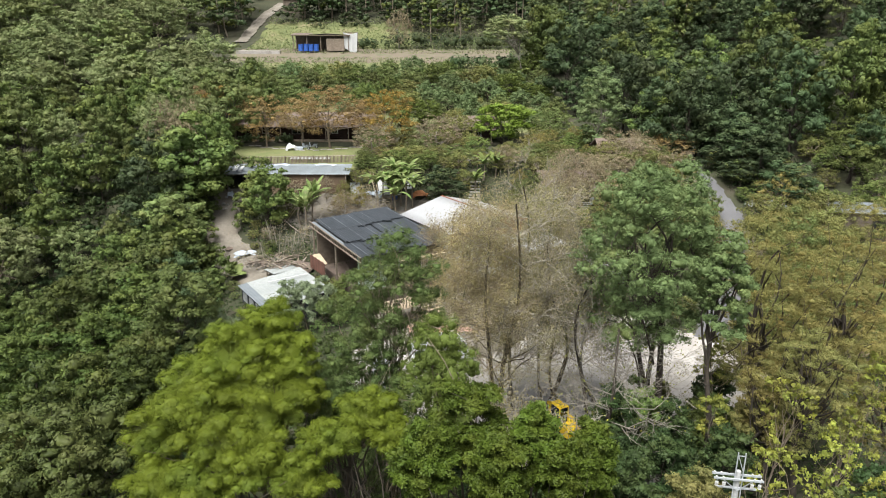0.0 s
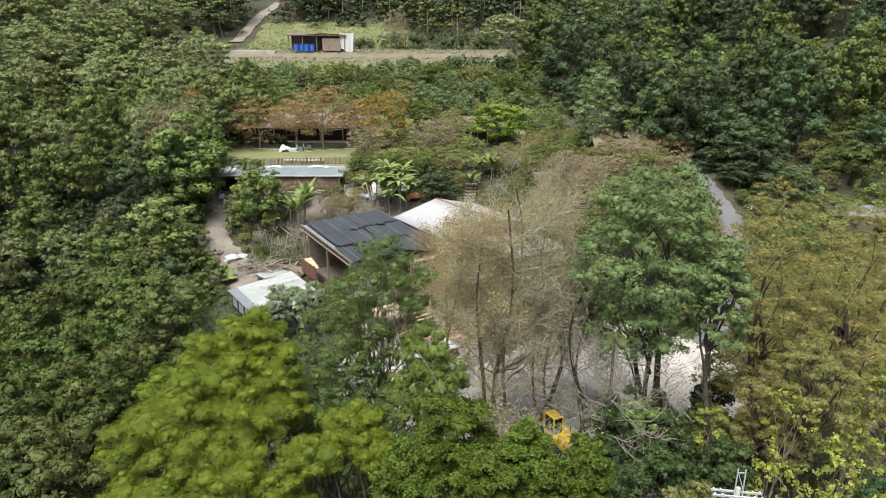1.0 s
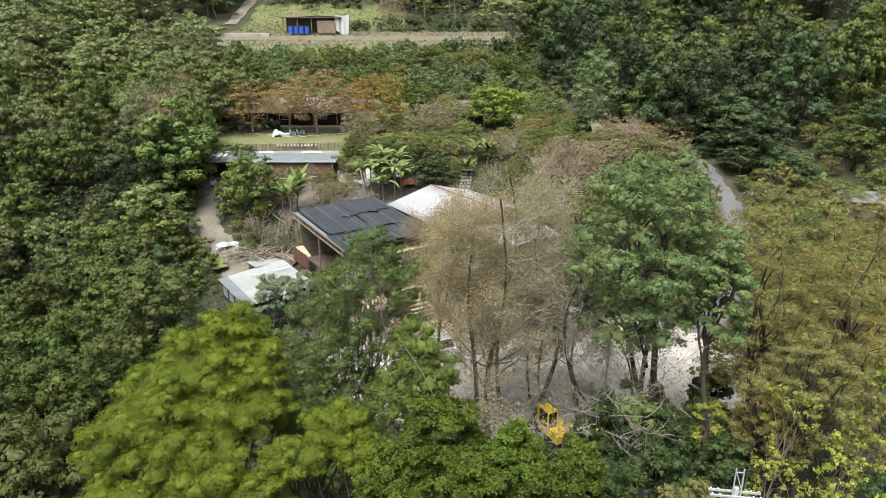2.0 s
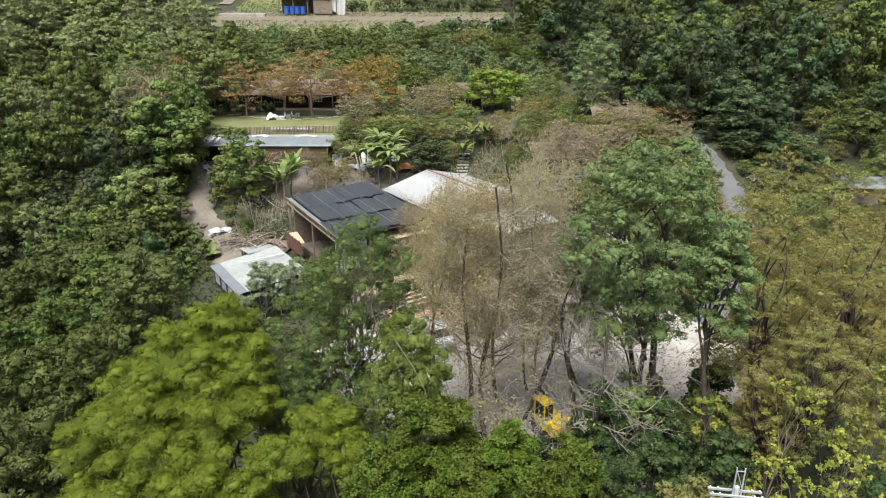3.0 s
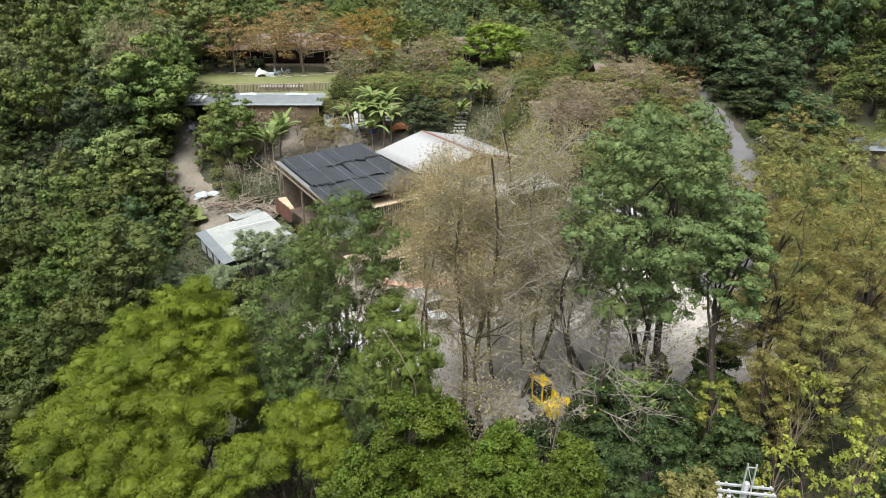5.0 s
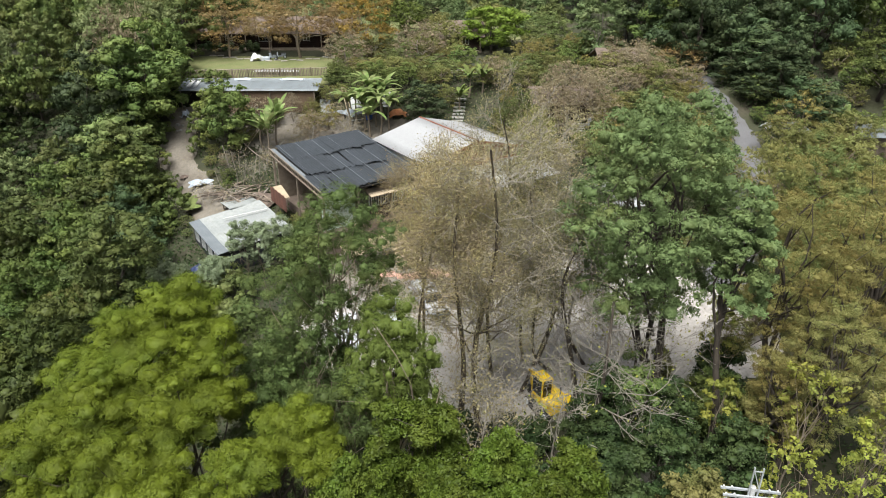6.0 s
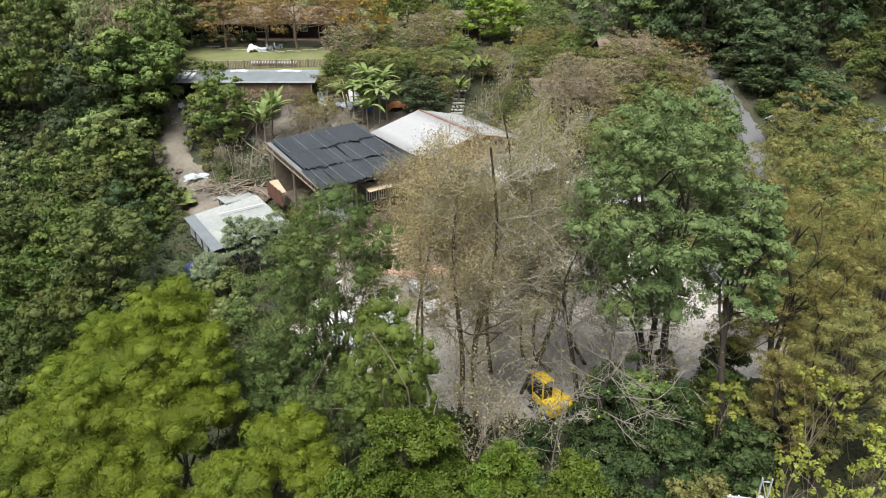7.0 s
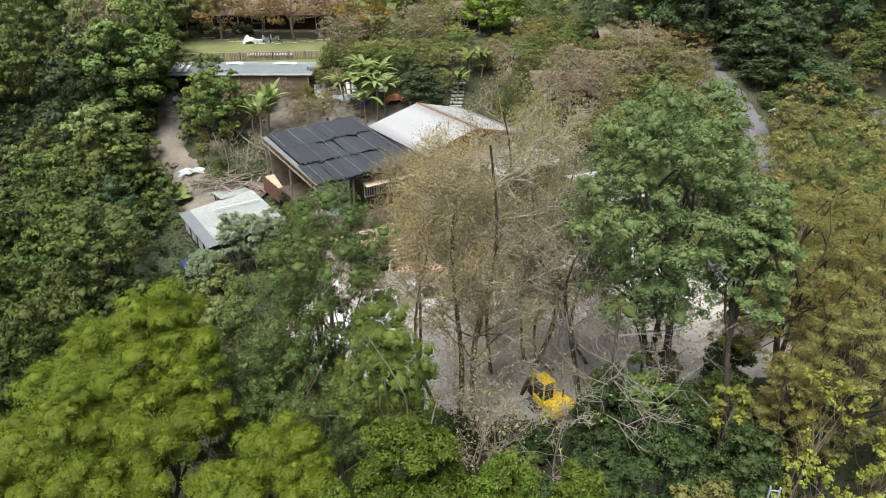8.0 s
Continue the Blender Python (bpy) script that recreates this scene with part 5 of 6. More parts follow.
def window(parent, x, y, z, w, h, face=-1, mat=None, bars=1, depth=0.1):
    """A window on a wall whose outside looks to -y (face -1) or +y; x, z its centre."""
    win = part("window", box(w, 0.04, h, x, y + face * 0.02, z - h / 2), M_GLASS, parent, "dark glass window with pale frame")
    f = 0.09
    for sx in (-1, 1):
        part("frame", box(f, depth, h + f, x + sx * w / 2, y + face * 0.05, z - h / 2 - f / 2), mat or M_WHITE, win)
    for sz in (-1, 1):
        part("frame", box(w + f, depth, f, x, y + face * 0.055, z + sz * h / 2 - f / 2), mat or M_WHITE, win)
    for i in range(bars):
        part("glazing_bar", box(0.05, depth * 0.6, h, x + w * ((i + 1) / (bars + 1) - 0.5), y + face * 0.05, z - h / 2), mat or M_WHITE, win)
    return win


def wall_planks(parent, x0, x1, y, z0, z1, mat, h=0.22, t=0.06, name="board"):
    """Lapped horizontal boards along x."""
    n = max(1, int((z1 - z0) / h))
    bm = box(x1 - x0, t, h * 0.96, 0, 0, 0, m=Matrix.Rotation(radians(4), 4, "X"))
    me = bpy.data.meshes.new(name)
    bm.to_mesh(me)
    bm.free()
    me.materials.append(mat)
    for i in range(n):
        ob = part(name, me, mat, parent)
        ob.location = ((x0 + x1) / 2, y, z0 + i * h)


def dark_roof_house():
    ob = thing("dark_roofed_shed", pose(-6.9, 73.85, 3.0, 0, 0, RF), "open-sided farm shed under dark overlapping roof sheets", "shed")
    part("plinth", box(9.6, 11.2, 3.6, 0.2, 0.2, -3.6, bevel=0.05), M_CABROOF, ob, "dark earth and stone base")
    zb, zf = 5.25, 4.3
    roof = part("roof", box(10.0, 12.2, 0.06, 0, 0, 0, m=Matrix.Rotation(math.atan2(zb - zf, 12), 4, "X")), M_SHADE, ob)
    roof.location = (0, 0, (zb + zf) / 2 - 0.18)
    g = np.random.default_rng(3)
    for r in range(3):
        for c in range(6):
            l, w = 4.35, 1.78
            y = -6 + (r + 0.5) * 4.0 + g.uniform(-0.3, 0.3)
            x = -5.05 + (c + 0.5) * 1.68 + g.uniform(-0.1, 0.1)
            za = zf + (y - l / 2 + 6) / 12 * (zb - zf)
            sh = part("roof_sheet", sheet(w, l, 0.28, 0.028, za, za + l / 12 * (zb - zf), x, y, g.uniform(-0.02, 0.1), 26, 0.22, 40 + r * 6 + c, 0.08), M_DARKSHEET, roof)
            sh.location = (0, 0, -roof.location.z + 0.05 + 0.07 * r + g.uniform(0, 0.09))
            sh.rotation_euler = (g.normal() * 0.006, g.normal() * 0.008, g.normal() * 0.022)
    for c in range(6):
        x = -4.6 + c * 1.85
        part("batten", beam((x, -6.05, zf + 0.2), (x, 6.05, zb + 0.25), 0.04, 0.035), M_HUTDARK, ob)
    # the open lattice beam on its side
    for dz in (0.0, 0.55):
        part("fascia_beam", beam((-5.5, -6.3, zf + 0.05 - dz), (-5.5, 6.4, zb + 0.05 - dz), 0.1, 0.12), M_WOOD, ob, "weathered lattice beam")
    for i in range(18):
        y = -6.1 + i * 0.72
        z = zf + (y + 6) / 12 * (zb - zf)
        part("lattice", beam((-5.5, y, z - 0.5), (-5.5, y + 0.36, z + 0.05), 0.05, 0.05), M_WOOD, ob)
    part("gutter", box(0.5, 12.2, 0.05, -5.25, 0, (zf + zb) / 2 - 0.05, m=Matrix.Rotation(math.atan2(zb - zf, 12), 4, "X")), M_HUTDARK, ob)
    for x in (-5.3, -1.8, 1.7, 4.7):
        for y, z in ((-5.8, zf), (0, (zf + zb) / 2), (5.8, zb)):
            part("post", box(0.16, 0.16, z - 0.1, x, y, 0), M_WOOD, ob)
    part("back_wall", box(10.0, 0.15, zb - 0.3, 0, 5.6, 0), M_WOOD, ob)
    part("inner_wall", box(0.15, 7.0, 4.2, 1.5, 2.0, 0), M_WOOD, ob)
    # front wall: pale panel, white lattice windows, dark doorway
    part("front_wall", box(3.4, 0.14, 3.9, -3.3, -4.6, 0), M_GREENWALL, ob, "pale green boarded wall")
    part("front_wall", box(5.2, 0.14, 1.1, 2.2, -4.6, 0), M_CABIN, ob, "dark timber lower wall")
    part("lintel", box(6.4, 0.14, 0.6, 1.9, -4.6, 3.5), M_CABIN, ob)
    part("awning", box(5.6, 1.5, 0.06, 2.1, -5.6, 3.15, m=Matrix.Rotation(radians(9), 4, "X")), M_PALEWOOD, ob, "beige awning over the veranda")
    for x in (0.4, 1.7, 3.0, 4.2):
        window(ob, x, -4.62, 2.3, 1.0, 1.8, bars=3)
    part("wall_infill", box(0.12, 10.0, 4.2, 4.8, 0.4, 0), M_WOOD, ob)


def white_gable_house():
    ob = thing("white_roofed_house", pose(3.2, 78.4, 3.4, 0, 0, RF), "house with white sheet gable roof and red-brown gable", "house")
    part("body_wall", box(11.0, 0.16, 4.6, 0, 4.7, -1.0), M_WALL, ob)
    part("body_wall", box(11.0, 0.16, 4.9, 0, -4.7, -1.3), M_WALL, ob, "white lower front wall")
    for s in (-1, 1):
        part("body_wall", box(0.16, 9.3, 5.8, s * 5.5, 0, -1.2), M_WALL, ob)
    part("foundation", box(11.4, 10.0, 2.6, 0, 0, -3.6), M_STONE, ob)
    for y in (-4.72, 4.72):
        part("gable", prism([(-5.5, 3.6), (5.5, 3.6), (5.5, 4.85), (0, 6.1), (-5.5, 4.85)], 0.16, axis="y", at=y), M_REDWOOD, ob, "red-brown boarded gable")
    ridge, eave, half, L = 6.3, 4.8, 6.0, 10.6
    for s in (-1, 1):
        roof = part("roof", box(math.hypot(half, ridge - eave), L, 0.05, 0, 0, -0.06), M_SHADE, ob)
        roof.matrix_basis = Matrix.Translation((s * half / 2, 0, (ridge + eave) / 2)) @ Matrix.Rotation(s * math.atan2(ridge - eave, half), 4, "Y")
        for i in range(9):
            w = L / 9
            me = sheet(w + 0.01, math.hypot(half, ridge - eave) + 0.1, w / 5, 0.012, 0, 0, rows=4, seed=i)
            sh = part("roof_sheet", me, M_WHITESHEET, roof)
            sh.matrix_basis = Matrix.Translation((0, -L / 2 + (i + 0.5) * w, 0.03 + 0.002 * (i % 2))) @ Matrix.Rotation(radians(90), 4, "Z")
    part("ridge_cap", beam((0, -L / 2 - 0.05, ridge + 0.06), (0, L / 2 + 0.05, ridge + 0.06), 0.16, 0.05), M_REDWOOD, ob, "red-brown ridge cap")
    for s in (-1, 1):
        part("barge_board", beam((0, -L / 2 - 0.06, ridge - 0.05), (s * half, -L / 2 - 0.06, eave - 0.05), 0.05, 0.22), M_REDWOOD, ob)
    for x in (-3.6, -1.2, 1.4, 3.8):
        window(ob, x, -4.8, 2.0, 1.2, 1.3, bars=1)


def white_canopy(x, y, z, w, l, turn, label):
    b = gz(x, y)
    ob = thing("white_canopy", pose(x, y, b, 0, 0, turn), label, "canopy", "white canopies")
    h = z - b
    for s in (-1, 1):
        for i in range(4):
            me = sheet(w / 4 + 0.04, l / 2 + 0.1, 0.25, 0.015, h - 0.5 if s < 0 else h, h if s < 0 else h - 0.5, -w / 2 + (i + 0.5) * w / 4, s * l / 4, 0.02, 4, 0.01, i)
            part("roof_sheet", me, M_WHITESHEET, ob)
    for sx in (-1, 0, 1):
        for sy in (-1, 1):
            part("post", rod((sx * (w / 2 - 0.2), sy * (l / 2 - 0.2), -0.2), (sx * (w / 2 - 0.2), sy * (l / 2 - 0.2), h - 0.5), 0.05), M_STEEL, ob)
        part("rafter", beam((sx * (w / 2 - 0.2), -l / 2, h - 0.55), (sx * (w / 2 - 0.2), 0, h - 0.06), 0.06, 0.08), M_STEEL, ob)
    part("back_panel", box(w - 0.5, 0.05, h - 0.9, 0, l / 2 - 0.2, 0), M_WALL, ob)


def hut():
    ob = thing("low_hut", pose(-16.7, 68.8, 0.2, 0, 0, RF), "low hut with weathered pale roof and black walls", "hut")
    w, l = 7.2, 8.7
    for i in range(7):
        x = -w / 2 + (i + 0.5) * w / 7
        mat = M_HUTDARK if i == 0 else M_HUTROOF
        za = 2.35 + 0.75 * (i / 7)
        sh = part("roof_sheet", sheet(w / 7 + 0.1, l, 0.3, 0.012, 0, 0, 0, 0, 0.03, 6, 0.03, 60 + i), mat, ob, "slate-grey edge sheet" if i == 0 else "")
        sh.matrix_basis = Matrix.Translation((x, 0, za + 0.06)) @ Matrix.Rotation(-math.atan2(0.75, w), 4, "Y")
    part("roof_bar", rod((-1.0, 2.0, 2.95), (3.2, 1.2, 3.32), 0.06), M_WHITE, ob, "pale pipe lying on the roof")
    for s, h in ((-1, 2.2), (1, 2.9)):
        part("side_wall", box(0.1, l - 0.5, h + 1.5, s * (w / 2 - 0.3), 0, -1.5), M_BLACKWALL, ob)
    for s in (-1, 1):
        part("end_wall", prism([(-w / 2 + 0.3, -1.5), (w / 2 - 0.3, -1.5), (w / 2 - 0.3, 2.9), (-w / 2 + 0.3, 2.25)], 0.1, axis="y", at=s * (l / 2 - 0.3)), M_BLACKWALL, ob)
    for i in range(4):
        y = -3.2 + i * 2.0
        win = part("window", box(0.05, 1.3, 1.0, -w / 2 + 0.22, y, 0.9), M_GREYSHEET, ob, "pale slatted window in the black wall")
        for k in range(5):
            part("slat", box(0.04, 0.05, 1.0, -w / 2 + 0.18, y - 0.55 + k * 0.28, 0.9), M_WHITE, win)
    part("lean_to_roof", box(3.2, 3.0, 0.06, 2.0, 5.6, 2.75, m=Matrix.Rotation(radians(-6), 4, "X")), M_HUTROOF, ob, "small pale lean-to roof")
    for x in (0.6, 3.4):
        part("lean_to_post", box(0.1, 0.1, 2.7, x, 6.8, 0), M_WOOD, ob)


def long_shed():
    ob = thing("long_shed", pose(-21.0, 94.6, 7.4), "long low shed with grey corrugated roof", "shed")
    w, l = 17.2, 4.2
    for i in range(10):
        ww = w / 10
        part("roof_sheet", sheet(ww + 0.06, l, 0.21, 0.022, 2.95 + 0.01 * (i % 2), 3.6 + 0.01 * (i % 2), -w / 2 + (i + 0.5) * ww, 0.1, 0, 4, 0.01, i), M_GREYSHEET, ob)
    part("skylight", box(0.5, 2.4, 0.04, -7.4, 0.0, 3.36, m=Matrix.Rotation(math.atan2(0.65, 4.2), 4, "X")), M_WHITE, ob, "white sheet strip on the roof")
    part("skylight", box(0.4, 2.4, 0.04, -6.6, 0.0, 3.36, m=Matrix.Rotation(math.atan2(0.65, 4.2), 4, "X")), M_WHITE, ob)
    for x, wv in ((-1.4, 2.2), (4.8, 3.0)):
        me = part("roof_cover", crumpled(wv, 1.0, 0.25, int(x * 7 + 50), 12), M_BLUECLOTH, ob, "pale tarpaulin along the ridge")
        me.location = (x, 1.9, 3.48)
    part("back_wall", box(w - 0.6, 0.12, 4.5, 0, 1.7, -1.2), M_WOOD, ob)
    part("front_wall", box(w - 6.0, 0.12, 4.0, 2.4, -1.6, -1.2), M_RUSTWOOD, ob, "rusty-brown boarded front")
    for i in range(7):
        part("post", box(0.12, 0.12, 4.1, -w / 2 + 0.4 + i * 2.72, -1.8, -1.2), M_WOOD, ob)


def terrace_fence():
    z = 10.05
    a, b = Vector((-33.0, 99.7, z)), Vector((-12.6, 101.9, z))
    L = (b - a).length
    turn = math.degrees(math.atan2(b.y - a.y, b.x - a.x))
    ob = thing("terrace_fence", pose(a.x, a.y, z, 0, 0, turn), "weathered timber fence with close upright slats", "fence")
    part("deck_edge", box(L, 0.5, 0.18, L / 2, 0, -0.14), M_WOOD, ob)
    for zz in (0.16, 1.22):
        part("rail", box(L, 0.07, 0.1, L / 2, 0, zz), M_FENCE, ob)
    for i in range(11):
        part("post", box(0.14, 0.14, 1.5, i * L / 10, 0, -0.1), M_WOOD, ob)
    bm = box(0.13, 0.04, 1.1, 0, 0, 0)
    me = bpy.data.meshes.new("slat")
    bm.to_mesh(me)
    bm.free()
    me.materials.append(M_WOOD)
    n = int(L / 0.2)
    for i in range(n):
        s = part("slat", me, M_FENCE, ob)
        s.location = (0.1 + i * 0.2, -0.05, 0.18)
    wall = solid("retaining_wall", box(21, 0.5, 3.0, -22.8, 99.6, 7.2, m=Matrix.Rotation(radians(turn), 4, "Z")), M_STONE, "low dark retaining wall under the lawn", "wall", "structure")
    return wall


def lawn_bench():
    ob = thing("low_platform", pose(-19.4, 102.6, gz(-19.4, 102.6) + 0.1), "long low weathered wooden platform on the lawn", "platform")
    for i in range(6):
        part("plank", box(6.0, 0.2, 0.05, 0, -0.55 + i * 0.22, 0.38), M_POLE, ob)
    for x in (-2.7, 0, 2.7):
        for y in (-0.45, 0.45):
            part("leg", box(0.1, 0.1, 0.38, x, y, 0), M_WOOD, ob)


def cabin(name, x, y, w, d, h, turn, label, wins, doors, roof_h=1.8, over=0.9, base=None):
    z = (gz(x, y) if base is None else base) + 0.05
    ob = thing(name, pose(x, y, z, 0, 0, turn), label, "cabin", "log cabins")
    part("foundation", box(w + 0.2, d + 0.2, 1.2, 0, d / 2, -1.0), M_STONE, ob)
    part("wall", box(w, 0.15, h, 0, 0.08, 0.2), M_CABIN, ob)
    part("wall", box(w, 0.15, h, 0, d - 0.08, 0.2), M_CABIN, ob)
    for s in (-1, 1):
        part("wall", box(0.15, d - 0.32, h, s * (w / 2 - 0.08), d / 2, 0.2), M_CABIN, ob)
        part("gable", prism([(0, h + 0.2), (d, h + 0.2), (d / 2, h + roof_h + 0.1)], 0.15, axis="x", at=s * (w / 2 - 0.08)), M_CABIN, ob)
    wall_planks(ob, -w / 2, w / 2, -0.02, 0.2, h + 0.2, M_CABIN, 0.28)
    for s in (-1, 1):
        ang = math.atan2(roof_h, d / 2)
        rl = math.hypot(d / 2 + over, (d / 2 + over) * math.tan(ang))
        r = part("roof", box(w + 1.0, rl, 0.12, 0, 0, -0.06), M_CABROOF, ob, "brown shingled roof slope")
        r.matrix_basis = Matrix.Translation((0, d / 2 + s * (d / 2 + over) / 2, h + 0.2 + roof_h - math.tan(ang) * (d / 2 + over) / 2)) @ Matrix.Rotation(-s * ang, 4, "X")
        for k in range(7):
            c = part("shingle_course", box(w + 1.0, rl / 7 + 0.03, 0.04, 0, -rl / 2 + (k + 0.5) * rl / 7, 0.06), M_CABROOF, r)
            c.rotation_euler = (radians(1.6) * -s, 0, 0)
    part("ridge_cap", box(w + 1.0, 0.3, 0.08, 0, d / 2, h + 0.2 + roof_h), M_CABROOF, ob)
    for wx, wz, ww, wh in wins:
        window(ob, wx, -0.06, wz, ww, wh)
    for dx in doors:
        dr = part("door", box(0.95, 0.06, 2.05, dx, -0.09, 0.2), M_CABIN, ob)
        part("handle", rod((dx + 0.36, -0.16, 1.15), (dx + 0.36, -0.16, 1.3), 0.02), M_STEEL, dr)
    for i in range(max(3, int(w / 3))):
        px = -w / 2 + 0.2 + i * (w - 0.4) / max(2, int(w / 3) - 1)
        part("porch_post", box(0.14, 0.14, h + 0.1, px, -over + 0.15, 0.1), M_WOOD, ob)
    part("porch_floor", box(w, over + 0.2, 0.2, 0, -over / 2 - 0.1, 0), M_WOOD, ob)
    return ob


def porch_steps(x, y, z, turn, n=4, w=1.3):
    ob = thing("porch_steps", pose(x, y, z, 0, 0, turn), "short flight of grey wooden steps to the cabin porch", "steps")
    for i in range(n):
        part("tread", box(w, 0.32, 0.06, 0, i * 0.28, (i + 1) * 0.18 - 0.06), M_POLE, ob)
    for s in (-1, 1):
        part("stringer", beam((s * w / 2, -0.1, -0.05), (s * w / 2, n * 0.28, n * 0.18 - 0.1), 0.05, 0.2), M_WOOD, ob)


dark_roof_house()
white_gable_house()
white_canopy(10.2, 76.8, 5.9, 8.0, 5.5, RF, "white sheet canopy on steel posts behind bare trees")
white_canopy(18.4, 71.4, 5.4, 5.0, 7.0, 20, "white sheet canopy on steel posts beside the big tree")
hut()
long_shed()
terrace_fence()
lawn_bench()
cabin("log_cabin", -23.2, 119.0, 23.5, 6.0, 2.9, 0, "long dark brown log cabin behind russet cypresses", [(-1.2, 1.85, 1.9, 1.5), (5.2, 1.8, 1.0, 1.2), (-6.8, 1.8, 1.0, 1.2)], [-3.0, 7.0, -9.5], 1.2, over=1.7, base=10.9)
cabin("log_cabin", 17.0, 88.2, 6.6, 5.0, 2.6, 4, "small dark brown log cabin half hidden by trees", [(-0.3, 1.75, 1.15, 1.15)], [1.9], 1.0, base=gz(17, 88) + 0.1)
cabin("log_cabin", 26.2, 98.2, 5.6, 5.0, 2.6, 0, "small dark brown log cabin in the trees", [(0.6, 1.6, 1.0, 1.3)], [-1.4], 1.0, base=10.2)
cabin("log_cabin", 6.0, 116.5, 6.0, 5.0, 2.5, 0, "small dark cabin behind autumn trees", [(0.6, 1.6, 1.0, 1.1)], [-1.4], 1.4)
porch_steps(19.0, 85.9, gz(19.0, 86.0), 4)
# pale upright form of undetermined kind; the cloth and post are made up
cloth = thing("hanging_towel", pose(19.7, 86.0, gz(19.7, 86.0)), "pale upright form beside the steps, built as cloth on a post", "towel")
part("post", rod((0, 0, -0.2), (0, 0, 1.45), 0.04), M_WOOD, cloth)
part("cloth", box(0.42, 0.1, 1.0, 0, -0.06, 0.5, bevel=0.03), M_BLUECLOTH, cloth)


# the shed at the lane's far side and the grey sheet store
def low_store(x, y, w, d, h, turn, label, roof_mat, wall_mat):
    b = gz(x, y)
    ob = thing("low_store", pose(x, y, b, 0, 0, turn), label, "store")
    n = max(3, int(w / 1.2))
    for i in range(n):
        part("roof_sheet", sheet(w / n + 0.05, d + 0.6, 0.22, 0.02, h, h + 0.4, -w / 2 + (i + 0.5) * w / n, 0, 0, 4, 0.01, i), roof_mat, ob)
    part("wall", box(w - 0.3, 0.1, h - 0.05 + 1.0, 0, -d / 2 + 0.1, -1.0), wall_mat, ob)
    part("wall", box(w - 0.3, 0.1, h + 0.25 + 1.0, 0, d / 2 - 0.1, -1.0), wall_mat, ob)
    for s in (-1, 1):
        part("wall", box(0.1, d - 0.3, h + 1.0, s * (w / 2 - 0.2), 0, -1.0), wall_mat, ob)
    # no opening here: a near-black panel puts the entrance's shade into colour
    part("doorway_shade", box(1.4, 0.06, 2.0, 0, -d / 2 + 0.03, 0), M_SHADE, ob, "near-black panel painted as the shade of an entrance")
    return ob


low_store(50.6, 76.8, 10.0, 3.4, 2.5, -10, "low store with a grey roof at the wood's edge", M_HUTDARK, M_WOOD)
low_store(40.2, 79.4, 2.2, 2.0, 2.0, 5, "small grey sheet-metal store among shrubs", M_HUTDARK, M_GREYSHEET)
low_store(-44.4, 221.0, 5.0, 4.0, 3.2, 0, "small brown-grey hut high on the slope", M_CABROOF, M_WOOD)


# the open shelter on the high terrace
def high_shelter():
    b = gz(-30.5, 184) + 0.3
    ob = thing("terrace_shelter", pose(-30.5, 184.0, b), "open timber shelter with dark roof on the high terrace", "shelter")
    part("roof", box(15.0, 5.0, 0.18, 0.5, 0, 3.9, m=Matrix.Rotation(radians(5), 4, "X")), M_CABROOF, ob)
    part("roof_growth", crumpled(9.0, 4.6, 0.5, 9, 16), M_MEADOW, ob, "grass growing over the roof").location = (2.5, 0, 4.0)
    for x in (-6.5, -3, 0.5, 4, 7.5):
        for y in (-2.0, 2.0):
            part("post", box(0.2, 0.2, 3.9, x, y, 0), M_WOOD, ob)
    part("back_wall", box(14.0, 0.15, 3.6, 0.5, 2.2, 0), M_WOOD, ob)
    part("screen", box(4.5, 0.12, 3.0, 4.2, -2.1, 0), M_WOOD, ob, "brown slatted screen")
    t = thing("hanging_sheet", pose(-22.4, 182.0, b), "white sheet hung at the end of the shelter", "sheet")
    part("cloth", curtain(3.6, 4.4, 3, 17), M_WHITE, t).location = (0, 0, 4.5)
    part("line_pole", rod((-1.9, 0.1, 4.55), (1.9, 0.1, 4.5), 0.06), M_WOOD, t)
    for sx in (-1.85, 1.85):
        part("pole", rod((sx, 0.1, -0.2), (sx, 0.1, 4.6), 0.07), M_WOOD, t)
    for i in range(4):
        d = thing("blue_drum", pose(-35.0 + i * 1.3, 181.4 + 0.3 * (i % 2), b - 0.05), "blue plastic storage drum", "drum", "blue drums")
        part("barrel", rod((0, 0, 0), (0, 0, 1.6), 0.62, n=14), M_BLUE, d)
        part("lid", rod((0, 0, 1.6), (0, 0, 1.7), 0.66, n=14), M_BLUE, d)
    w = thing("stone_edging", pose(-45.5, 180.0, gz(-45.5, 180) + 0.1), "pale concrete edging slab on the terrace", "edging")
    part("slab", box(11.0, 1.0, 0.9, 0, 0, 0, bevel=0.06), M_YARD, w)


high_shelter()


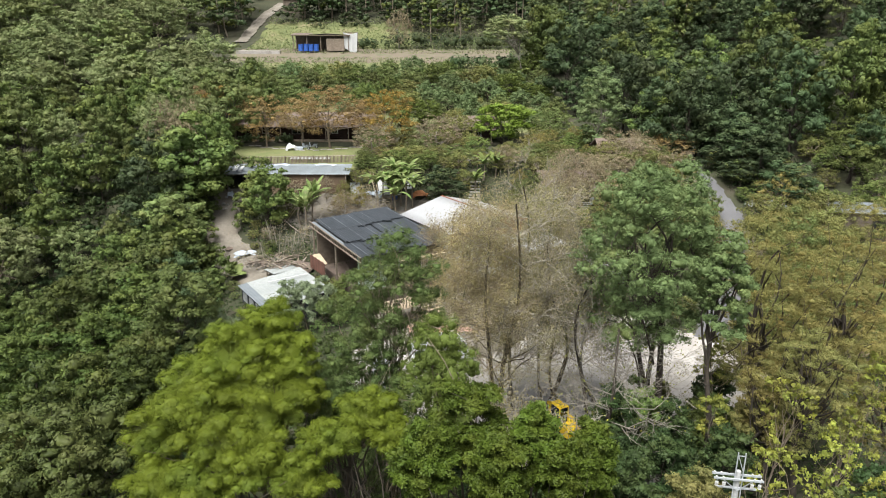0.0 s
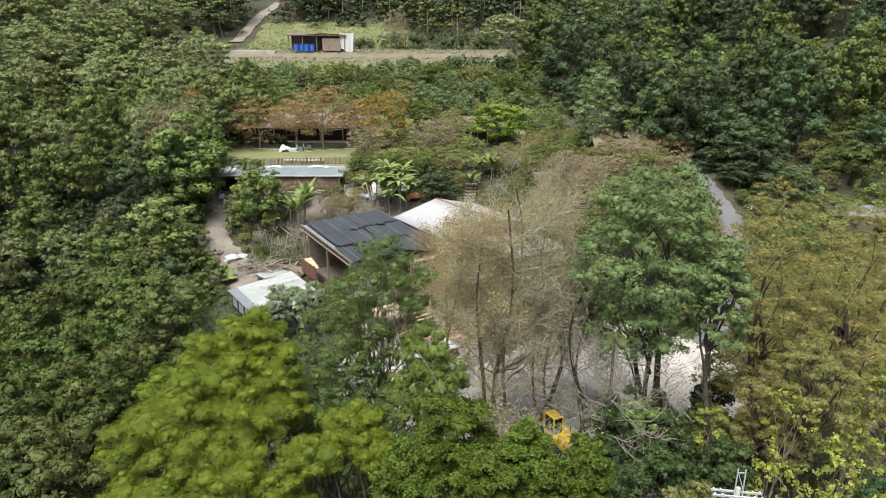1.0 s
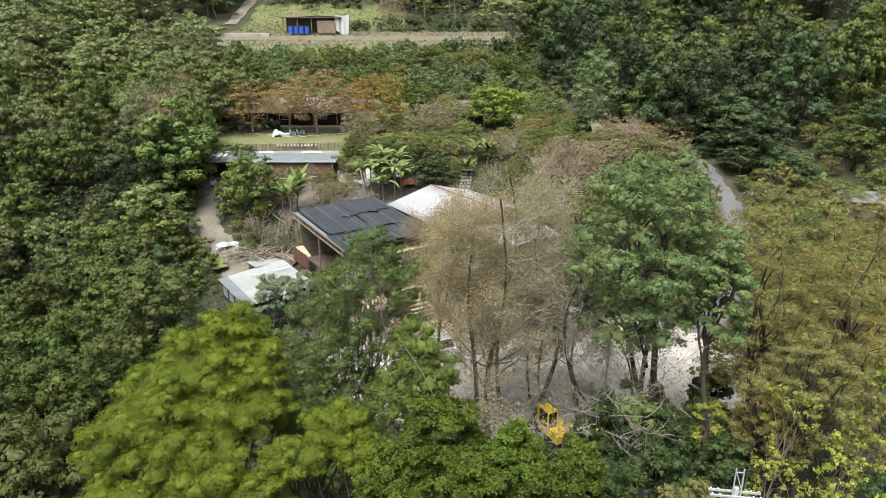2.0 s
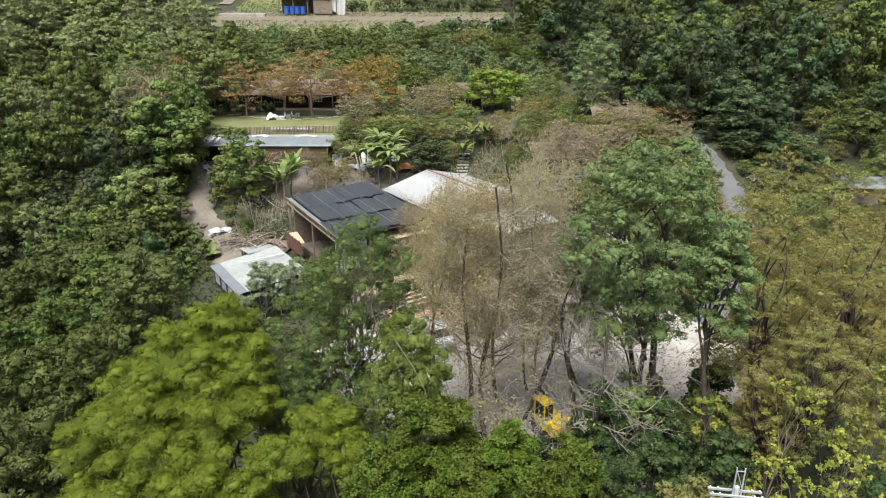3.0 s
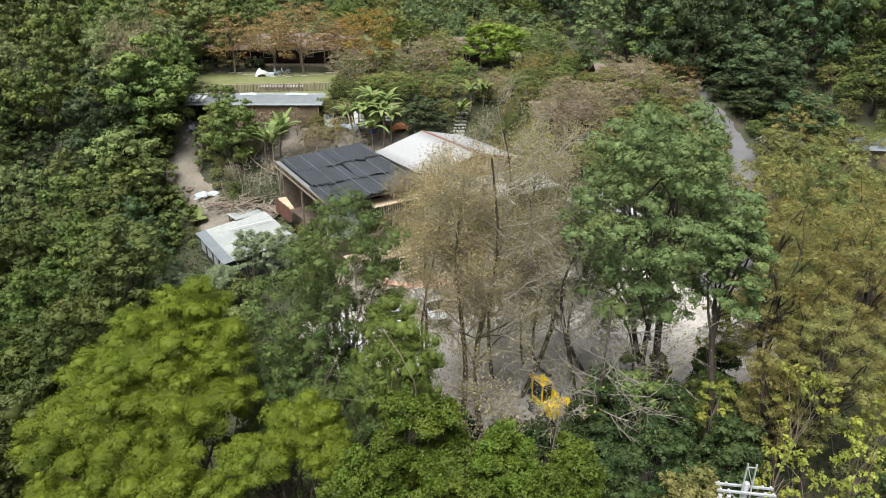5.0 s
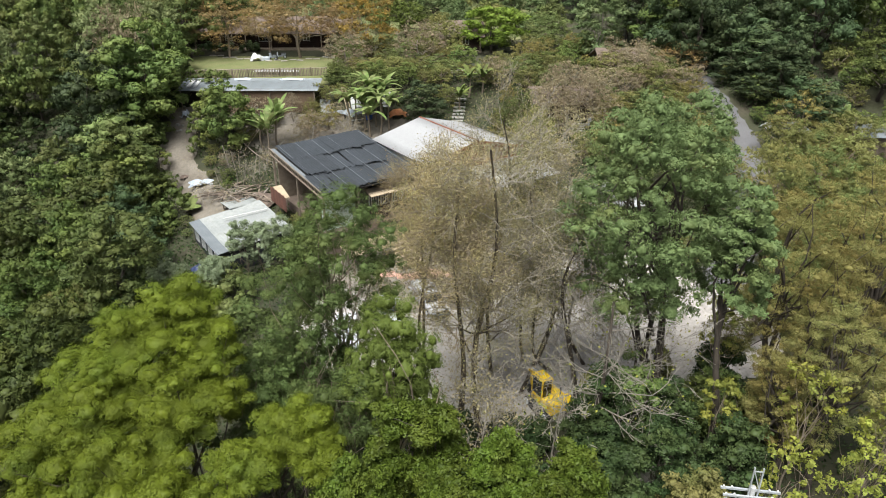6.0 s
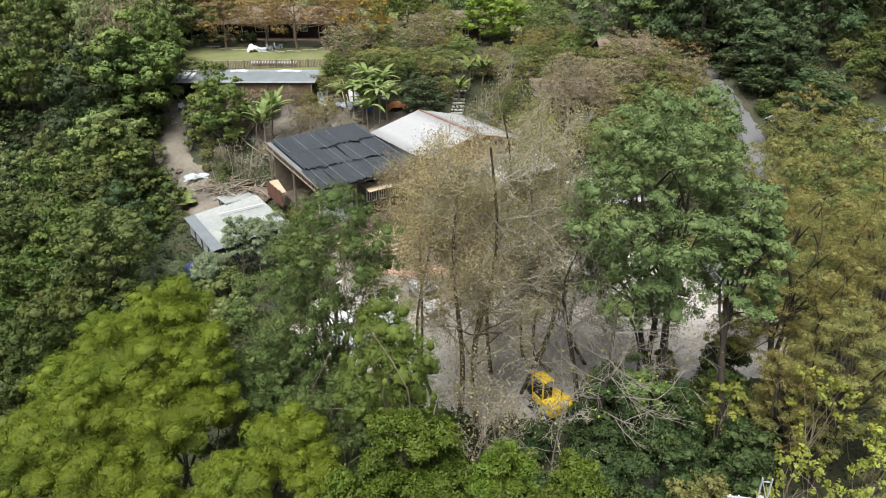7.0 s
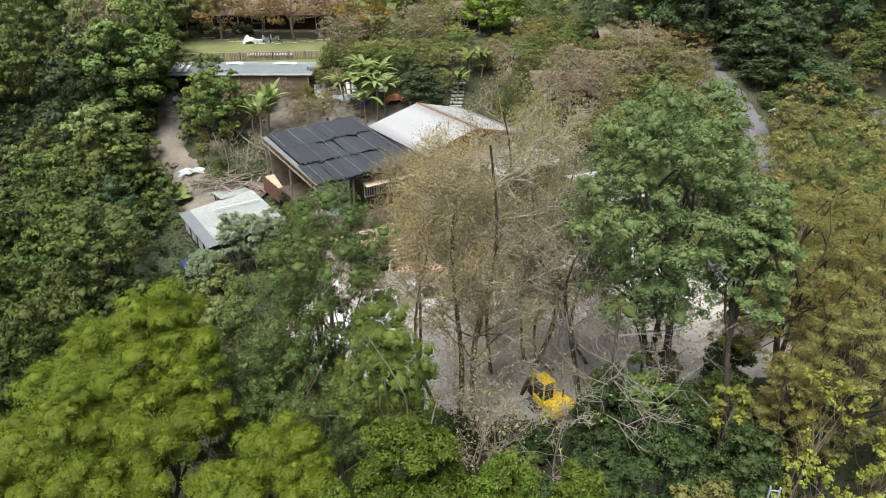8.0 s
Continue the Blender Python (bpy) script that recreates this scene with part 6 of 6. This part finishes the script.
# ---- yard things ----
def excavator():
    ob = thing("excavator", pose(9.3, 45.0, gz(9.3, 45.0) + 0.08, 0, 0, 28) @ Matrix.Diagonal((0.85, 0.85, 0.85, 1)), "yellow tracked excavator with folded boom, parked in the yard", "excavator")
    for s in (-1, 1):
        prof = [(-1.5, 0.25), (-1.25, 0.0), (1.25, 0.0), (1.5, 0.25), (1.5, 0.5), (1.25, 0.75), (-1.25, 0.75), (-1.5, 0.5)]
        tr = part("track", prism(prof, 0.45, axis="x", at=s * 0.85), M_BLACK, ob, "black rubber track")
        for y in (-1.15, 1.15):
            part("sprocket", rod((s * 1.09, y, 0.38), (s * 1.13, y, 0.38), 0.28, n=12), M_STEEL, tr)
    part("undercarriage", box(1.3, 1.6, 0.5, 0, 0, 0.35), M_BLACK, ob)
    house = part("house", box(2.0, 2.3, 0.75, 0, -0.35, 0.95, bevel=0.1), M_YELLOW, ob, "yellow engine housing")
    part("counterweight", prism([(-1.85, 0.95), (-1.2, 0.9), (-1.2, 1.95), (-1.6, 1.95), (-1.85, 1.6)], 2.0, axis="x"), M_YELLOW, house, "rounded yellow counterweight")
    part("grille", box(0.9, 0.03, 0.3, 0.3, -1.53, 1.35), M_BLACK, house)
    cab = part("cab", box(0.95, 1.3, 1.5, -0.5, 0.1, 1.65, bevel=0.06), M_GLASS, ob, "dark glazed cab")
    part("roof", box(1.0, 1.35, 0.1, -0.5, 0.1, 3.14, bevel=0.03), M_YELLOW, cab)
    for sx in (-1, 1):
        for sy in (-1, 1):
            part("pillar", box(0.09, 0.09, 1.5, -0.5 + sx * 0.45, 0.1 + sy * 0.62, 1.65), M_YELLOW, cab)
    part("exhaust", rod((0.6, -0.8, 1.7), (0.6, -0.8, 2.3), 0.05), M_BLACK, ob)
    boom = part("boom", prism([(0.6, 1.5), (0.9, 1.3), (1.6, 2.0), (2.6, 1.75), (2.65, 2.05), (1.5, 2.4)], 0.32, axis="x", at=0.25), M_YELLOW, ob, "yellow boom folded low")
    part("ram", rod((0.25, 1.0, 1.35), (0.25, 1.6, 2.0), 0.06), M_STEEL, boom)
    arm = part("arm", prism([(2.4, 2.15), (2.75, 2.0), (2.3, 0.6), (2.05, 0.65)], 0.26, axis="x", at=0.25), M_YELLOW, ob, "yellow dipper arm")
    part("bucket", prism([(1.95, 0.75), (2.45, 0.7), (2.5, 0.2), (2.2, 0.0), (1.8, 0.15)], 0.7, axis="x", at=0.25), M_BLACK, arm)
    part("ram", rod((0.25, 1.5, 2.42), (0.25, 2.5, 2.2), 0.06), M_STEEL, boom)


def car(x, y, turn, label, name="car", pickup=False, L=4.4, W=1.75):
    b = gz(x, y) + 0.07
    ob = thing(name, pose(x, y, b, 0, 0, turn), label, "car", "parked cars")
    h = L / 2
    body = prism([(-h, 0.35), (h, 0.35), (h, 0.62), (h - 0.1, 0.78), (h - 1.15, 0.95), (-h + 0.05, 0.98), (-h, 0.7)], W, axis="x")
    bmesh.ops.bevel(body, geom=list(body.edges), offset=0.05, segments=2, affect="EDGES")
    part("body", body, M_CARWHITE, ob, "white painted body")
    back = -h + (2.0 if pickup else 0.25)
    roof_back = back + (0.15 if pickup else 0.55)
    green = part("greenhouse", prism([(back, 0.96), (h - 1.15, 0.93), (h - 1.85, 1.44), (roof_back, 1.46)], W - 0.16, axis="x"), M_GLASS, ob, "dark glass cabin")
    part("roof", prism([(roof_back - 0.06, 1.43), (h - 1.8, 1.43), (h - 1.9, 1.52), (roof_back + 0.1, 1.53)], W - 0.14, axis="x"), M_CARWHITE, ob)
    for s in (-1, 1):
        for p0, p1 in (((h - 1.15, 0.95), (h - 1.83, 1.46)), ((back, 0.96), (roof_back, 1.46)), ((0.1, 0.96), (0.1, 1.46))):
            part("pillar", beam((s * (W / 2 - 0.09), p0[0], p0[1]), (s * (W / 2 - 0.12), p1[0], p1[1]), 0.07, 0.09), M_CARWHITE, green)
        for yy in (-h + 0.85, h - 0.85):
            wh = part("wheel", rod((s * (W / 2 - 0.2), yy, 0.33), (s * (W / 2 + 0.01), yy, 0.33), 0.33, n=18), M_BLACK, ob)
            part("rim", rod((s * (W / 2 - 0.02), yy, 0.33), (s * (W / 2 + 0.025), yy, 0.33), 0.2, n=12), M_STEEL, wh)
        part("headlight", box(0.4, 0.12, 0.14, s * (W / 2 - 0.32), h - 0.08, 0.6, bevel=0.02), M_STEEL, ob)
        part("mirror", box(0.18, 0.1, 0.12, s * (W / 2 + 0.08), h - 1.35, 0.98, bevel=0.02), M_CARWHITE, ob)
    part("grille", box(0.85, 0.06, 0.14, 0, h, 0.5), M_BLACK, ob)
    part("bumper", box(W - 0.1, 0.14, 0.2, 0, h, 0.3, bevel=0.04), M_HUTDARK, ob)
    if pickup:
        for s in (-1, 1):
            part("bed_side", box(0.06, 1.9, 0.4, s * (W / 2 - 0.05), -h + 0.98, 0.95), M_CARWHITE, ob)
        part("tailgate", box(W - 0.15, 0.06, 0.4, 0, -h + 0.05, 0.95), M_CARWHITE, ob)
        part("bed_floor", box(W - 0.2, 1.85, 0.04, 0, -h + 1.0, 0.96), M_HUTDARK, ob)
    return ob


excavator()
car(1.4, 58.2, 205, "white pickup with loaded bed parked at the yard's edge", "pickup_truck", True, 4.7)
car(-1.7, 56.4, 192, "white car with dark windscreen parked beside the pickup", "car")
car(-4.9, 53.4, 188, "white car half hidden under the trees", "car", False, 4.1)
load = thing("truck_load", pose(1.0, 59.6, gz(1, 59.6) + 1.07, 0, 0, 205), "white sacks and scrap heaped in the pickup bed", "load")
for i in range(6):
    s = part("sack", crumpled(0.7, 0.6, 0.5, 70 + i, 8), M_WHITE if i % 2 else M_POLE, load)
    s.location = (-0.5 + 0.5 * (i % 3), -0.35 + 0.6 * (i // 3), 0)


def utility_pole():
    b = gz(16.0, 31.2) - 0.3
    H = 6.9 - b
    ob = thing("utility_pole", pose(16.0, 31.2, b, 0, 0, -9), "concrete utility pole with galvanised cross-arms and insulators", "utility pole")
    part("pole", rod((0, 0, 0), (0, 0, H), 0.19, 0.13, 14), M_POLE, ob, "grey concrete pole")
    for s in (-1, 1):
        part("riser", beam((s * 0.2, -0.12, H - 1.9), (s * 0.19, -0.12, H + 1.2), 0.08, 0.05), M_STEEL, ob, "upright steel channel")
    part("riser_tie", beam((-0.2, -0.12, H + 1.0), (0.2, -0.12, H + 1.0), 0.04, 0.04), M_STEEL, ob)
    part("riser_brace", beam((-0.16, -0.13, H + 1.0), (0.16, -0.13, H + 0.1), 0.035, 0.035), M_STEEL, ob)
    for y in (-0.22, 0.22):
        ar = part("cross_arm", box(2.55, 0.09, 0.1, 0, y, H - 0.45), M_STEEL, ob, "galvanised steel cross-arm")
        for x in (-1.15, -0.8, 0.8, 1.15):
            ins = part("insulator", rod((x, y, H - 0.35), (x, y, H - 0.28), 0.05, n=8), M_WHITE, ar)
    part("cross_arm", box(2.0, 0.08, 0.09, 0.0, -0.1, H - 1.05), M_STEEL, ob)
    for i, x in enumerate((-1.1, -0.72, 0.72, 1.1)):
        st = part("insulator_string", rod((x, -0.2, H - 0.5), (x, -0.2, H - 0.62), 0.02), M_STEEL, ob)
        for k in range(3):
            part("disc", rod((x, -0.2, H - 0.66 - k * 0.1), (x, -0.2, H - 0.7 - k * 0.1), 0.1, 0.06, 10), M_WHITE, st)
    for s in (-1, 1):
        part("brace", beam((s * 0.85, -0.1, H - 0.45), (0, -0.15, H - 1.15), 0.04, 0.04), M_STEEL, ob)


utility_pole()


# the deck below the dark roof
def deck():
    ob = thing("timber_deck", pose(-3.4, 65.6, 2.5, 0, 0, RF), "raised pale timber deck with an upright baluster rail", "deck")
    for i in range(10):
        part("plank", box(6.4, 0.24, 0.05, 0, -1.2 + i * 0.27, 0), M_PALEWOOD, ob)
    for x in (-3, 0, 3):
        for y in (-1.1, 1.1):
            part("post", box(0.14, 0.14, 2.6, x, y, -2.6), M_WOOD, ob)
    part("rail", box(6.4, 0.1, 0.08, 0, -1.25, 1.0), M_PALEWOOD, ob)
    for i in range(17):
        part("baluster", box(0.09, 0.05, 0.95, -3.1 + i * 0.385, -1.25, 0.05), M_PALEWOOD, ob)
    for i in range(5):
        part("stair_tread", box(2.4, 0.3, 0.06, 2.0, -1.5 - i * 0.3, -0.25 - i * 0.3), M_PALEWOOD, ob)


deck()
fp = thing("board_fence", pose(-14.4, 73.6, 3.4, 0, 0, RF - 90), "red-brown board fence panel at the shed's side", "fence")
for i in range(13):
    part("board", box(0.28, 0.05, 1.5 + 0.05 * (i % 3), -0.5 + i * 0.3, 0, 0), M_DARKRED, fp)
for z in (0.3, 1.2):
    part("rail", box(4.0, 0.08, 0.1, 1.3, 0.06, z), M_WOOD, fp)
mt = thing("old_mattress", pose(-13.9, 73.2, 4.2, 0, 18, RF - 90), "pale mattress leaning on the board fence", "mattress")
part("pad", box(2.2, 0.9, 0.18, 0, 0.4, 0.3, bevel=0.05), M_PALEWOOD, mt)


def heap(name, x, y, sx, sy, sz, mat, label, category, seed, turn=0):
    ob = thing(name, pose(x, y, gz(x, y) + 0.08, 0, 0, turn), label, category)
    part("cloth", crumpled(sx, sy, sz, seed), mat, ob)
    return ob


heap("tarpaulin", -24.0, 80.7, 2.6, 1.3, 0.7, M_BLUECLOTH, "crumpled pale blue and white tarpaulin on the trail", "tarpaulin", 1, 15)
heap("tarpaulin", -2.7, 92.2, 2.2, 1.3, 1.0, M_ORANGE, "orange tarpaulin over a heap of goods", "tarpaulin", 2, 10)
heap("tarpaulin", -18.8, 63.4, 2.4, 2.2, 1.3, M_NAVY, "dark navy tarpaulin heap beside the hut", "tarpaulin", 3, 40)
heap("tarpaulin", -28.6, 92.0, 1.0, 0.8, 1.1, M_BLUECLOTH, "pale sack beside the long shed", "sack", 4, 0)
heap("tarpaulin", -9.0, 92.4, 3.0, 1.6, 0.8, M_BLUECLOTH, "pale plastic sheeting behind the shed", "tarpaulin", 5, -20)
heap("tarpaulin", 39.0, 83.0, 1.3, 1.2, 0.7, M_HUTROOF, "grey weathered cover over goods beside the lane", "tarpaulin", 6, 20)

gd = np.random.default_rng(77)
pile = thing("timber_pile", pose(-19.6, 78.2, gz(-19.6, 78.2) + 0.1), "untidy pile of old planks and poles", "timber pile")
for i in range(34):
    a, L = gd.uniform(-0.5, 0.7) + (1.2 if i % 5 == 0 else 0), gd.uniform(1.5, 3.8)
    x, y, z = gd.uniform(-2.4, 2.6), gd.uniform(-2.2, 1.6), 0.06 + 0.05 * (i % 8)
    part("plank", beam((x - math.cos(a) * L / 2, y - math.sin(a) * L / 2, z), (x + math.cos(a) * L / 2, y + math.sin(a) * L / 2, z + gd.uniform(0, 0.35)), 0.16, 0.05), M_WOOD if i % 4 else M_CABROOF, pile)
for i in range(7):
    x, y = gd.uniform(-22, -16), gd.uniform(75.5, 82)
    z = gz(x, y)
    p = thing("leaning_pole", pose(x, y, z), "thin grey pole leaning over the debris", "pole", "leaning poles")
    part("shaft", rod((0, 0, -0.1), (gd.uniform(-1.2, 1.2), gd.uniform(-0.6, 0.8), gd.uniform(2.2, 3.6)), 0.045, 0.03), M_TWIG, p)
heap2 = thing("scrap_heap", pose(-17.2, 76.6, gz(-17.2, 76.6) + 0.05), "heap of dark scrap timber and rubble", "scrap heap")
part("rubble", crumpled(4.6, 3.6, 0.8, 31, 18), M_CABROOF, heap2)
for i in range(22):
    a, L = gd.uniform(0, 3.1), gd.uniform(1.0, 2.6)
    x, y, z = gd.uniform(-2.0, 2.0), gd.uniform(-1.5, 1.5), gd.uniform(0.45, 0.8)
    part("plank", beam((x - math.cos(a) * L / 2, y - math.sin(a) * L / 2, z - 0.15), (x + math.cos(a) * L / 2, y + math.sin(a) * L / 2, z + gd.uniform(0, 0.4)), 0.14, 0.05), M_WOOD if i % 4 else M_FENCE, heap2)
hose = thing("garden_pipe", pose(0, 0, 0), "pale plastic pipe looped over the bank", "pipe")
hv, hq = tubes([(np.array([(-20.4 + 5.2 * t, 85.4 - 3.4 * t, gz(-20.4 + 5.2 * t, 85.4 - 3.4 * t) + 1.7 - 3.0 * t * (1 - t) - 0.6 * t) for t in np.linspace(0, 1, 14)]), 0.05, 0.05)], 6)
part("tube", raw_mesh("tube", hv, hq, [M_FENCE]), None, hose)
for i in range(26):
    x = gd.uniform(-30.2, -20.5)
    y = 79 + (-20 - x) * 1.35 + gd.uniform(-2.2, 2.2)
    if not bool(near_line(np.array(x), np.array(y), TRAIL, 2.1)):
        continue
    st = thing("loose_stone", pose(x, y, gz(x, y) + 0.1, 0, 0, gd.uniform(0, 360)), "rough stone lying on the trail", "stone", "loose stones")
    s = gd.uniform(0.18, 0.45)
    part("stone", box(s * 1.4, s, s * 0.7, bevel=s * 0.22), M_STONE, st)
for i in range(9):
    x, y, a = gd.uniform(-12, -5), gd.uniform(90, 93.4), gd.uniform(0, 3.1)
    p = thing("loose_board", pose(x, y, gz(x, y) + 0.15, gd.uniform(-12, 12), gd.uniform(-10, 10), math.degrees(a)), "loose sawn board lying in the courtyard", "board", "loose boards")
    part("board", box(gd.uniform(1.2, 2.6), 0.3, 0.05), M_PALEWOOD if i % 2 else M_POLE, p)
# goods and scrap on the court behind the shed
def ladder(x, y, turn, tilt, L):
    ob = thing("ladder", pose(x, y, gz(x, y) + 0.1, tilt, 0, turn), "pale wooden ladder leaning over scrap", "ladder")
    for s in (-1, 1):
        part("rail", box(0.08, 0.05, L, s * 0.22, 0, 0), M_PALEWOOD, ob)
    for k in range(int(L / 0.35)):
        part("rung", rod((-0.22, 0, 0.25 + k * 0.35), (0.22, 0, 0.25 + k * 0.35), 0.025), M_PALEWOOD, ob)


def crate(x, y, turn, w, h, mat, label):
    ob = thing("crate", pose(x, y, gz(x, y) + 0.09, 0, 0, turn), label, "crate", "crates")
    for s in (-1, 1):
        for k in range(3):
            part("slat", box(w, 0.03, h / 3 * 0.8, 0, s * w * 0.35, k * h / 3), mat, ob)
            part("slat", box(0.03, w * 0.7, h / 3 * 0.8, s * w * 0.5, 0, k * h / 3), mat, ob)
    part("bottom", box(w, w * 0.7, 0.03, 0, 0, 0), mat, ob)


ladder(-8.4, 91.8, 25, -38, 4.2)
ladder(-20.4, 86.2, -40, -50, 3.0)
for x, y, turn, w, h, m, label in [(-9.8, 91.6, 12, 1.0, 0.6, M_PALEWOOD, "pale slatted crate on bare earth"), (-10.9, 91.9, 40, 0.9, 0.55, M_WOOD, "weathered slatted crate on bare earth"),
                                   (-7.2, 92.8, -15, 1.1, 0.7, M_POLE, "pale grey slatted crate behind the shed"), (-12.4, 90.6, 5, 0.9, 0.6, M_WOOD, "weathered slatted crate on bare earth"),
                                   (-6.2, 91.6, 60, 0.8, 0.5, M_BLUE, "blue slatted crate behind the shed")]:
    crate(x, y, turn, w, h, m, label)
for x, y, turn, tilt in [(-7.8, 93.4, 20, 62), (-4.3, 93.8, -10, 70), (-11.6, 92.6, 8, 55)]:
    p = thing("plywood_board", pose(x, y, gz(x, y) + 0.08, tilt, 0, turn), "pale plywood board leaning on goods", "board", "plywood boards")
    part("sheet", box(1.3, 1.9, 0.04, 0, 0.95, 0, bevel=0.01), M_WHITE if tilt > 60 else M_HUTROOF, p)
heap("tarpaulin", -12.6, 84.8, 2.4, 1.6, 0.9, M_NAVY, "dark tarpaulin heap under the round tree", "tarpaulin", 11, 30)
heap("tarpaulin", -26.4, 82.4, 1.2, 0.8, 0.35, M_CABROOF, "brown rag heap on the trail", "rags", 12, 60)
heap("earth_heap", -8.6, 89.4, 3.6, 2.0, 0.7, M_DIRT, "low heap of grey-beige earth", "earth heap", 13, 10)
for i in range(8):
    st = thing("stone_step", pose(4.6 + 0.08 * i, 90.6 + i * 0.62, gz(4.7, 90.6 + i * 0.62) + 0.05, 0, 0, gd.uniform(-6, 6)), "rough grey stone step in the bank", "step", "garden steps")
    part("slab", box(1.5, 0.5, 0.2, bevel=0.03), M_STONE, st)
for i in range(18):
    t = i / 17
    x, y = -31 + 19 * t, 113.2 - 3.4 * math.sin(t * 3.0) + 0.6 * (i % 2)
    st = thing("stepping_stone", pose(x, y, gz(x, y) + 0.11, 0, 0, gd.uniform(-20, 20)), "pale flat stepping stone set in the lawn", "stepping stone", "stepping stones")
    part("slab", box(0.95, 0.5, 0.06, bevel=0.02), M_YARD, st)


def scooter(x, y, turn):
    ob = thing("scooter", pose(x, y, gz(x, y) + 0.1, 0, 0, turn), "dark motor scooter with pale blue legshield", "scooter")
    for s in (-1, 1):
        wh = part("wheel", rod((-0.06, s * 0.62, 0.25), (0.06, s * 0.62, 0.25), 0.25, n=16), M_BLACK, ob)
        part("rim", rod((-0.07, s * 0.62, 0.25), (0.07, s * 0.62, 0.25), 0.14, n=10), M_STEEL, wh)
    part("body", prism([(-0.75, 0.45), (-0.1, 0.3), (0.3, 0.28), (0.3, 0.4), (-0.05, 0.45), (-0.15, 0.72), (-0.8, 0.75)], 0.32, axis="x"), M_HUTDARK, ob)
    part("legshield", prism([(0.3, 0.3), (0.42, 0.3), (0.5, 0.95), (0.4, 0.98)], 0.36, axis="x"), M_BLUECLOTH, ob)
    part("seat", box(0.28, 0.72, 0.1, 0, -0.42, 0.74, bevel=0.03), M_BLACK, ob)
    part("handlebar", rod((-0.33, 0.38, 1.02), (0.33, 0.38, 1.02), 0.02), M_BLACK, ob)
    part("fork", rod((0, 0.42, 0.95), (0, 0.62, 0.25), 0.04), M_STEEL, ob)


scooter(-21.6, 110.6, 60)
scooter(-20.6, 111.4, 100)
cv = thing("covered_cart", pose(-23.8, 110.2, gz(-23.8, 110.2) + 0.1, 0, 0, 12), "small cart under a white sheet on the lawn", "cart")
part("cover", crumpled(1.7, 1.2, 1.1, 8, 14), M_WHITE, cv)
part("box", box(1.0, 0.8, 0.45, 1.3, 0.1, 0, bevel=0.04), M_BLUECLOTH, cv)

# concrete kerb block below the yard
kb = thing("concrete_block", pose(14.4, 38.8, gz(14.4, 38.8), 0, 0, 18), "pale concrete wall end among the thickets", "block")
part("block", box(2.4, 0.7, 1.2, bevel=0.06), M_YARD, kb)
# brick-paved strip at the yard's far edge
patch("brick_apron", lambda X, Y: (np.abs(X - 0.3) < 3.6) & (np.abs(Y - 63.2) < 0.9), -5, 6, 61, 66, M_PINKPAVE, "strip of pink brick paving by the shed", "paving", 0.4, 0.16)
